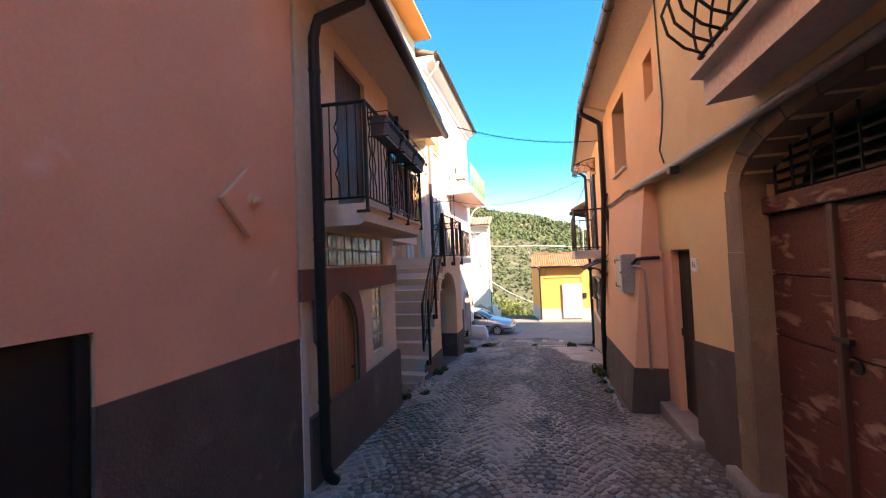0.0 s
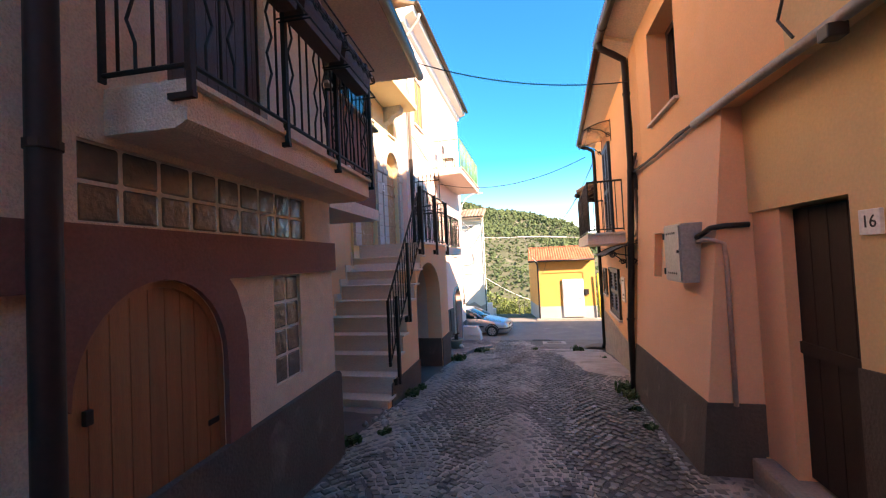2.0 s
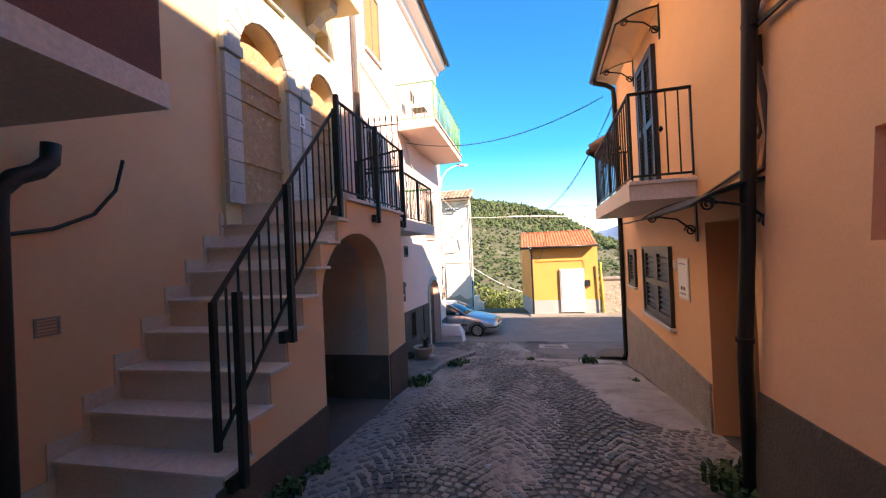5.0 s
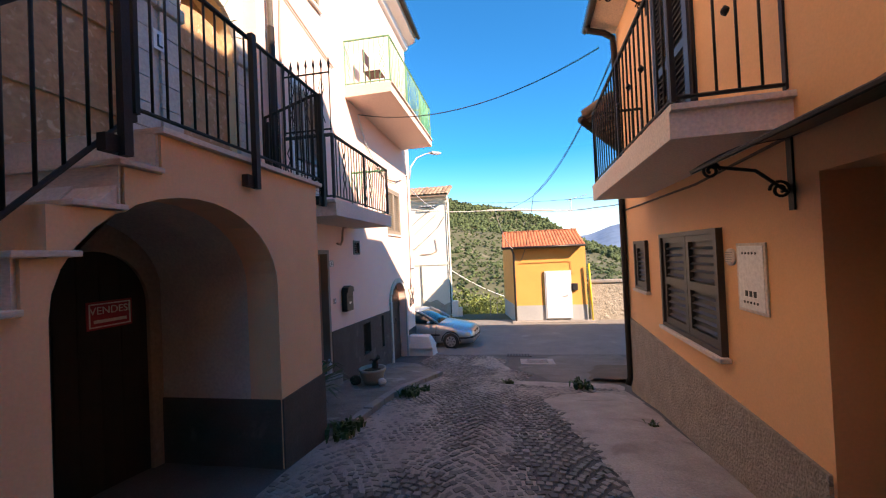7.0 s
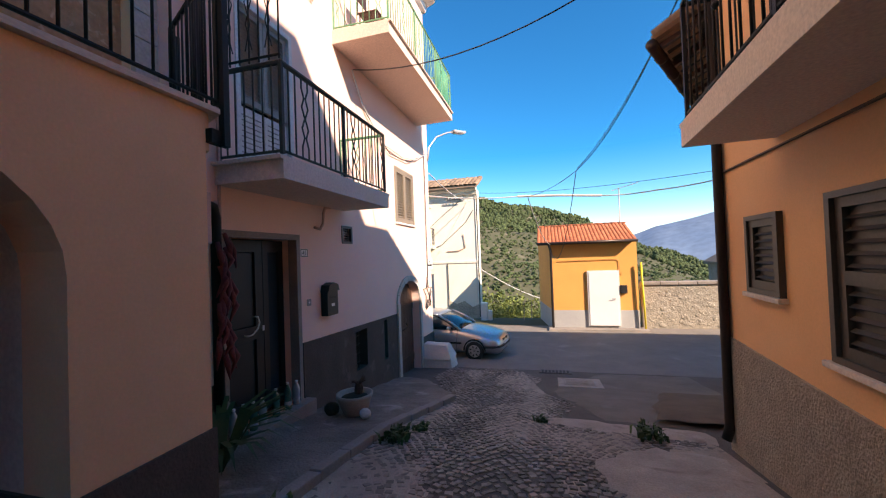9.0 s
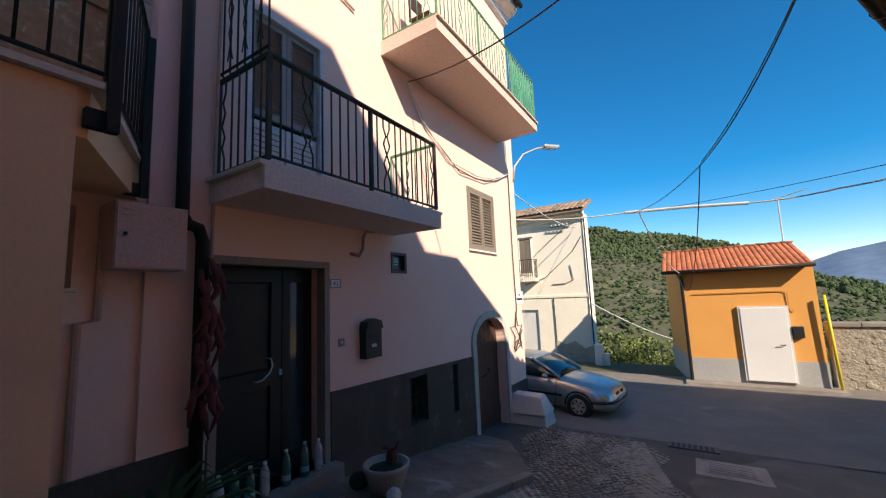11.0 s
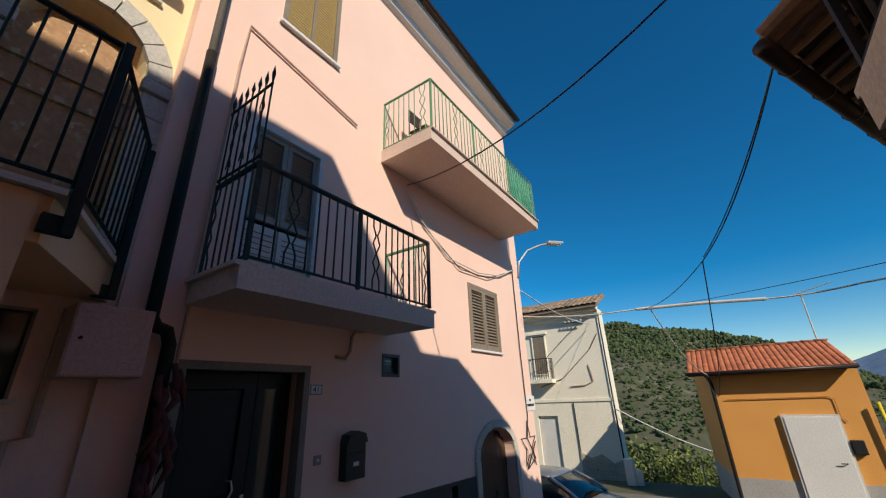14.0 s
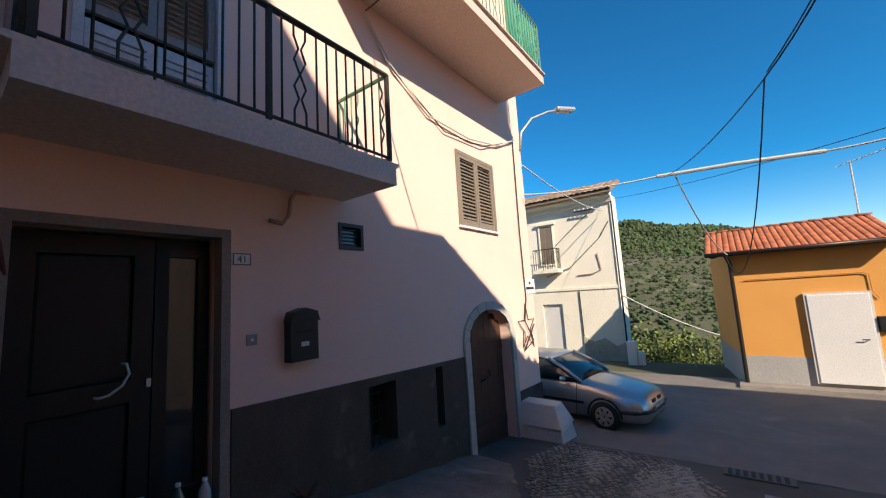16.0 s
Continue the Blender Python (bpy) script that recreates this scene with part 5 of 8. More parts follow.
struct("kerb_garage", bx(XG - 0.10, XG + 0.1, 3.25, 3.7, -0.6, -0.24, 0.03), CONC, "worn stone block at the door jamb", "kerb stone")
struct("step_16", bx(XG - 0.12, XG + 0.3, 4.3, 5.4, -0.7, -0.33, 0.03), CONC, "worn stone door step", "step")
# upper wall that juts out over the lower one
XU = 1.38
u_win, u_small = rect(6.30, 7.20, 2.88, 4.02), rect(4.82, 5.18, 3.40, 3.90)
struct("wall_upper_near", plate([(4.62, 2.42), (7.95, 2.42), (7.95, 4.55), (4.70, 4.55)], [u_win, u_small], "x", XU + 0.45, XU), ORANGE, "apricot plaster upper wall")
struct("wall_upper_garage", plate([(-9, 2.42), (4.62, 2.42), (4.70, 4.55), (-9, 4.55)], [], "x", XU + 0.45, XU - 0.003), OCHRE, "faded ochre plaster upper wall")
for nm, (y0, y1, z0, z1) in (("window_upper_near", (6.30, 7.20, 2.88, 4.02)), ("window_slit", (4.82, 5.18, 3.40, 3.90))):
    uwn = thing(nm, (XU + 0.2, y0, z0), "recessed window with dark frame and pale sill", "window", kind="structure")
    part("pane", bx(XU + 0.27, XU + 0.28, y0, y1, z0, z1), PANE, uwn)
    part("window_frame", plate(rect(y0, y1, z0, z1), [rect(y0 + 0.07, y1 - 0.07, z0 + 0.07, z1 - 0.07)], "x", XU + 0.22, XU + 0.27), DARKWOOD, uwn)
    if y1 - y0 > 0.5:
        part("sill", bx(XU - 0.05, XU + 0.22, y0 - 0.03, y1 + 0.03, z0 - 0.035, z0 - 0.001, 0.006), SLAB, uwn)
# battered lower wall from the buttress to the downpipe
bt = bmesh.new()


def batter(y, z):
    k = min(1, max(0, (z + 0.55) / 2.97))
    return (1.09 + 0.04 * (y - 5.44)) * (1 - k) + (XU + 0.004) * k


gy = (5.44, 5.9, 6.4, 6.80, 7.12, 7.5, 7.95)
gzz = (-1.0, -0.55, 0.0, 0.5, 0.98, 1.50, 2.0, 2.42)
fr = [[bt.verts.new((batter(y, z), y, z)) for z in gzz] for y in gy]
bkv = [[bt.verts.new((1.95, y, z)) for z in gzz] for y in gy]
for i in range(6):
    for j in range(7):
        if (i, j) == (3, 4):
            for (p, q) in (((i, j), (i + 1, j)), ((i + 1, j), (i + 1, j + 1)), ((i + 1, j + 1), (i, j + 1)), ((i, j + 1), (i, j))):
                bt.faces.new((fr[p[0]][p[1]], fr[q[0]][q[1]], bkv[q[0]][q[1]], bkv[p[0]][p[1]]))
            continue
        bt.faces.new((fr[i][j], fr[i + 1][j], fr[i + 1][j + 1], fr[i][j + 1]))
for j in range(7):
    for i in (0, 6):
        bt.faces.new((fr[i][j], fr[i][j + 1], bkv[i][j + 1], bkv[i][j]))
struct("wall_battered", bt, ROSE, "battered rose-apricot plaster wall with a buttress edge")
struct("niche_back", bx(1.5, 1.52, 6.78, 7.14, 0.96, 1.52), ROSE, "back of the small wall niche", "niche")
bp2 = bmesh.new()
rows_ = [[bp2.verts.new((batter(y, z) - 0.014, y, z)) for z in (-1.0, -0.55, 0.06 - 0.032 * (y - 5.428))] + [bp2.verts.new((1.7, y, 0.06 - 0.032 * (y - 5.428)))] for y in (5.428, 6.1, 6.7, 7.3, 7.95)]
for i in range(4):
    for j in range(3):
        bp2.faces.new((rows_[i][j], rows_[i + 1][j], rows_[i + 1][j + 1], rows_[i][j + 1]))
for e in (0, 4):
    low = bp2.verts.new((1.7, rows_[e][0].co.y, -1.0))
    bp2.faces.new(rows_[e] + [low])
struct("plinth_battered", bp2, GREY, "dark grey rough plinth of the battered wall", "plinth")
d16 = thing("door_16", (XG + 0.35, 4.9, -0.3), "very dark old wooden door in a deep recess", "door", kind="structure")
for i in range(4):
    part("plank", bx(XG + 0.10, XG + 0.14, 4.46 + i * 0.16, 4.46 + (i + 1) * 0.16 - 0.006, -0.3, 1.54), VDARK, d16)
part("rail", bx(XG + 0.08, XG + 0.10, 4.46, 5.08, 0.55, 0.63), VDARK, d16)
struct("jamb_16", bx(XG + 0.02, XG + 0.5, 5.09, 5.43, -0.5, 1.56), ROSE, "plastered inner jamb of the doorway", "wall")
n16 = thing("house_number", (XG, 4.3, 1.4), "white ceramic house number plate 16", "house number")
part("plate", bx(XG - 0.02, XG - 0.001, 4.24, 4.37, 1.33, 1.46, 0.004), WHITE, n16)
text("digits", "16", 0.09, Matrix.LocRotScale((XG - 0.021, 4.305, 1.395), FACE_W, None), INK, n16)
# electric box and its conduit
eb = thing("electric_box", (1.2, 5.95, 1.0), "grey galvanised electric meter box with vent holes", "meter box")
part("body", bx(1.12, 1.36, 5.72, 6.13, 1.0, 1.53, 0.006), GALV, eb)
part("door", bx(1.108, 1.12, 5.735, 6.115, 1.015, 1.515, 0.003), GALV, eb)
hole = mesh_of("vent_hole", lathe([(0.011, 0), (0.011, 0.003)], 8), BLACK)
for z in (1.08, 1.45):
    for k in range(5):
        shared("vent_hole", hole, Matrix.LocRotScale((1.1075, 5.83 + k * 0.05, z), Euler((0, radians(-90), 0)), None), eb)
for z in (1.06, 1.40):
    part("hinge", bx(1.10, 1.125, 6.115, 6.145, z, z + 0.06, 0.003), BLACK, eb)
part("lock", lathe([(0.014, 0), (0.014, 0.012)], 10), BLACK, eb, mtx=Matrix.LocRotScale((1.108, 5.76, 1.28), Euler((0, radians(-90), 0)), None))
ec = thing("conduit", (1.3, 5.5, 1.3), "dark bundled cable and painted conduit by the box", "conduit")
part("pipe", tube([(1.25, 5.72, 1.40), (1.25, 5.6, 1.42), (1.25, 5.46, 1.46), (1.33, 5.41, 1.47), (1.5, 5.40, 1.47)], 0.022, 8), PLASTIC, ec, smooth=True)
part("pipe", tube([(1.25, 5.71, 1.36), (1.24, 5.5, 1.37), (1.25, 5.415, 1.36), (1.32, 5.405, 1.33), (1.33, 5.405, 1.2), (1.33, 5.405, 0.05)], 0.018, 8), PIPEPINK, ec, smooth=True)
# thick service pipe and cable along the ledge
lp_ = thing("service_pipe", (1.36, 5.0, 2.42), "grey service pipe and twisted cables along the wall ledge", "pipe")
part("pipe", tube([(1.36, -1.0, 2.36), (1.36, 3.0, 2.37), (1.36, 4.4, 2.40), (1.35, 5.2, 2.43), (1.35, 5.9, 2.45)], 0.034, 8), GREYPVC, lp_, smooth=True)
part("cable", tube([(1.35, 5.6, 2.46), (1.345, 6.5, 2.455), (1.345, 7.4, 2.45), (1.33, 7.95, 2.45)], 0.016, 6), CABLE, lp_)
part("cable", tube([(1.345, 5.6, 2.43), (1.34, 6.3, 2.475), (1.345, 7.0, 2.44), (1.335, 7.95, 2.47)], 0.012, 6), CABLE, lp_)
part("socket", bx(1.29, 1.38, 4.15, 4.23, 2.30, 2.37, 0.01), PLASTIC, lp_, "black cable clamp")
hw = thing("cable", (1.36, 4.6, 3.4), "thin cable hanging down the upper wall", "cable")
part("strand", tube([(1.36, 4.55, 4.5), (1.36, 4.5, 3.6), (1.355, 4.45, 3.1), (1.35, 4.5, 2.85), (1.35, 4.62, 2.65), (1.35, 4.5, 2.48)], 0.009, 6), CABLE, hw)
# near balcony over the garage door
struct("slab_balcony_garage", plate([(1.02, 2.68), (1.38, 2.68), (1.38, 2.50), (1.10, 2.47), (1.10, 2.64), (1.02, 2.65)], [], "y", -2.0, 2.80), SLAB, "grey balcony slab over the garage door", "balcony")
rn = thing("balcony_railing", (1.06, 1.5, 2.68), "black iron balcony railing with bellied bars", "railing")
part("top_rail", tube([(1.38, 2.74, 3.58), (1.06, 2.74, 3.58), (1.06, -2.0, 3.58)], 0.02, 6), IRON, rn)
part("bottom_rail", tube([(1.38, 2.74, 2.76), (1.06, 2.74, 2.76), (1.06, -2.0, 2.76)], 0.014, 6), IRON, rn)
def belly(px, py, ox, oy):
    return tube([(px + ox * b, py + oy * b, 2.76 + z) for z, b in ((0, 0), (0.05, 0.10), (0.15, 0.19), (0.28, 0.22), (0.42, 0.16), (0.56, 0.05), (0.68, 0.0), (0.82, 0))], 0.009, 6)
bar1 = mesh_of("bar", belly(0, 0, -1, 0), IRON, True)
for k in range(36):
    shared("bar", bar1, Matrix.Translation((1.06, 2.68 - 0.13 * k, 0)), rn)
for k in range(3):
    part("bar", belly(1.12 + 0.1 * k, 2.74, 0, 1), IRON, rn)
# eave, gutter and downpipe of the near right house
struct("eave_right_near", plate([(XU, 4.30), (1.0, 4.46), (0.98, 4.52), (1.9, 4.95), (1.9, 4.55)], [], "y", -9, 8.02), SOFFIT, "pale curved plaster eave", "eave")
struct("roof_right_near", plate([(0.94, 4.53), (4.4, 6.0), (4.4, 6.1), (0.94, 4.63)], [], "y", -9, 8.08), OTILE, "tiled roof slope", "roof")
struct("gutter_right_near", tube([(0.95, -9, 4.52), (0.95, 8.1, 4.46)], 0.062, 10), GUTTER, "dark brown round gutter", "gutter", smooth=True)
gs = mesh_of("gutter_strap", tube([(0, 0, 0), (0, 0.025, 0)], 0.07, 10), GUTTER)
gst = thing("gutter_straps", (0.95, 4, 4.48), "metal straps holding the gutter", "gutter strap")
for k in range(12):
    y = 7.6 - 0.7 * k
    shared("gutter_strap", gs, Matrix.Translation((0.95, y, 4.46 + 0.06 * (8.1 - y) / 17)), gst)
dr = thing("downpipe", (1.24, 7.98, -0.8), "dark brown metal downpipe down the wall corner", "downpipe")
part("pipe", tube([(0.96, 7.95, 4.42), (0.97, 7.96, 4.33), (1.15, 7.98, 4.22), (1.29, 7.99, 4.12), (1.30, 8.0, 3.95), (1.30, 8.0, 2.6), (1.22, 8.0, 1.0), (1.17, 8.0, 0.2), (1.17, 8.0, -0.74)], 0.046, 12), BROWNPIPE, dr, smooth=True)
for z in (3.6, 2.45, 0.3):
    part("clip", tube([(1.30 if z > 2 else 1.175, 8.0, z), (1.30 if z > 2 else 1.175, 8.0, z + 0.03)], 0.055, 12), BROWNPIPE, dr)

# ---- right: far house with the balcony, its front turned a little ----
BEFORE = set(scene.objects)
XF = 1.49
YF = 12.86
f_door, f_sh, f_sm = rect(8.45, 9.22, -0.95, 1.18), rect(10.16, 11.32, -0.05, 0.93), rect(11.87, 12.32, 0.26, 0.88)
f_bal = rect(10.42, 11.2, 1.68, 3.62)
struct("wall_far_right", plate([(7.95, -1.2), (YF, -1.6), (YF, 4.5), (7.95, 4.5)], [f_door, f_sh, f_sm, f_bal], "x", XF + 0.6, XF), ORANGE, "apricot plaster house wall")
struct("wall_far_right_end", bx(XF + 0.6, 5.5, YF - 0.3, YF, -1.8, 4.5), ORANGE, "apricot plaster end wall")
# Black slab in place of rooms: their darkness is its colour.
struct("wall_far_right_black_backing", bx(XF + 0.61, XF + 0.7, 8.0, YF - 0.3, -1.6, 4.2), BLACK, "black backing painted for the unlit rooms behind the openings")
struct("plinth_far_right", plate([(9.24, -1.2), (YF + 0.02, -1.7), (YF + 0.02, -0.27), (9.24, -0.40)], [], "x", XF - 0.022, XF - 0.001), ROUGHGREY, "roughcast grey plinth", "plinth")
fdoor = thing("door_far_right", (XF + 0.4, 8.8, -0.95), "dark front door in a deep plastered reveal", "door", kind="structure")
part("leaf", bx(XF + 0.42, XF + 0.47, 8.45, 9.22, -0.95, 1.18, 0.005), BLACKDOOR, fdoor)
part("knob", lathe([(0.02, 0), (0.03, 0.03), (0.02, 0.055)], 10), GALV, fdoor, mtx=Matrix.LocRotScale((XF + 0.42, 8.6, 0.1), Euler((0, radians(-90), 0)), None))
struct("threshold_far_right", bx(XF - 0.03, XF + 0.5, 8.4, 9.27, -1.2, -0.93, 0.01), CONC, "stone threshold", "step")
s1 = thing("window_shutters", (XF, 10.8, -0.05), "closed dark brown-grey louvred shutters with pale sill", "window", kind="structure")
louvres(s1, 10.18, 11.30, -0.03, 0.91, XF + 0.02, -1, GREYSHUT, 2, 0.07, True)
part("window_frame", plate(rect(10.14, 11.34, -0.07, 0.95), [rect(10.18, 11.30, -0.03, 0.91)], "x", XF + 0.03, XF - 0.05), GREYSHUT, s1)
part("sill", bx(XF - 0.08, XF - 0.001, 10.10, 11.38, -0.11, -0.071, 0.008), SLAB, s1)
s2 = thing("window_shutters", (XF, 12.1, 0.26), "small closed louvred shutter with pale sill", "window", kind="structure")
louvres(s2, 11.89, 12.30, 0.28, 0.86, XF + 0.02, -1, GREYSHUT, 1, 0.06)
part("window_frame", plate(rect(11.85, 12.34, 0.24, 0.90), [rect(11.89, 12.30, 0.28, 0.86)], "x", XF + 0.03, XF - 0.045), GREYSHUT, s2)
part("sill", bx(XF - 0.07, XF - 0.001, 11.82, 12.37, 0.20, 0.238, 0.006), SLAB, s2)
gbx = thing("gas_meter_box", (XF, 9.84, 0.36), "white gas meter door flush in the wall with vent holes", "meter box")
part("frame", plate(rect(9.64, 9.95, 0.34, 0.82), [rect(9.66, 9.93, 0.36, 0.80)], "x", XF - 0.001, XF - 0.012), SLAB, gbx)
part("door", bx(XF - 0.016, XF - 0.001, 9.66, 9.93, 0.36, 0.80, 0.003), WHITE, gbx)
for z in (0.41, 0.75):
    for k in range(5):
        shared("vent_hole", hole, Matrix.LocRotScale((XF - 0.0165, 9.73 + k * 0.035, z), Euler((0, radians(-90), 0)), (0.8, 0.8, 1)), gbx)
for k in range(3):
    part("printed_mark", bx(XF - 0.0175, XF - 0.016, 9.74 + k * 0.045, 9.77 + k * 0.045, 0.45, 0.49), INK, gbx)
vr = thing("round_vent", (XF, 10.1, 0.75), "round pale plastic vent cover", "vent")
part("ring", lathe([(0.065, 0), (0.065, 0.015), (0.05, 0.022)], 18), SLAB, vr, mtx=Matrix.LocRotScale((XF, 10.03, 0.72), Euler((0, radians(-90), 0)), None))
for k in range(5):
    part("slat", bx(XF - 0.026, XF - 0.02, 9.99, 10.07, 0.68 + k * 0.018, 0.686 + k * 0.018), GREYPVC, vr)
# balcony
struct("slab_balcony_right", plate([(9.36, 1.46), (11.88, 1.46), (11.88, 1.62), (11.91, 1.625), (11.91, 1.66), (9.33, 1.66), (9.33, 1.625), (9.36, 1.62)], [], "x", XF, 0.86), PALESLAB, "pale painted balcony slab with stone edge", "balcony")
rr = thing("balcony_railing", (0.9, 10.4, 1.66), "black iron balcony railing with knotted bars", "railing")
railing(rr, [(XF, 9.40, 0), (0.9, 9.40, 0), (0.9, 10.62, 0), (0.9, 11.84, 0), (XF, 11.84, 0)], 1.72, 2.60, 0.11, 0.008, IRON, 0.018, 0.014)
for k in range(6):
    p = (0.9, 9.6 + 0.33 * k, 2.2 - 0.02 * (k % 2)) if k else (1.2, 9.40, 2.2)
    part("knot", lathe([(0.006, -0.03), (0.02, -0.012), (0.024, 0), (0.02, 0.012), (0.006, 0.03)], 8, p), IRON, rr)
bdr = thing("door_balcony", (XF, 10.8, 1.68), "dark blue louvred balcony shutters", "door", kind="structure")
louvres(bdr, 10.44, 11.18, 1.70, 3.60, XF - 0.01, -1, BLUESHUT, 2, 0.06, True)
part("frame", plate(rect(10.40, 11.22, 1.66, 3.64), [rect(10.44, 11.18, 1.70, 3.60)], "x", XF + 0.03, XF - 0.06), BLUESHUT, bdr)


def awning(name, y0, y1, x_wall, x_out, z_wall, z_out, label):
    """A glazed iron door canopy with scroll brackets."""
    aw = thing(name, (x_wall, (y0 + y1) / 2, z_wall), label, "canopy")
    pts = [(x_wall + (x_out - x_wall) * k / 8, z_out + (z_wall - z_out) * (1 - (k / 8) ** 2)) for k in range(9)]
    part("sheet", plate(pts + [(x, z - 0.008) for x, z in reversed(pts)], [], "y", y0, y1), CLEARSHEET if "upper" in label else CLOUDY, aw)
    for y in (y0, y1):
        part("rib", tube([(x, y, z) for x, z in pts], 0.012, 6), IRON, aw)
        part("wall_bar", bx(x_wall - 0.012, x_wall, y - 0.02, y + 0.02, z_wall - 0.42, z_wall + 0.02), IRON, aw)
        part("strut", tube([(x_wall - 0.02, y, z_wall - 0.32), (x_wall + (x_out - x_wall) * 0.35, y, z_wall - 0.18), (x_wall + (x_out - x_wall) * 0.85, y, z_out + 0.03)], 0.010, 6), IRON, aw)
        part("scroll", tube(spiral((x_wall - 0.06, y, z_wall - 0.30), 0.055, 1.7, (-1, 0, 0), (0, 0, 1)), 0.009, 6), IRON, aw)
        part("scroll", tube(spiral((x_wall + (x_out - x_wall) * 0.8, y, z_out + 0.0), 0.05, 1.7, (1, 0, 0), (0, 0, 1)), 0.009, 6), IRON, aw)
    part("front_bar", tube([(x_out, y0, z_out), (x_out, y1, z_out)], 0.012, 6), IRON, aw)


CLEARSHEET = glass("clear_canopy_sheet", (0.75, 0.66, 0.55), 0.15)
CLEARSHEET.node_tree.nodes["Principled BSDF"].inputs["Transmission Weight"].default_value = 0.85
CLOUDY = glass("smoked_canopy_sheet", (0.06, 0.05, 0.045), 0.3)
CLOUDY.node_tree.nodes["Principled BSDF"].inputs["Transmission Weight"].default_value = 0.5
awning("canopy_door", 8.15, 9.40, XF, 0.98, 1.42, 1.26, "dark smoked door canopy on wrought-iron scroll brackets")
awning("canopy_balcony", 10.2, 11.5, XF, 0.98, 4.0, 3.86, "small upper clear canopy with iron scrolls over the balcony door")
# eave of the far house
struct("eave_right_far", plate([(XF, 4.25), (1.12, 4.40), (1.10, 4.46), (2.0, 4.85), (2.0, 4.5)], [], "y", 8.02, YF + 0.05), SOFFIT, "pale plaster eave", "eave")
struct("roof_right_far", plate([(1.06, 4.47), (4.4, 5.8), (4.4, 5.9), (1.06, 4.57)], [], "y", 8.1, YF + 0.12), OTILE, "tiled roof slope", "roof")
struct("gutter_right_far", tube([(1.06, 8.05, 4.46), (1.06, YF + 0.12, 4.42)], 0.058, 10), GUTTER, "dark brown round gutter", "gutter", smooth=True)
df = thing("downpipe", (1.44, 12.8, -1.3), "dark brown downpipe at the house corner", "downpipe")
part("pipe", tube([(1.07, YF - 0.05, 4.40), (1.08, YF - 0.05, 4.31), (1.3, YF - 0.05, 4.24), (1.43, YF - 0.05, 4.14), (1.44, YF - 0.05, 3.9), (1.44, YF - 0.05, -1.2), (1.40, YF - 0.06, -1.32)], 0.045, 12), BROWNPIPE, df, smooth=True)
wires = thing("wall_wires", (1.46, 8.3, 2.4), "brown cables looping down the far house wall", "cable")
LOOM = mat("brown_cable_loom", (0.15, 0.085, 0.055), (0.10, 0.06, 0.04), rough=0.7, bump=0.2)
part("strand", tube([(XF - 0.02, 8.35, 4.2), (XF - 0.02, 8.38, 2.9), (XF - 0.025, 8.30, 2.5), (XF - 0.03, 8.33, 2.2), (XF - 0.025, 8.25, 1.75), (XF - 0.02, 8.45, 1.55), (XF - 0.02, 9.3, 1.42), (XF - 0.015, 10.5, 1.36), (XF - 0.015, 12.8, 1.40)], 0.012, 6), LOOM, wires)
part("strand", tube([(XF - 0.025, 8.14, 2.72), (XF - 0.03, 8.22, 2.62), (XF - 0.03, 8.27, 2.35), (XF - 0.035, 8.18, 2.0), (XF - 0.03, 8.15, 1.7), (XF - 0.025, 8.22, 1.5), (XF - 0.02, 8.5, 1.45)], 0.02, 8), LOOM, wires, smooth=True)
part("strand", tube([(XF - 0.025, 8.10, 2.60), (XF - 0.03, 8.25, 2.50), (XF - 0.035, 8.36, 2.25), (XF - 0.03, 8.34, 1.95), (XF - 0.03, 8.28, 1.65), (XF - 0.02, 8.36, 1.48)], 0.016, 8), PIPEPINK, wires, smooth=True)
part("strand", tube([(XF - 0.02, 8.30, 2.42), (XF - 0.02, 8.34, 2.75), (XF - 0.02, 8.28, 3.1), (XF - 0.02, 8.33, 3.6), (XF - 0.02, 8.30, 4.2)], 0.008, 6), CABLE, wires)
part("junction", bx(XF - 0.06, XF - 0.001, 8.22, 8.32, 2.2, 2.42, 0.01), PLASTIC, wires)

MF = Matrix.Translation((1.43, 9.4, 0)) @ Matrix.Rotation(radians(-3.2), 4, "Z") @ Matrix.Diagonal((1, 1.15, 1, 1)) @ Matrix.Translation((-1.45, -9.4, 0))
for ob in list(scene.objects):
    if ob not in BEFORE and ob.parent is None:
        ob.matrix_basis = MF @ ob.matrix_basis

# ---- right: house beyond the corner, turned to the road ----
CA, CD, CN = Vector((1.22, 13.57, 2.98)), Vector((0.464, 0.886, 0)), Vector((0.886, -0.464, 0))
SLOPE = 0.385


def corner_roof(x, y, lift=0.0):
    """Height of the corner house's roof over a place of the plan."""
    return CA.z + 0.05 + SLOPE * (Vector((x, y, 0)) - Vector((CA.x, CA.y, 0))).dot(CN) + lift


def sheet(plan, lift, thick):
    bm = bmesh.new()
    lo = [bm.verts.new((x, y, corner_roof(x, y, lift))) for x, y in plan]
    hi = [bm.verts.new((x, y, corner_roof(x, y, lift + thick))) for x, y in plan]
    bm.faces.new(lo), bm.faces.new(hi)
    for i in range(len(plan)):
        bm.faces.new((lo[i], lo[(i + 1) % len(plan)], hi[(i + 1) % len(plan)], hi[i]))
    return bm


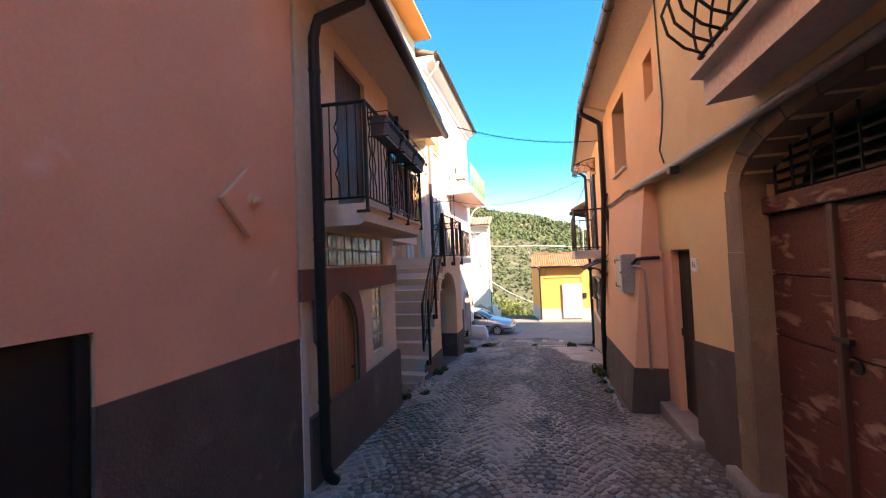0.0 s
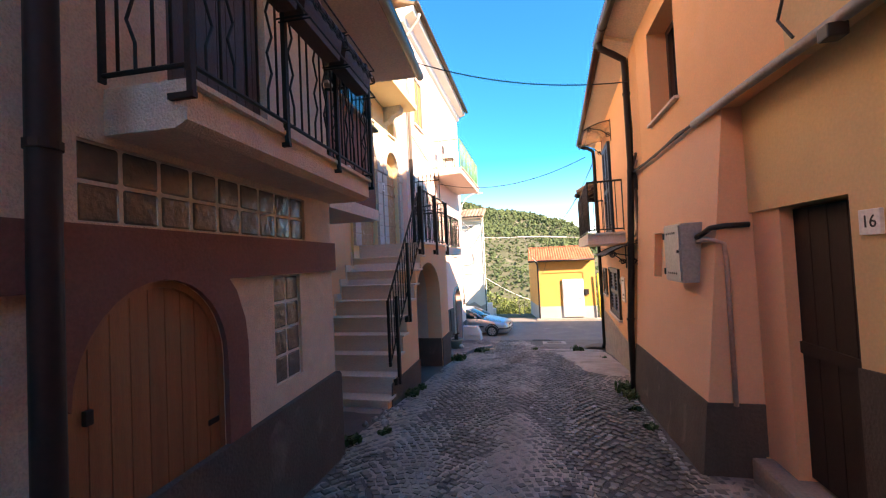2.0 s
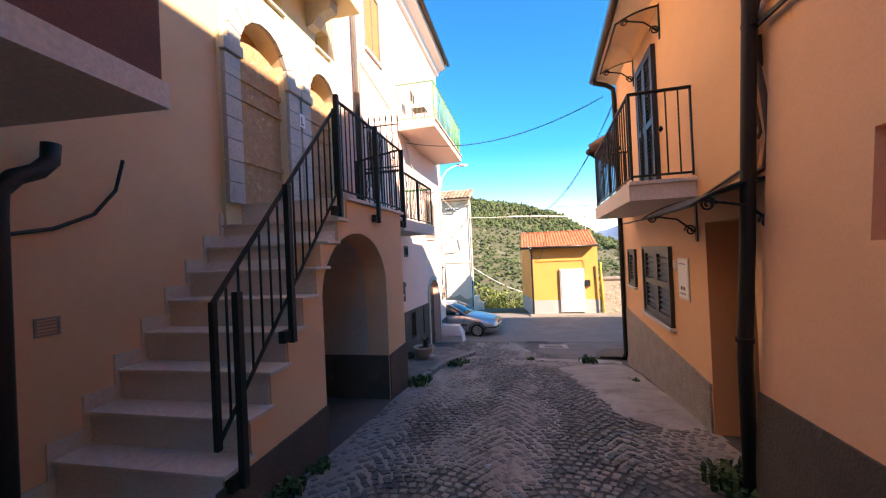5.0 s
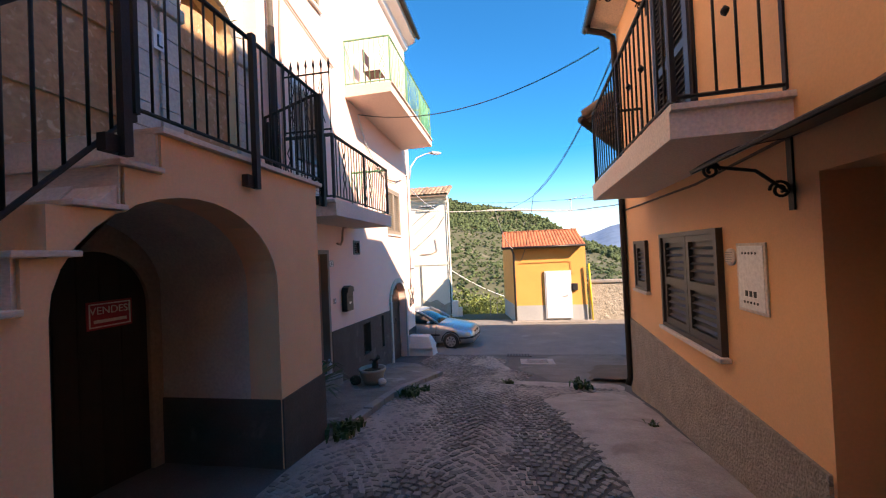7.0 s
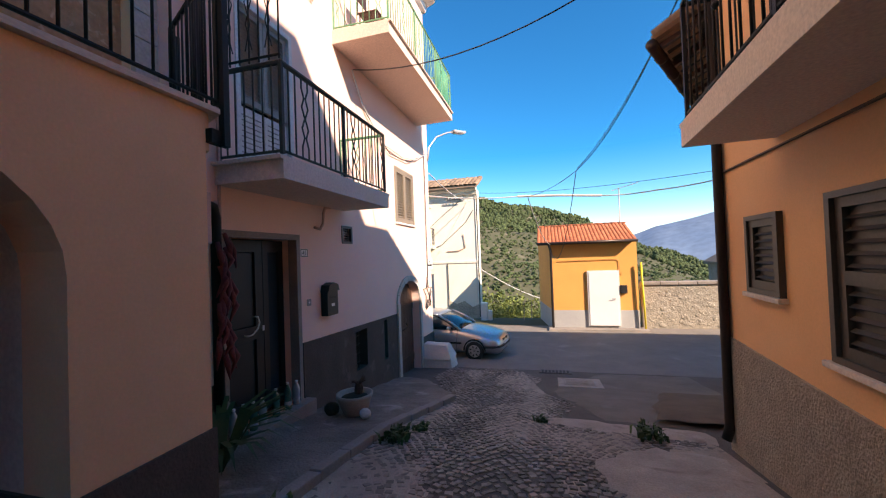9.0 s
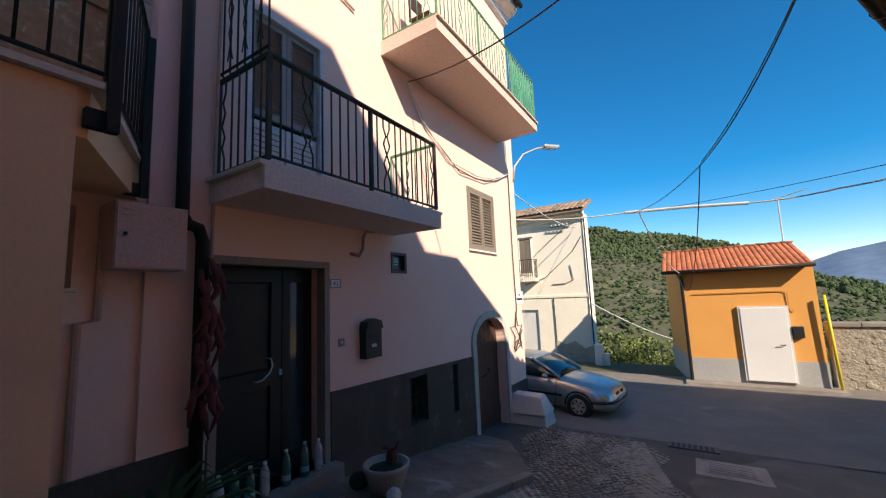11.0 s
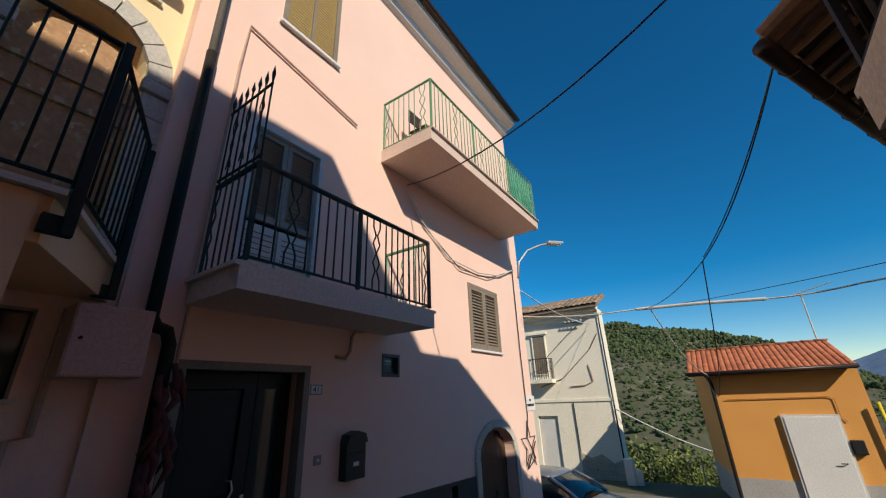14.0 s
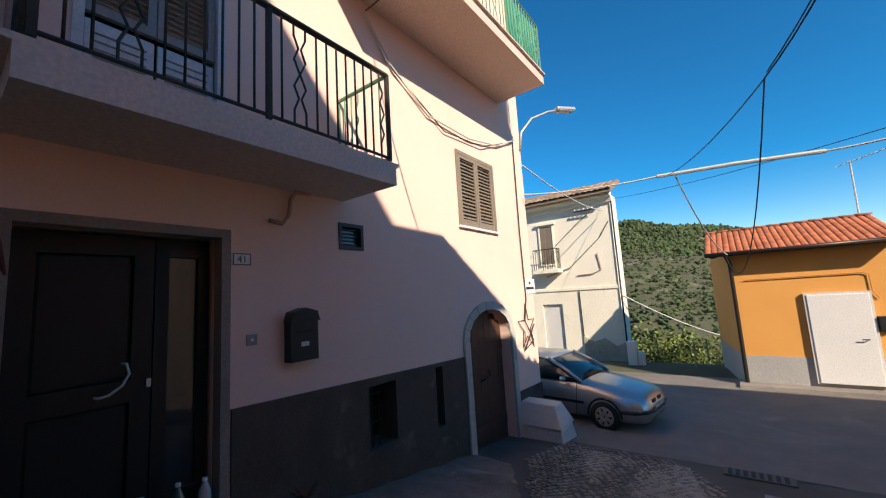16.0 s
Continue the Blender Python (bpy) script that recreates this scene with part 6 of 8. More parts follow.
cp = thing("corner_house", (4.5, 16.5, -2.2), "low house at the lane mouth with timber eaves and old tiles", "house")
ft = CA + CD * 1.45 + CN * 0.5
fb = CA + CD * 6.0 + CN * 0.5
wl = bmesh.new()
cw_plan = [(ft.x, ft.y), (fb.x, fb.y), (fb.x + 3.3, fb.y - 1.7), (6.4, 13.45), (ft.x + 1.4, ft.y - 0.73)]
lo = [wl.verts.new((x, y, -2.6)) for x, y in cw_plan]
hi = [wl.verts.new((x, y, corner_roof(x, y, -0.12))) for x, y in cw_plan]
wl.faces.new(lo), wl.faces.new(hi)
for i in range(5):
    wl.faces.new((lo[i], lo[(i + 1) % 5], hi[(i + 1) % 5], hi[i]))
part("wall", wl, YELLOW, cp)
roof_plan = [(CA.x, CA.y), (CA.x + 0.30, CA.y - 0.157), (6.6, 13.42), (8.0, 16.6), (CA.x + CD.x * 6.3, CA.y + CD.y * 6.3)]
rfc = part("roof", sheet(roof_plan, 0.0, 0.03), VDARK, cp, "dark boarded eave under old tiles")
for k in range(9):
    p = CA + CD * (0.12 + 0.62 * k)
    q = p + CN * 1.5
    part("rafter", tube([(p.x, p.y, corner_roof(p.x, p.y, -0.05)), (q.x, q.y, corner_roof(q.x, q.y, -0.05))], 0.05, 4), DARKWOOD, rfc)
for k in range(7):
    p = CA + CN * (0.1 + 0.2 * k) + CD * 0.02
    if p.y > 13.45 or k < 2:
        part("verge_tile", lathe([(0.07, -0.16), (0.085, 0.16)], 10), OTILE, rfc, mtx=Matrix.LocRotScale((p.x, p.y, corner_roof(p.x, p.y, 0.06)), Euler((0, radians(90 - 21), radians(-27.6))), None))
for k in range(26):
    p = CA + CD * (0.1 + 0.235 * k)
    part("eave_tile", lathe([(0.07, -0.2), (0.09, 0.2)], 10), OTILE, rfc, mtx=Matrix.LocRotScale((p.x + CN.x * 0.12, p.y + CN.y * 0.12, corner_roof(p.x, p.y, 0.09)), Euler((0, radians(90 - 21), radians(-27.6))), None))
g0, g1 = CA - CN * 0.07, CA + CD * 6.2 - CN * 0.07
gt = part("gutter", tube([g0, g1], 0.065, 12), GUTTER, cp, "dark brown half-round gutter", True)
for k in range(9):
    p = g0 + CD * (0.45 + 0.62 * k)
    part("strap", tube([p - CD * 0.012, p + CD * 0.012], 0.072, 12), GUTTER, gt)
    part("strap_bolt", lathe([(0.008, 0), (0.008, 0.03)], 6), IRON, gt, mtx=Matrix.Translation(p - CN * 0.075))

# ---- unseen blocks added out of view to shade the lane and road ----
struct("shade_block_near", bx(3.6, 9.5, -9, 9.3, -1, 8.75), OCHRE, "tall unseen block added to shade the lane", "house")
struct("shade_block_middle", plate([(9.3, -1), (14.6, -1), (14.6, 4.2), (12.2, 6.5), (9.3, 6.5)], [], "x", 4.1, 9.5), OCHRE, "unseen block added to shade the pink house", "house")
struct("shade_block_far", bx(9.51, 24, 10.5, 17.6, -2.4, 5.1, bm=bx(6.2, 9.51, 14.61, 17.6, -2.4, 5.1)), OCHRE, "long unseen block added to shade the road", "house")
struct("wall_behind_left", bx(-9, -2.6, -9.2, -8.9, 0, 7.6), TERRA, "end wall behind")

# ---- the orange hut across the road ----
HZ = -2.2
hut = thing("hut", (1.6, 25.0, HZ), "small orange rendered hut with grey plinth and red tiled roof", "hut")
HB = [(0.06, 24.0), (3.06, 24.0), (2.9, 27.0), (-0.45, 27.0)]
def hwall(zb, zt, grow):
    bm = bmesh.new()
    c = Vector((1.4, 25.4))
    lo = [bm.verts.new((c.x + (x - c.x) * grow, c.y + (y - c.y) * grow, zb)) for x, y in HB]
    hi = [bm.verts.new((c.x + (x - c.x) * grow, c.y + (y - c.y) * grow, zt)) for x, y in HB]
    bm.faces.new(lo), bm.faces.new(hi)
    for i in range(4):
        bm.faces.new((lo[i], lo[(i + 1) % 4], hi[(i + 1) % 4], hi[i]))
    return bm
part("wall", hwall(HZ - 0.6, 1.0, 1.0), HUTORANGE, hut)
part("plinth", hwall(HZ - 0.6, -1.55, 1.006), HUTGREY, hut, "grey plinth")
part("gable", plate([(24.1, 0.99), (26.9, 0.99), (25.65, 1.6)], [], "x", 0.0, 2.85), HUTORANGE, hut)
dh = part("door", bx(1.38, 2.38, 23.90, 23.96, -2.1, -0.13, 0.008), WHITE, hut, "white metal door")
part("door_frame", plate(rect(1.33, 2.43, -2.12, -0.08), [rect(1.385, 2.375, -2.12, -0.135)], "y", 23.92, 23.985), WHITEALU, hut)
part("handle", tube([(2.26, 23.9, -1.12), (2.26, 23.85, -1.12), (2.14, 23.85, -1.12)], 0.012, 6), IRON, dh)
part("letter_box", bx(2.45, 2.68, 23.88, 23.99, -0.93, -0.63, 0.015), PLASTIC, hut, "black letter box")
part("cable_duct", tube([(0.3, 23.97, 0.30), (2.35, 23.97, 0.32), (2.45, 23.97, 0.28), (2.46, 23.97, -0.1), (2.55, 23.97, -0.25)], 0.011, 6), WOODEAVE, hut, "orange painted cable duct")
part("downpipe", tube([(-0.02, 23.70, 0.96), (0.02, 23.85, 0.86), (0.06, 23.93, 0.72), (0.06, 23.93, HZ)], 0.045, 10), BROWNPIPE, hut, "brown downpipe")
part("gutter", tube([(-0.44, 23.62, 0.98), (3.04, 23.62, 0.98)], 0.045, 10), GUTTER, hut, "brown gutter", smooth=True)
roof = part("roof", plate([(23.66, 1.0), (25.7, 1.72), (27.2, 1.15), (27.2, 1.05), (25.7, 1.62), (23.66, 0.92)], [], "x", -0.42, 3.02), DARKWOOD, hut, "tiled pitched roof")
tile = bmesh.new()
tw, tl = 0.235, 0.30
for k in range(7):
    a = math.pi * k / 6
    for e in (0, 1):
        tile.verts.new((-tw / 2 * math.cos(a) * (1 if e == 0 else 0.92), tl * e, 0.055 * math.sin(a) + (0.012 if e == 0 else 0)))
tile.verts.ensure_lookup_table()
for k in range(6):
    tile.faces.new((tile.verts[2 * k], tile.verts[2 * k + 1], tile.verts[2 * k + 3], tile.verts[2 * k + 2]))
tl_lip = [tile.verts.new((v.co.x, -0.004, v.co.z - 0.016)) for v in [tile.verts[2 * k] for k in range(7)]]
tile.verts.ensure_lookup_table()
for k in range(6):
    tile.faces.new((tile.verts[2 * k], tile.verts[2 * k + 2], tl_lip[k + 1], tl_lip[k]))
tile_me = mesh_of("roof_tile", tile, RTILE, True)
tile_old = tile_me.copy()
tile_old.materials[0] = OTILE
pitch = math.atan2(0.72, 2.04)
random.seed(3)
for i in range(26):
    for j in range(11):
        s = j * 0.195
        shared("roof_tile", tile_me, Matrix.LocRotScale((-0.36 + i * 0.1325, 23.64 + s * math.cos(pitch), 1.0 + s * math.sin(pitch) + random.uniform(0, 0.004)), Euler((pitch, 0, random.uniform(-0.02, 0.02))), (0.575, 0.75, 0.62)), roof)
for i in range(12):
    shared("ridge_tile", tile_me, Matrix.LocRotScale((-0.42 + i * 0.288, 25.7, 1.735), Euler((0, 0, radians(-90))), None), roof)
ant = thing("tv_antenna", (2.85, 25.8, 1.7), "thin white TV antenna on a mast", "antenna")
part("mast", tube([(2.85, 25.8, 1.6), (2.87, 25.8, 3.2)], 0.02, 6), WHITECABLE, ant)
part("boom", tube([(2.6, 25.8, 3.1), (3.6, 25.7, 3.35)], 0.012, 5), WHITECABLE, ant)
for k in range(9):
    part("element", tube([(2.7 + 0.1 * k, 25.6, 3.13 + 0.025 * k), (2.7 + 0.1 * k, 25.95, 3.13 + 0.025 * k)], 0.006, 4), WHITECABLE, ant)
yp = thing("gas_riser", (3.2, 23.85, HZ), "yellow gas pipe riser beside the hut", "pipe")
part("pipe", tube([(3.22, 23.85, HZ), (3.15, 23.85, 0.18)], 0.035, 8), YELLOWPIPE, yp, smooth=True)
struct("apron_hut", plate([(-0.1, 23.55), (3.3, 23.55), (3.3, 24.1), (-0.1, 24.1)], [], "z", -2.3, -2.19), CONC, "pale concrete apron before the hut", "kerb")
# rubble parapet
pw = struct("wall_parapet", plate([(3.25, -2.4), (14, -2.4), (14, -0.66), (3.25, -0.64)], [], "y", 24.3, 24.75), RUBBLE, "rubble stone parapet wall")
cap = mesh_of("coping_stone", bx(-0.29, 0.29, -0.26, 0.26, -0.05, 0.06, 0.02), CONC)
for i in range(18):
    shared("coping_stone", cap, Matrix.LocRotScale((3.55 + 0.59 * i, 24.5, -0.62), Euler((0, 0, 0.02 * math.sin(i * 3))), None), pw)
random.seed(11)
rub = []
for _ in range(6):
    rs_ = bmesh.new()
    bmesh.ops.create_icosphere(rs_, subdivisions=1, radius=0.13)
    for v in rs_.verts:
        v.co *= random.uniform(0.75, 1.2)
        v.co.y *= 0.35
    rub.append(mesh_of("rubble_stone", rs_, RUBBLE))
for k in range(230):
    w = random.uniform(0.5, 1.25)
    shared("rubble_stone", rub[k % 6], Matrix.LocRotScale((random.uniform(3.4, 8.8), 24.315, random.uniform(-2.25, -0.76)), Euler((0, random.uniform(-0.5, 0.5), 0)), (w * 1.2, random.uniform(0.4, 0.9), w * 0.75)), pw)
bh = thing("brown_house", (9.0, 32.0, -3), "low brown house with old tiled roof beyond the parapet", "house")
part("wall", bx(9.2, 16.0, 29.5, 35, -4, -0.2), RUBBLE, bh)
part("roof", plate([(9.0, -0.2), (12.6, 1.9), (16.2, -0.2), (16.2, -0.35), (12.6, 1.7), (9.0, -0.35)], [], "y", 29.2, 35.2), OTILE, bh)

# ---- cream house beyond the car ----
OLDFOOT = mat("bare_rubble_base", (0.56, 0.48, 0.37), (0.40, 0.34, 0.26), bump=1.0, dist=0.04, big=3, fine=12, spots=(0.24, 0.19, 0.14), spot_at=0.62, spot_scale=4)
ch_ = thing("cream_house", (-6.0, 29.0, -2.5), "weathered cream plaster house with old tiled roof", "house")
o_cw, o_cd = rect(-6.35, -5.80, 1.45, 3.05), rect(-6.5, -5.65, -2.4, -0.25)
part("wall", plate([(-10, -3), (-3.4, -3), (-3.4, 4.0), (-10, 4.0)], [o_cw, o_cd], "y", 27.5, 27.9), OLDCREAM, ch_)
part("wall", bx(-3.75, -3.4, 27.9, 28.6, -3, 4.0), OLDCREAM, ch_)
# Black backing paints the unlit interior behind the window and door.
part("inner_black_backing", bx(-9.9, -3.8, 28.0, 28.2, -3, 4.0), BLACK, ch_)
part("cornice", plate([(27.5, 3.62), (27.40, 3.66), (27.36, 3.80), (27.18, 3.88), (27.18, 4.02), (27.5, 4.02)], [], "x", -10, -3.3), OLDCREAM, ch_)
part("string_course", bx(-10, -3.38, 27.46, 27.499, 0.28, 0.40, 0.01), OLDCREAM, ch_)
part("foundation", plate([(-4.9, -3), (-3.36, -3), (-3.36, -1.75), (-3.7, -1.9), (-4.1, -1.6), (-4.5, -1.75), (-4.9, -1.55)], [], "y", 27.44, 27.498), OLDFOOT, ch_, "exposed stone foundation")
rf = part("roof", plate([(27.0, 3.95), (28.9, 4.69), (28.9, 4.79), (27.0, 4.06)], [], "x", -10, -3.2), OTILE, ch_)
p2 = math.atan2(1.55, 4.0)
for i in range(30):
    for j in range(7):
        s = j * 0.27
        shared("roof_tile", tile_old, Matrix.LocRotScale((-3.3 - i * 0.225, 26.95 + s * math.cos(p2), 4.06 + s * math.sin(p2)), Euler((p2 + random.uniform(-0.05, 0.05), random.uniform(-0.08, 0.08), random.uniform(-0.06, 0.06))), None), rf)
cs = part("window", plate(rect(-6.40, -5.75, 1.40, 3.10), [rect(-6.35, -5.80, 1.45, 3.05)], "y", 27.44, 27.55), OLDCREAM, ch_)
for a in (-6.34, -6.07):
    lf = part("shutter", bx(a, a + 0.26, 27.47, 27.51, 1.47, 3.03), OLDSHUT, cs)
    for k in range(16):
        part("slat", bx(a + 0.03, a + 0.23, 27.46, 27.475, 1.52 + 0.092 * k, 1.57 + 0.092 * k), OLDSHUT, cs)
part("window_hood", bx(-6.5, -5.65, 27.38, 27.499, 3.12, 3.22, 0.01), OLDCREAM, ch_)
part("door", bx(-6.48, -5.67, 27.6, 27.64, -2.4, -0.27, 0.008), WHITEALU, ch_, "pale metal door")
part("balcony_slab", bx(-6.6, -5.5, 27.0, 27.499, 1.05, 1.2, 0.01), OLDCREAM, ch_)
br = part("balcony_rail", tube([(-6.55, 27.48, 2.05), (-6.55, 27.05, 2.05), (-5.55, 27.05, 2.05), (-5.55, 27.48, 2.05)], 0.018, 6), IRON, ch_)
for k in range(11):
    part("bar", tube([(-6.55 + 0.1 * k, 27.05, 1.2), (-6.55 + 0.1 * k, 27.05, 2.05)], 0.010, 5), IRON, br)
for k in range(4):
    part("bar", tube([(-5.55, 27.15 + 0.1 * k, 1.2), (-5.55, 27.15 + 0.1 * k, 2.05)], 0.010, 5), IRON, br)
part("drainpipe", tube([(-3.33, 27.45, 3.8), (-3.33, 27.45, -2.4)], 0.03, 8), BROWNPIPE, ch_)
rk = part("insulator_rack", bx(-4.75, -3.95, 27.28, 27.32, 3.42, 3.46), IRON, ch_)
for k in range(5):
    part("insulator", lathe([(0.02, 0), (0.035, 0.03), (0.02, 0.08)], 8, (-4.7 + 0.17 * k, 27.3, 3.46)), WHITE, rk)
part("wall_cable", tube([(-6.2, 27.47, 0.9), (-5.2, 27.46, 1.2), (-4.6, 27.46, 1.7), (-3.9, 27.46, 2.3), (-3.5, 27.46, 2.9)], 0.015, 5), CABLE, ch_)
part("wall_cable", tube([(-5.8, 27.46, 2.1), (-4.8, 27.4, 2.9), (-4.1, 27.35, 3.4)], 0.012, 5), CABLE, ch_)
part("wall_pipe", tube([(-4.05, 27.46, 1.7), (-3.95, 27.46, 1.05), (-4.3, 27.46, 0.9), (-4.9, 27.46, 0.88)], 0.02, 6), PIPEPINK, ch_)
part("wall_conduit", tube([(-4.9, 27.46, 0.25), (-4.88, 27.46, -2.2)], 0.02, 6), CABLE, ch_)
ub = thing("utility_cabinet", (-2.9, 26.5, -2.4), "white plastic utility cabinets by the road edge", "utility cabinet")
part("cabinet", bx(-3.1, -2.8, 26.2, 26.5, -2.9, -1.55, 0.03), WHITE, ub)
part("cabinet", bx(-2.79, -2.6, 26.25, 26.5, -2.9, -1.9, 0.02), WHITE, ub)

# ---- parked silver car ----
MC = Matrix.Translation((-2.02, 20.0, -2.27)) @ Matrix.Rotation(radians(-8), 4, "Z") @ Matrix.Diagonal((0.88, 0.88, 0.88, 1))
car = thing("car", MC.translation, "silver hatchback parked nose out at the corner", "car")


def loft(stations, ring, name, material, parent=car, label=""):
    bm = bmesh.new()
    rows = [[bm.verts.new(p) for p in ring(*s)] for s in stations]
    for a, b in zip(rows, rows[1:]):
        for k in range(len(a)):
            bm.faces.new((a[k], a[(k + 1) % len(a)], b[(k + 1) % len(b)], b[k]))
    bm.faces.new(rows[0]), bm.faces.new(rows[-1])
    return part(name, bm, material, parent, label, True, MC)


def body_ring(x, zb, zt, hw):
    zm = zb + (zt - zb) * 0.55
    return [(x, -hw * 0.82, zb), (x, -hw * 0.98, zb + 0.10), (x, -hw, zm), (x, -hw * 0.96, zt - 0.10), (x, -hw * 0.86, zt - 0.02), (x, -hw * 0.4, zt + 0.012), (x, hw * 0.4, zt + 0.012),
            (x, hw * 0.86, zt - 0.02), (x, hw * 0.96, zt - 0.10), (x, hw, zm), (x, hw * 0.98, zb + 0.10), (x, hw * 0.82, zb)]


loft([(0.80, 0.30, 0.50, 0.48), (0.77, 0.24, 0.60, 0.62), (0.68, 0.21, 0.68, 0.74), (0.5, 0.20, 0.75, 0.81), (0.2, 0.20, 0.82, 0.845), (-0.2, 0.20, 0.89, 0.85), (-0.6, 0.20, 0.955, 0.85), (-1.4, 0.20, 0.97, 0.85),
      (-2.4, 0.20, 0.98, 0.85), (-3.0, 0.22, 0.97, 0.83), (-3.25, 0.28, 0.90, 0.78), (-3.33, 0.36, 0.80, 0.7)], body_ring, "body", SILVER)
def cab_ring(x, zb, zt, hb, ht):
    return [(x, -hb, zb), (x, -(hb + ht) / 2 - 0.02, (zb + zt) / 2), (x, -ht, zt - 0.04), (x, -ht * 0.85, zt), (x, ht * 0.85, zt), (x, ht, zt - 0.04), (x, (hb + ht) / 2 + 0.02, (zb + zt) / 2), (x, hb, zb)]
loft([(-0.50, 0.93, 0.955, 0.74, 0.70), (-0.8, 0.93, 1.13, 0.79, 0.68), (-1.2, 0.93, 1.335, 0.79, 0.62), (-1.45, 0.93, 1.40, 0.79, 0.60), (-2.3, 0.93, 1.41, 0.79, 0.60), (-2.9, 0.93, 1.33, 0.77, 0.58), (-3.2, 0.9, 1.0, 0.72, 0.6)], cab_ring, "cabin_glass", CARGLASS)
def roof_ring(x, z, h):
    return [(x, -h, z - 0.03), (x, -h * 0.9, z + 0.012), (x, 0, z + 0.03), (x, h * 0.9, z + 0.012), (x, h, z - 0.03)]
loft([(-1.28, 1.365, 0.60), (-1.5, 1.405, 0.62), (-2.3, 1.415, 0.62), (-2.95, 1.33, 0.60)], roof_ring, "roof", SILVER)
for s in (-1, 1):
    part("pillar", tube([MC @ Vector(p) for p in ((-0.48, s * 0.77, 0.94), (-0.8, s * 0.72, 1.14), (-1.3, s * 0.63, 1.37))], 0.035, 6), SILVER, car, smooth=True)
    part("pillar", tube([MC @ Vector(p) for p in ((-1.75, s * 0.80, 0.95), (-1.8, s * 0.63, 1.39))], 0.04, 6), PLASTIC, car)
    m = part("mirror", lathe([(0.02, -0.07), (0.07, -0.04), (0.075, 0.03), (0.04, 0.06)], 10), SILVER, car, smooth=True, mtx=MC @ Matrix.LocRotScale((-0.82, s * 0.93, 1.0), Euler((0, radians(90), 0)), (0.8, 1.3, 1)))
    part("headlight", lathe([(0.02, -0.04), (0.10, -0.02), (0.12, 0.0), (0.10, 0.03), (0.02, 0.045)], 14), CLEARBOTTLE, car, "clear headlight", True, MC @ Matrix.LocRotScale((0.60, s * 0.62, 0.62), Euler((0, radians(70), radians(25 * s))), (0.62, 1.25, 1)))
    for x in (0.0, -2.58):
        w = part("wheel", lathe([(0.20, -0.085), (0.285, -0.09), (0.305, -0.06), (0.305, 0.06), (0.285, 0.09), (0.20, 0.085)], 28), RUBBER, car, smooth=True, mtx=MC @ Matrix.LocRotScale((x, s * 0.775, 0.305), Euler((radians(90), 0, 0)), None))
        part("rim", lathe([(0.03, 0.085), (0.08, 0.10), (0.17, 0.095), (0.205, 0.08)], 24), GALV, w, mtx=MC @ Matrix.LocRotScale((x, s * 0.775, 0.305), Euler((radians(90 * -s), 0, 0)), None))
        for k in range(7):
            part("spoke_gap", bx(0.10, 0.165, -0.018, 0.018, 0.096, 0.102), BLACK, w, mtx=MC @ Matrix.LocRotScale((x, s * 0.775, 0.305), Euler((radians(90 * -s), 0, 0)), None) @ Matrix.Rotation(2 * math.pi * k / 7, 4, "Z"))
        part("wheel_arch", tube([MC @ Vector((x + 0.35 * math.cos(a), s * 0.838, 0.305 + 0.35 * math.sin(a))) for a in (math.pi * k / 12 for k in range(13))], 0.022, 6), BLACK, car)
part("bumper_strip", tube([MC @ Vector(p) for p in ((0.35, -0.85, 0.44), (0.6, -0.79, 0.44), (0.76, -0.62, 0.44), (0.81, -0.35, 0.44), (0.82, 0.35, 0.44), (0.76, 0.62, 0.44), (0.6, 0.79, 0.44), (0.35, 0.85, 0.44))], 0.035, 6), PLASTIC, car)
part("lower_grille", bx(0.70, 0.795, -0.42, 0.42, 0.27, 0.37, 0.01), BLACK, car, mtx=MC)
part("grille", bx(0.72, 0.79, -0.28, -0.06, 0.55, 0.62, 0.01, bm=bx(0.72, 0.79, 0.06, 0.28, 0.55, 0.62, 0.01)), BLACK, car, mtx=MC)
part("number_plate", bx(0.815, 0.835, -0.26, 0.26, 0.40, 0.50, 0.004), WHITE, car, mtx=MC)
for a, b in (((-0.55, 0.93), (-0.62, 0.25)), ((-1.75, 0.94), (-1.78, 0.25))):
    part("door_seam", tube([MC @ Vector((a[0], -0.835, a[1])), MC @ Vector((a[0] - 0.03, -0.856, 0.6)), MC @ Vector((b[0], -0.845, b[1]))], 0.006, 4), BLACK, car)
part("door_handle", bx(-1.65, -1.48, -0.875, -0.84, 0.80, 0.83, 0.008), SILVER, car, mtx=MC)
part("side_strip", bx(-2.9, -0.42, -0.868, -0.845, 0.50, 0.56, 0.008), PLASTIC, car, mtx=MC)
part("indicator", bx(0.05, 0.16, -0.862, -0.84, 0.66, 0.69, 0.006), HUTORANGE, car, "small orange side lamp", mtx=MC)
part("wiper", tube([MC @ Vector(p) for p in ((-0.5, -0.55, 0.985), (-0.62, 0.0, 1.06), (-0.6, 0.35, 1.05))], 0.008, 5), BLACK, car)

# ---- street furniture and small things ----
mbk = thing("stone_mounting_block", (-2.85, 18.15, -2.2), "two-stepped worn pale stone block at the house corner", "stone block")


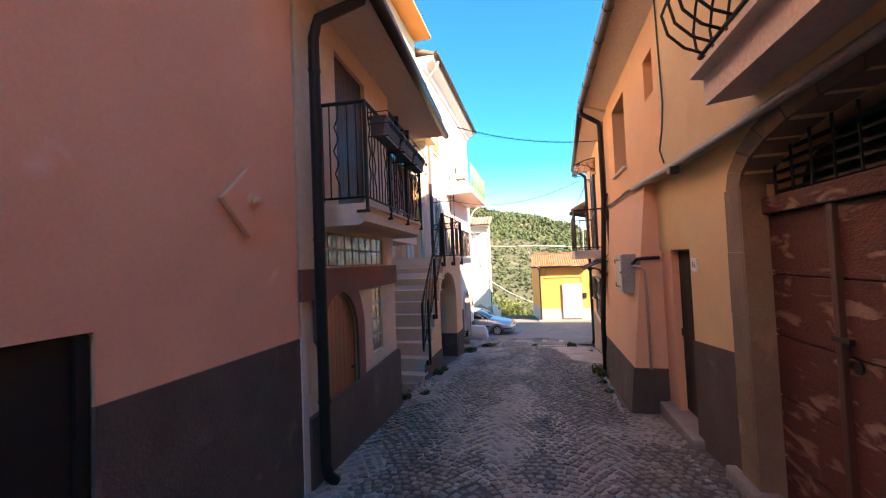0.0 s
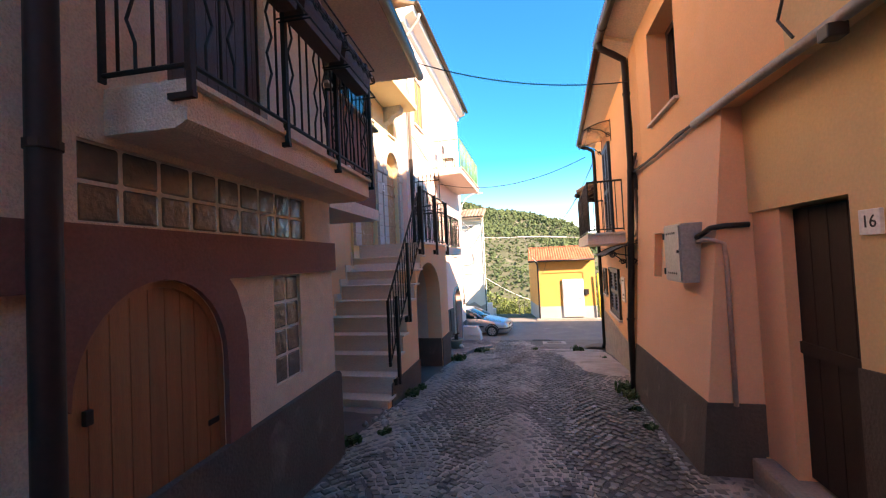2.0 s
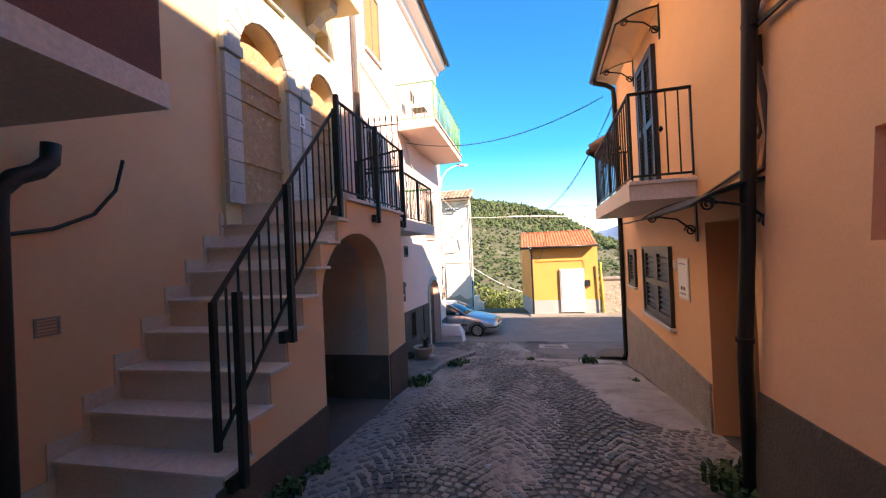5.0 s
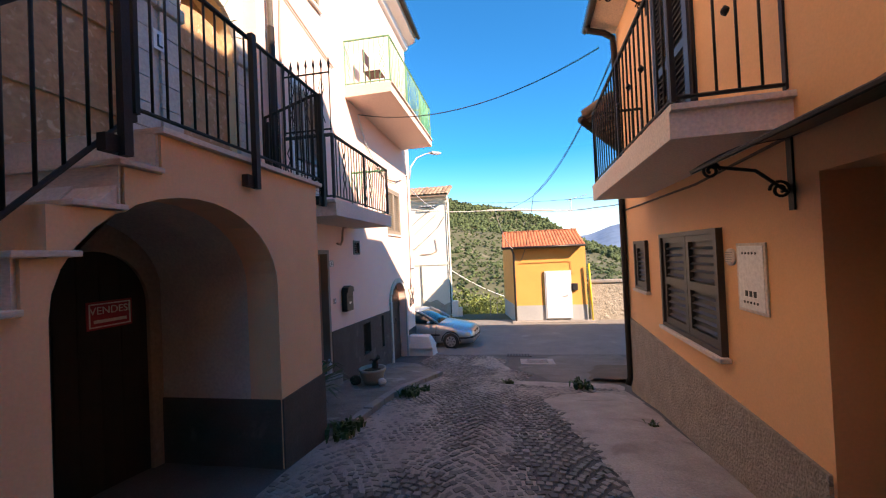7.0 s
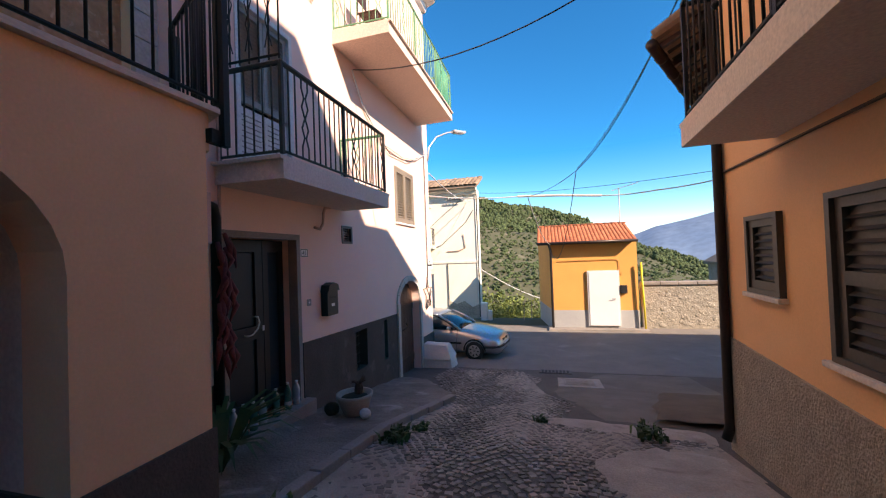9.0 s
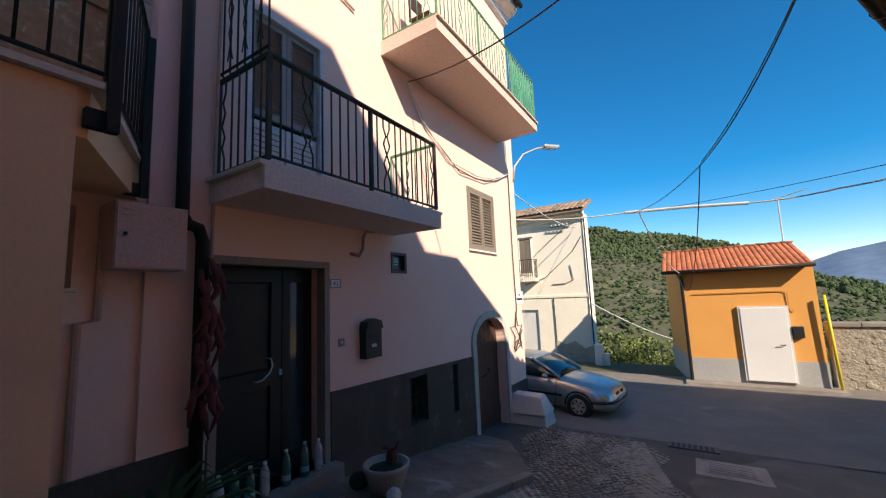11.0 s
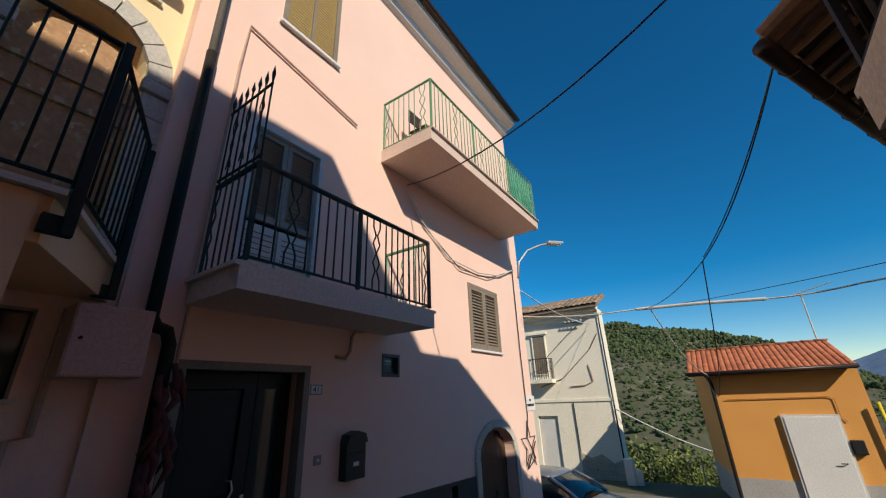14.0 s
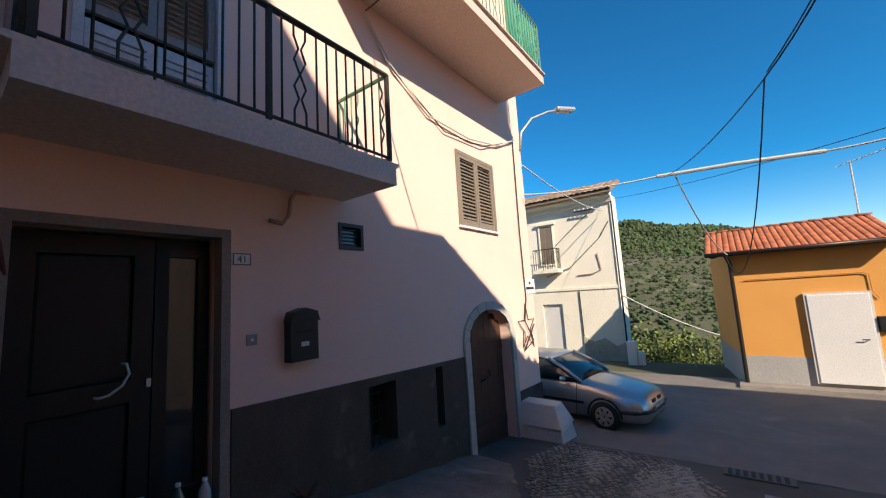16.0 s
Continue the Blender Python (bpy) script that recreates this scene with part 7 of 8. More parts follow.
def tapered(x0, x1, y0, y1, z0, z1, inset):
    bm = bmesh.new()
    lo = [bm.verts.new(p) for p in ((x0, y0, z0), (x1, y0, z0), (x1, y1, z0), (x0, y1, z0))]
    hi = [bm.verts.new(p) for p in ((x0, y0 + inset, z1), (x1 - inset, y0 + inset, z1 - 0.03), (x1 - inset, y1 - inset, z1 - 0.02), (x0, y1 - inset, z1))]
    bm.faces.new(lo), bm.faces.new(hi)
    for i in range(4):
        bm.faces.new((lo[i], lo[(i + 1) % 4], hi[(i + 1) % 4], hi[i]))
    bmesh.ops.bevel(bm, geom=bm.edges[:], offset=0.025, segments=2, affect="EDGES", profile=0.6)
    return bm


part("lower_step", tapered(-3.24, -2.42, 18.0, 18.72, -2.4, -1.94, 0.08), SLAB, mbk)
part("upper_step", tapered(-3.24, -2.47, 18.04, 18.67, -1.945, -1.58, 0.15), SLAB, mbk)
fw = bmesh.new()
prev = None
for k in range(66):
    y = 11.0 + k * 0.085
    xe = -2.02 + (0.34 * max(0, (y - 13)) / 2 if y < 15 else 0.34 - 0.62 * (y - 15)) + 0.05 * noise.fractal((0, y * 3.1, 1), 1.0, 2.0, 4)
    z = gz(y) + 0.075
    r = []
    for i in range(15):
        x = XP + (xe - XP) * i / 14
        r.append(fw.verts.new((x, y, z - 0.012 * i / 14 + 0.022 * noise.fractal((x * 3.0, y * 3.0, 5), 1.0, 2.0, 5))))
    r.append(fw.verts.new((xe + 0.03, y, z - 0.2)))
    if prev:
        for i in range(15):
            fw.faces.new((prev[i], r[i], r[i + 1], prev[i + 1]))
    prev = r
struct("footway", fw, FOOT, "cracked cement footway in front of the pink house", "pavement")
kb = mesh_of("kerb_stone", bx(-0.06, 0.06, -0.24, 0.24, -0.1, 0.035, 0.015), CONC)
kerb = struct("kerb", bx(-2.06, -2.0, 11.1, 11.3, gz(11.2) - 0.1, gz(11.2) + 0.05), CONC, "worn kerb stones along the footway", "kerb")
for k in range(8):
    y = 11.3 + 0.48 * k
    xe = -1.99 + 0.34 * max(0, (y - 13)) / 2
    shared("kerb_stone", kb, Matrix.LocRotScale((xe, y, gz(y) + 0.06), Euler((-0.15, 0, -0.15 if y > 13 else 0)), None), kerb)

pot = thing("flower_pot", (-2.58, 13.32, -1.36), "large round stone flower pot with a dried plant", "flower pot")
part("bowl", lathe([(0.11, 0), (0.15, 0.02), (0.20, 0.14), (0.215, 0.20), (0.235, 0.235), (0.24, 0.27), (0.205, 0.27), (0.19, 0.22)], 26, (-2.58, 13.32, -1.36)), TERRACOTTA, pot, smooth=True)
part("soil", lathe([(0.19, 0.215), (0.1, 0.25), (0.0001, 0.26)], 18, (-2.58, 13.32, -1.36)), SOIL, pot)
random.seed(21)
stub = tube([(-2.55, 13.36, -1.14), (-2.54, 13.37, -1.02), (-2.54, 13.36, -0.95)], [0.055, 0.06, 0.03], 8)
for k in range(14):
    a = random.uniform(0, 6.28)
    stub = tube([(-2.54, 13.36, -1.0), (-2.54 + 0.05 * math.cos(a), 13.36 + 0.05 * math.sin(a), -0.95), (-2.54 + 0.10 * math.cos(a), 13.36 + 0.1 * math.sin(a), -0.93 + random.uniform(-0.04, 0.06))], [0.015, 0.012, 0.003], 5, stub)
part("dried_plant", stub, DRY, pot)
for nm, x, y, r, m_ in (("dark_stone", -2.85, 13.2, 0.10, SOIL), ("white_stone", -2.36, 13.16, 0.075, SLAB)):
    st = bmesh.new()
    bmesh.ops.create_icosphere(st, subdivisions=2, radius=r)
    for v in st.verts:
        v.co *= 1 + 0.18 * noise.noise(v.co * 9)
        v.co.z *= 0.85
    tagged(part(nm, st, m_, smooth=True, mtx=Matrix.Translation((x, y, gz(y) + 0.085 + r * 0.7))), "rounded stone lying beside the flower pot", "stone")

# drain grate and manhole cover
dg = thing("drain_grate", (0.0, 18.1, gz(18.1)), "cast-iron slotted drain grate in the road edge", "drain grate")
part("frame", bx(-0.36, 0.36, 17.98, 18.22, gz(18.1) - 0.02, gz(18.1) + 0.034, 0.004), STEELGREY, dg)
for k in range(8):
    part("slot", bx(-0.31 + k * 0.08, -0.265 + k * 0.08, 18.01, 18.19, gz(18.1) + 0.0345, gz(18.1) + 0.038), BLACK, dg)
mh = thing("manhole_cover", (0.45, 17.0, gz(17.0)), "square cement-filled manhole cover with pale surround", "manhole cover")
tl_ = Matrix.Translation((0.45, 17.0, gz(17.0) + 0.024)) @ Matrix.Rotation(math.atan2(gz(17.3) - gz(16.7), 0.6), 4, "X")
part("surround", bx(-0.42, 0.42, -0.42, 0.42, -0.03, 0.012, 0.01), CEMENT, mh, mtx=tl_)
part("cover", bx(-0.30, 0.30, -0.26, 0.30, 0.0, 0.02, 0.006), CEMENT, mh, mtx=tl_)
for k in range(6):
    part("tread_bar", bx(-0.26, 0.26, -0.22 + k * 0.09, -0.19 + k * 0.09, 0.02, 0.026), CEMENT, mh, mtx=tl_)


def patch(name, pts, lift, label, material=CEMENT):
    """A thin uneven sheet that follows the street's fall."""
    bm = bmesh.new()
    vs = [bm.verts.new((x, y, 0)) for x, y in pts]
    bm.faces.new(vs)
    for _ in range(3):
        bmesh.ops.subdivide_edges(bm, edges=[e for e in bm.edges if e.calc_length() > 0.25], cuts=1, use_grid_fill=True)
        bmesh.ops.triangulate(bm, faces=bm.faces)
    for v in bm.verts:
        if v.is_boundary:
            v.co.x += 0.14 * noise.noise((v.co.x * 4, v.co.y * 4, 2))
            v.co.y += 0.14 * noise.noise((v.co.x * 4, v.co.y * 4, 7))
        v.co.z = gz(v.co.y) + lift - (0.02 if v.is_boundary else 0) + 0.008 * noise.noise((v.co.x * 2, v.co.y * 2, 0))
    return struct(name, bm, material, label, "ground patch", smooth=True)


patch("patch_apron", [(0.75, 9.6), (1.5, 9.0), (1.52, 13.0), (0.9, 13.2), (0.25, 12.6), (0.45, 11.2)], 0.028, "pale cracked cement apron by the house wall")
patch("patch_strip", [(-0.2, 13.9), (0.5, 13.6), (1.6, 13.5), (1.6, 14.0), (0.6, 14.15), (-0.1, 14.2)], 0.026, "pale cement strip across the lane")
patch("patch_dark", [(0.5, 14.3), (1.6, 14.1), (2.8, 15.4), (2.8, 18.2), (0.9, 18.2), (-0.1, 16.3)], 0.022, "dark asphalt patch at the lane mouth", DARKPATCH)
patch("patch_earth", [(1.15, 14.2), (1.75, 16.3), (2.7, 16.3), (2.7, 14.2)], 0.09, "bare brown earth bed at the house corner", EARTH)

# ---- cables over the lane ----
def sag(a, b, drop, n=14):
    a, b = Vector(a), Vector(b)
    return [a.lerp(b, k / n) - Vector((0, 0, drop * 4 * (k / n) * (1 - k / n))) for k in range(n + 1)]
c1 = thing("overhead_cable", (0, 14, 3), "black overhead cable spanning the lane", "cable")
part("strand", tube(sag((XP + 0.05, 14.75, 3.93), (1.42, 13.3, 4.0), 0.42), 0.010, 5), CABLE, c1)
c2 = thing("overhead_cable", (0, 7, 4), "black overhead cable between the eaves", "cable")
part("strand", tube(sag((-1.86, 7.57, 4.42), (1.32, 7.9, 3.75), 0.18), 0.009, 5), CABLE, c2)
c3 = thing("service_line", (0.5, 19.0, 2.05), "pale sleeved service line across the road mouth", "cable")
part("sleeve", tube([(-0.76, 19.0, 2.15), (0.3, 19.0, 2.10), (1.29, 19.0, 2.02)], 0.03, 8), WHITECABLE, c3)
part("strand", tube(sag((XP + 0.05, 19.0, 2.35), (-0.76, 19.0, 2.15), 0.06), 0.014, 5), WHITECABLE, c3)
part("strand", tube(sag((1.29, 19.0, 2.02), (2.4, 18.6, 2.0), 0.03) + sag((2.4, 18.6, 2.0), (4.1, 18.0, 2.2), 0.05), 0.014, 5), WHITECABLE, c3)
c4 = thing("hanging_wires", (0.4, 16, 2), "twisted black wires dropping from the eave to the service line", "cable")
part("strand", tube(sag((1.64, 13.42, 3.9), (0.48, 16.05, 2.1), 0.30) + sag((0.48, 16.05, 2.1), (0.0, 23.6, 0.95), 1.0)[1:], 0.0075, 5), CABLE, c4)
part("strand", tube(sag((1.66, 13.40, 3.9), (0.50, 16.02, 2.14), 0.25), 0.006, 5), CABLE, c4)
part("strand", tube(sag((0.48, 16.05, 2.1), (-0.6, 18.95, 2.12), 0.10), 0.006, 5), CABLE, c4)
part("strand", tube(sag((-0.5, 19.0, 2.1), (0.05, 23.7, 0.95), 0.25), 0.013, 5), WHITECABLE, c4)
c5 = thing("overhead_cable", (-2, 24, 1), "pale cable running down to the far side", "cable")
part("strand", tube(sag((XP + 0.05, 19.1, 3.0), (-3.6, 27.3, 3.3), 0.2), 0.016, 5), WHITECABLE, c5)
part("strand", tube(sag((-3.3, 27.4, 0.0), (0.5, 40, -3.2), 0.3), 0.03, 5), WHITECABLE, c5)
part("strand", tube(sag((-3.4, 27.3, 3.7), (4.1, 18.0, 2.3), 0.2), 0.007, 5), CABLE, c5)

# ---- weeds ----
def tuft(x, y, z, n, h, seed, name="weed_tuft", label="scraggy green weeds at the foot of the wall", w=0.012):
    random.seed(seed)
    bm = bmesh.new()
    for k in range(n):
        a, lean = random.uniform(0, 6.28), random.uniform(0.2, 1.0)
        bx0, by0 = x + random.gauss(0, h * 0.35), y + random.gauss(0, h * 0.45)
        hh = h * random.uniform(0.5, 1.1)
        d = Vector((math.cos(a), math.sin(a), 0))
        sd = Vector((-d.y, d.x, 0)) * w * random.uniform(0.7, 1.4)
        p = [Vector((bx0, by0, z)), Vector((bx0, by0, z + hh * 0.6)) + d * hh * 0.25 * lean, Vector((bx0, by0, z + hh * 0.75)) + d * hh * 0.8 * lean]
        q = [bm.verts.new(p[0] - sd), bm.verts.new(p[0] + sd), bm.verts.new(p[1] + sd * 1.6), bm.verts.new(p[1] - sd * 1.6), bm.verts.new(p[2])]
        bm.faces.new(q[:4]), bm.faces.new((q[3], q[2], q[4]))
    return tagged(part(name, bm, LEAF), label, "plant", "weeds along the lane")


for i, (x, y, n, h) in enumerate(((1.10, 8.15, 90, 0.20), (1.06, 7.8, 50, 0.14), (1.0, 7.2, 30, 0.10), (-2.06, 7.5, 60, 0.15), (-2.02, 7.9, 40, 0.12), (-2.08, 5.6, 30, 0.13), (-1.98, 10.75, 70, 0.20), (-1.95, 11.0, 40, 0.14),
                                  (-1.75, 12.7, 90, 0.18), (-1.6, 13.1, 50, 0.12), (0.95, 13.55, 70, 0.20), (-0.25, 13.9, 30, 0.10), (-1.85, 5.9, 25, 0.09), (0.98, 6.5, 24, 0.09), (1.30, 11.4, 20, 0.08))):
    tuft(x, y, gz(y), n, h, 40 + i)
ag = thing("spiky_plant", (-2.75, 11.35, gz(11.3)), "dark spiky-leaved plant growing against the wall", "plant")
random.seed(8)
for k in range(26):
    a, l_ = random.uniform(0, 6.28), random.uniform(0.4, 0.8)
    d = Vector((math.cos(a), math.sin(a), 0))
    o = Vector((-2.75, 11.35, gz(11.3) + 0.05))
    sd = Vector((-d.y, d.x, 0)) * 0.022
    bm = bmesh.new()
    pts = [o, o + d * l_ * 0.35 + Vector((0, 0, l_ * 0.55)), o + d * l_ * 0.75 + Vector((0, 0, l_ * 0.62)), o + d * l_ + Vector((0, 0, l_ * 0.45))]
    L = [bm.verts.new(p - sd * s) for p, s in zip(pts, (1, 1.2, 0.8, 0.05))]
    R = [bm.verts.new(p + sd * s) for p, s in zip(pts, (1, 1.2, 0.8, 0.05))]
    for j in range(3):
        bm.faces.new((L[j], R[j], R[j + 1], L[j + 1]))
    part("leaf", bm, LEAF, ag)
# loose stones at the stair foot
random.seed(14)
for k in range(16):
    s = bmesh.new()
    bmesh.ops.create_icosphere(s, subdivisions=1, radius=random.uniform(0.025, 0.05))
    for v in s.verts:
        v.co *= random.uniform(0.8, 1.15)
    y = 5.9 + random.uniform(0, 0.9)
    tagged(part("loose_stone", s, WHITECOB, mtx=Matrix.Translation((-2.08 + random.uniform(-0.12, 0.2), y, gz(y) + 0.02))), "small broken stone lying at the lane edge", "stone", "loose stones")

# ---- trees and scrub on the hillside ----
def clumps(name, spots, material, label, blobs, seed, kind="stuff"):
    """Many crowns in one mesh, each of a few jagged lumps."""
    rng = np.random.default_rng(seed)
    ico = bmesh.new()
    bmesh.ops.create_icosphere(ico, subdivisions=1, radius=1.0)
    base = np.array([v.co[:] for v in ico.verts])
    faces = np.array([[v.index for v in f.verts] for f in ico.faces])
    ico.free()
    V, F, off = [], [], 0
    for x, y, z, s, tall in spots:
        for b in range(blobs):
            r = s * rng.uniform(0.35, 0.6)
            c = np.array([x, y, z]) + np.array([rng.normal(0, s * 0.32), rng.normal(0, s * 0.32), s * tall * rng.uniform(0.25, 0.95)])
            v = base * r * rng.uniform(0.65, 1.25, (len(base), 1)) * np.array([1, 1, tall * 0.8])
            V.append(v + c)
            F.append(faces + off)
            off += len(base)
    me = bpy.data.meshes.new(name)
    me.from_pydata(np.vstack(V).tolist(), [], np.vstack(F).tolist())
    me.materials.append(material)
    return tagged(new(name, me), label, "trees", kind=kind)


rng = np.random.default_rng(4)
spots = []
while len(spots) < 13000:
    az, r = rng.uniform(-24, 34), rng.uniform(75, 450)
    x, y = r * math.sin(radians(az)), 10 + r * math.cos(radians(az))
    dens = 0.5 + 0.5 * noise.noise((x * 0.02, y * 0.02, 9.0)) + (0.5 if r > 340 else 0) + (0.4 if r < 170 else 0)
    if rng.uniform() > dens:
        continue
    s = rng.uniform(0.8, 2.1) * (1.5 if r > 330 else 1.0)
    spots.append((x, y, terrain(x, y) - 0.3, s, 1.5 if r > 330 else 0.95))
clumps("hill_woods", spots, TREE, "dark green pines and scrub covering the hillside", 3, 2)
near = []
while len(near) < 420:
    az, r = rng.uniform(-17, 26), rng.uniform(20, 75)
    x, y = r * math.sin(radians(az)), 10 + r * math.cos(radians(az))
    if y < 28.5 or (-1.2 < x < 3.6 and y < 29):
        continue
    near.append((x, y, terrain(x, y) - 0.2, rng.uniform(0.7, 1.7), 1.0))
def leafy(name, spots, material, label, seed):
    """Crowns of many small leaf clumps round short stems."""
    rg_ = np.random.default_rng(seed)
    V, F = [], []
    for x, y, z, s, tall in spots:
        n = 420 if y < 45 else 200
        ls = 0.065 * s if y < 45 else 0.10 * s
        for _ in range(n):
            d = rg_.normal(0, 1, 3)
            d /= np.linalg.norm(d)
            lobe = 1 + 0.35 * math.sin(d[0] * 5 + x * 3) * math.cos(d[1] * 4 + y)
            c = np.array([x, y, z + s * 0.7]) + d * s * 0.75 * lobe * rg_.uniform(0.55, 1.0)
            a, b = rg_.normal(0, 1, 3), rg_.normal(0, 1, 3)
            a *= ls / np.linalg.norm(a)
            b *= ls / np.linalg.norm(b)
            k = len(V)
            V += [c - a, c + b, c + a, c - b * 0.6]
            F.append((k, k + 1, k + 2, k + 3))
    me = bpy.data.meshes.new(name)
    me.from_pydata([tuple(v) for v in V], [], F)
    me.materials.append(material)
    return tagged(new(name, me), label, "bushes", kind="stuff")
leafy("valley_bushes", near, BUSH, "bright green bushes and small trees falling into the valley", 6)
for k, (x, y) in enumerate(((-1.2, 26.4), (-0.9, 27.2))):
    fp = thing("fence_post", (x, y, -3), "thin grey wooden fence post at the road edge", "fence post")
    part("post", tube([(x, y, -3.4), (x + 0.05, y, -1.55)], 0.022, 6), CONC, fp)

# ---- cobbles of the lane ----
random.seed(77)
rng = np.random.default_rng(77)
variants = []
for k in range(8):
    cbm = bmesh.new()
    w, l_, h = 0.028 + 0.005 * (k % 3), 0.029 + 0.005 * (k % 2), 0.03
    lo = [cbm.verts.new((sx * w * random.uniform(0.74, 1.10), sy * l_ * random.uniform(0.74, 1.10), -h)) for sx, sy in ((-1, -1), (1, -1), (1, 1), (-1, 1))]
    md = [cbm.verts.new((v.co.x, v.co.y, -0.006)) for v in lo]
    hi = [cbm.verts.new((v.co.x * 0.86, v.co.y * 0.86, random.uniform(-0.001, 0.003))) for v in lo]
    for a, b in ((lo, md), (md, hi)):
        for i in range(4):
            cbm.faces.new((a[i], a[(i + 1) % 4], b[(i + 1) % 4], b[i]))
    cbm.faces.new(hi)
    variants.append(cbm)
var_me = []
var_geo = []
for cbm in variants:
    cbm.verts.ensure_lookup_table()
    cbm.verts.index_update()
    var_geo.append((np.array([v.co[:] for v in cbm.verts]), [[v.index for v in f.verts] for f in cbm.faces]))
    var_me.append(mesh_of("cobble", cbm, COBBLE1, True))
white_me = []
for m_ in var_me[:2]:
    c = m_.copy()
    c.materials[0] = WHITECOB
    white_me.append(c)


def lane_edges(y):
    left = np.interp(y, (-2, 2.7, 5.2, 5.3, 6.8, 10.7, 10.8, 12.9, 15, 17, 18.4), (-1.86, -1.86, -2.0, -2.15, -2.12, -2.12, -2.0, -1.98, -1.7, -2.7, -2.5))
    right = np.interp(y, (-2, 5.4, 5.45, 7.9, 8.1, 18.4), (1.5, 1.5, 1.08, 1.16, 1.47, 1.7))
    return float(left), float(right)


def dust(x, y):
    """Height of the dust film over the lane's bed."""
    c = noise.fractal((x * 0.9, y * 0.5, 3.0), 1.0, 2.0, 4) + 0.34 * math.exp(-((x + 0.45) / 0.32) ** 2) - 0.30 * math.exp(-((x - 0.55) / 0.5) ** 2) + 0.25 * math.exp(-((x + 1.9) / 0.25) ** 2)
    h = 0.001 + 0.030 * c + 0.003 * noise.noise((x * 7, y * 7, 1.0))
    return max(-0.02, min(0.03, h if h < 0.0085 else 0.0085 + 0.3 * (h - 0.0085)))


DX, DY = 120, 420
film_v = [(-2.2 + 3.8 * i / DX, 0.4 + 17.6 * j / DY) for i in range(DX + 1) for j in range(DY + 1)]
film_z = [dust(x, y) for x, y in film_v]
film_f = []
for i in range(DX):
    for j in range(DY):
        q = (i * (DY + 1) + j, (i + 1) * (DY + 1) + j, (i + 1) * (DY + 1) + j + 1, i * (DY + 1) + j + 1)
        x, y = film_v[q[0]]
        le, ri = lane_edges(y)
        if le < x < ri - 0.03 and max(film_z[p] for p in q) > -0.006 and not (y > 13.8 and x > 0.2 - 0.25 * (y - 14.2)):
            film_f.append(q)
me = bpy.data.meshes.new("street_dust")
me.from_pydata([(x, y, gz(y) + z) for (x, y), z in zip(film_v, film_z)], [], film_f)
me.materials.append(DUST)
me.shade_smooth()
tagged(new("street_dust", me), "pale dust and cement filling the cobble joints", "dust", kind="stuff")

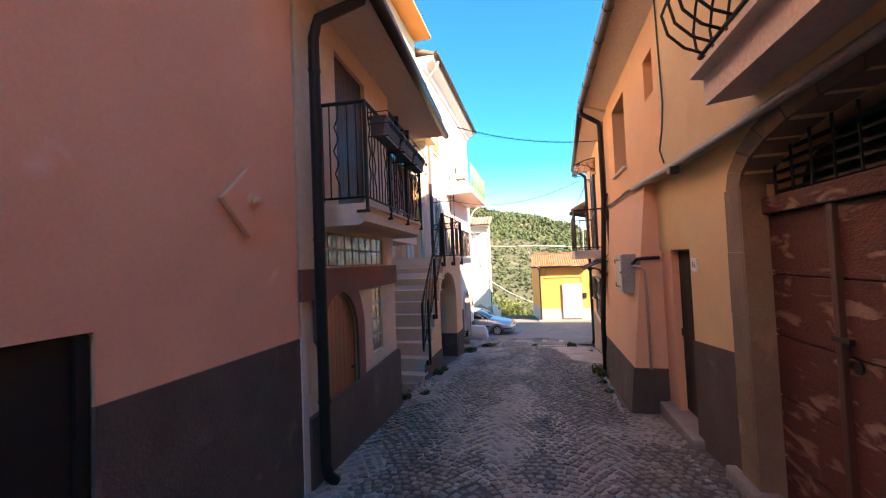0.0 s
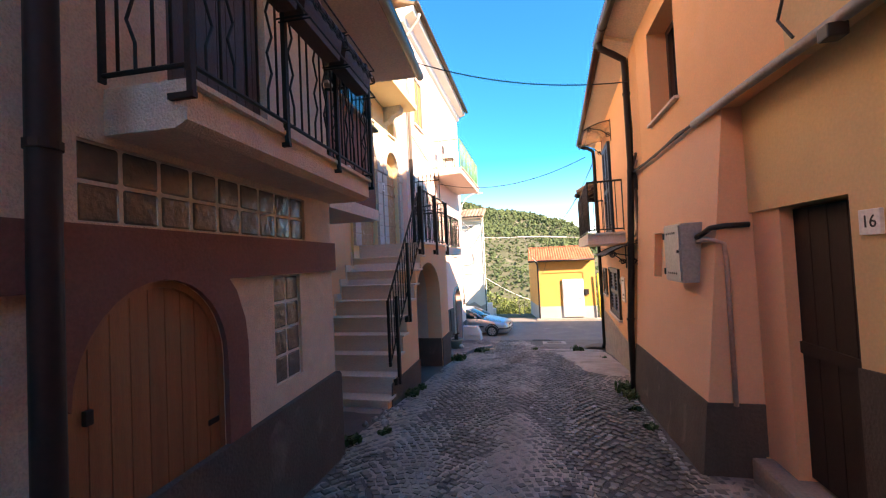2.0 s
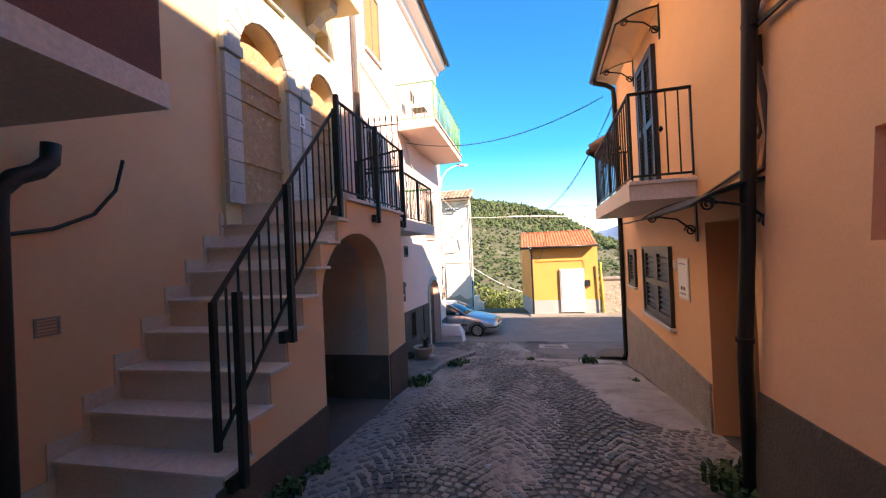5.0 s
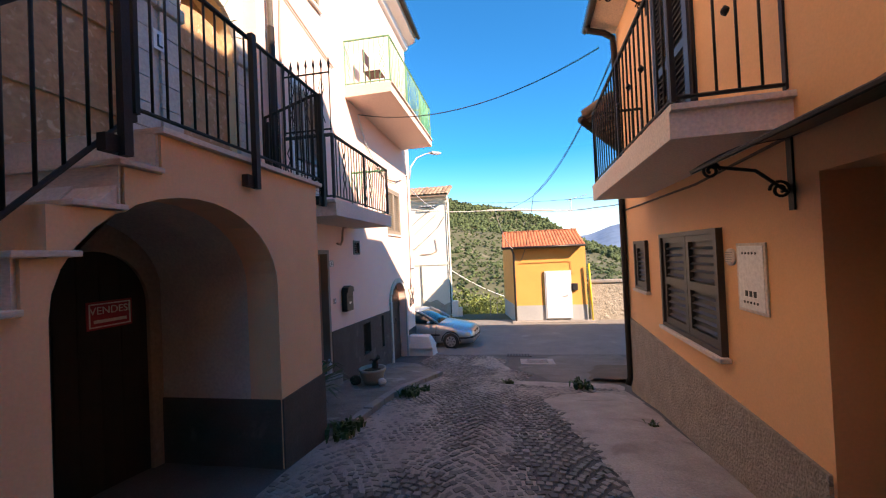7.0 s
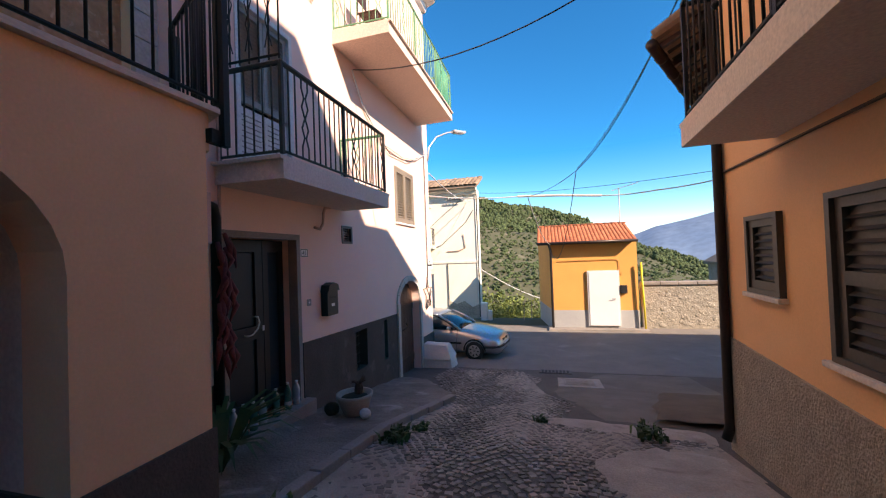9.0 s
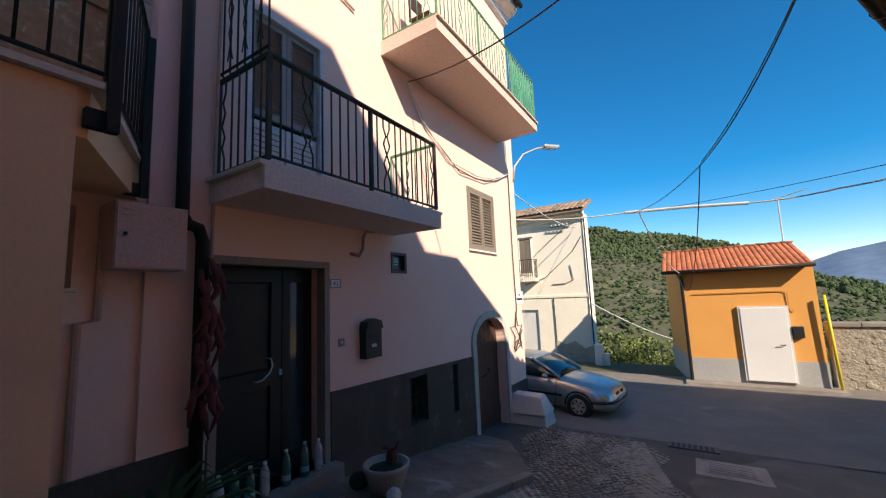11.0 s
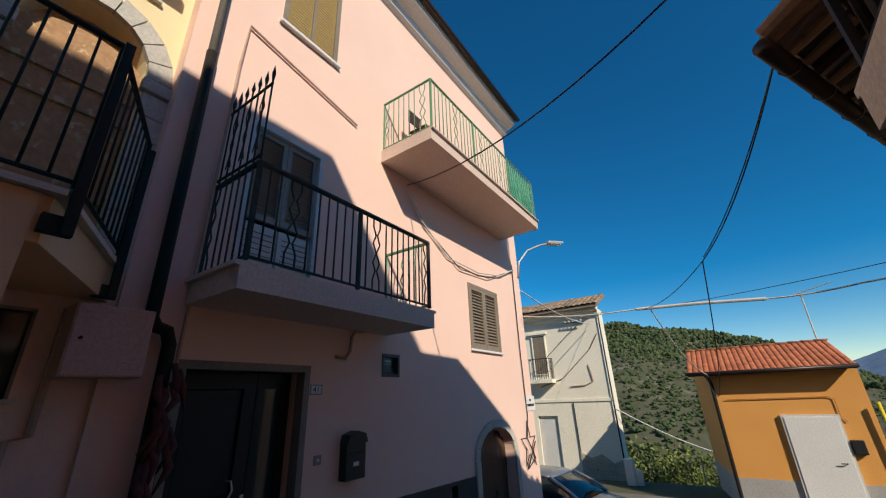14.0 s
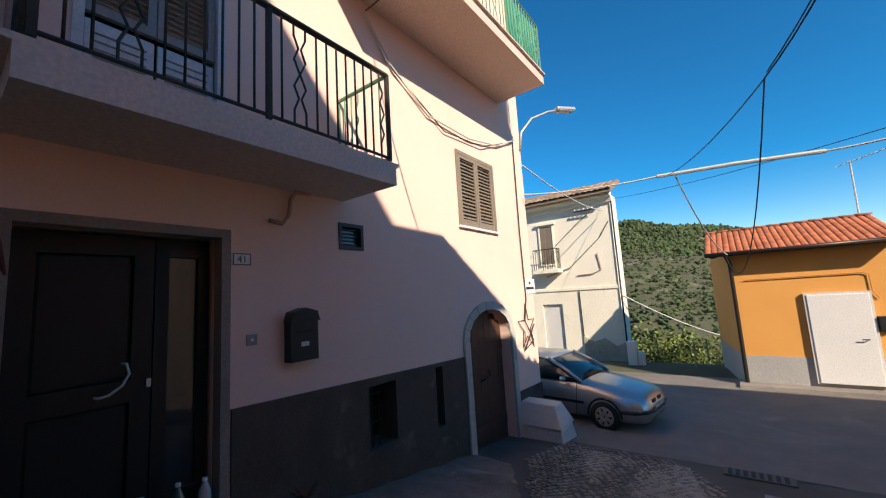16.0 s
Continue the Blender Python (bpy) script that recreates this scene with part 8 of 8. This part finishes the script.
V, F, off, singles = [], [], 0, 0
W, STEP, ROW = 1.12, 0.078, 0.080
for r in range(-14, 240):
    x = -2.8
    for c in range(int(5.0 / STEP)):
        x = -2.8 + c * STEP + (r % 2) * STEP / 2
        s = ((x + 2.8) / W) % 1.0 - 0.5
        s *= W
        arc = math.sqrt(max(0.01, 0.78 ** 2 - s * s)) - 0.78
        y = 1.0 + r * ROW + arc
        y += rng.normal(0, 0.008)
        xx = x + rng.normal(0, 0.008)
        if y < 0.6 or y > 18.2:
            continue
        le, ri = lane_edges(y)
        if not le + 0.05 < xx < ri - 0.05:
            continue
        if 9.3 < y < 13.2 and xx > 0.74 + 0.28 * noise.noise((y * 1.3, 0.5, 4.0)) + 0.06 * noise.noise((y * 6, xx * 6, 4.0)):
            continue
        if y > 14.0 and xx > 0.25 + 0.2 * math.sin(y * 3) - 0.25 * (y - 14.2):
            continue
        lift = 0.011 + rng.normal(0, 0.0016)
        if dust(xx, y) > 0.018:
            continue
        ang = math.asin(max(-1, min(1, s / 0.78))) * -1 + rng.normal(0, 0.22)
        k = int(rng.integers(0, 8))
        sc = rng.uniform(0.94, 1.06)
        z = gz(y) + lift
        fall = math.atan2(gz(y + 0.1) - gz(y - 0.1), 0.2)
        if 2.3 < y < 3.2 and -1.4 < xx < 1.45 and singles < 300:
            shared("cobble", var_me[k], Matrix.LocRotScale((xx, y, z), Euler((fall + rng.normal(0, 0.03), rng.normal(0, 0.03), ang)), (sc, sc, 1)), lane)
            singles += 1
            continue
        v, fs = var_geo[k]
        ca, sa = math.cos(ang), math.sin(ang)
        p = np.column_stack((v[:, 0] * ca - v[:, 1] * sa, v[:, 0] * sa + v[:, 1] * ca, v[:, 2])) * np.array([sc, sc, 1])
        p[:, 2] += p[:, 1] * math.tan(fall) + rng.normal(0, 0.03) * p[:, 0] + rng.normal(0, 0.03) * p[:, 1]
        V.append(p + np.array([xx, y, z]))
        F += [[i + off for i in f] for f in fs]
        off += len(v)
me = bpy.data.meshes.new("cobbles")
me.from_pydata(np.vstack(V).tolist(), [], F)
me.materials.append(COBBLE)
cob = tagged(new("cobbles", me), "worn basalt cobbles laid in arcs", "cobbles", kind="stuff")
# pale stones along the edge and scattered
for k in range(26):
    y = 5.55 + 0.098 * k
    shared("pale_cobble", white_me[k % 2], Matrix.LocRotScale((0.98 + 0.006 * k + 0.01 * math.sin(k * 5), y, gz(y) + 0.010), Euler((-0.1, 0, 0.1 * math.sin(k))), None), lane)
for k in range(26):
    y = 2.0 + 0.1 * k
    shared("pale_cobble", white_me[k % 2], Matrix.LocRotScale((1.27 + 0.01 * math.sin(k * 7), y, gz(y) + 0.009), Euler((-0.1, 0, 0.12 * math.sin(k * 2))), None), lane)
for k in range(34):
    y, x = random.uniform(2.2, 8.5), random.uniform(-1.7, 1.0)
    shared("pale_cobble", white_me[k % 2], Matrix.LocRotScale((x, y, gz(y) + 0.012), Euler((-0.1, 0, random.uniform(-0.5, 0.5))), None), lane)
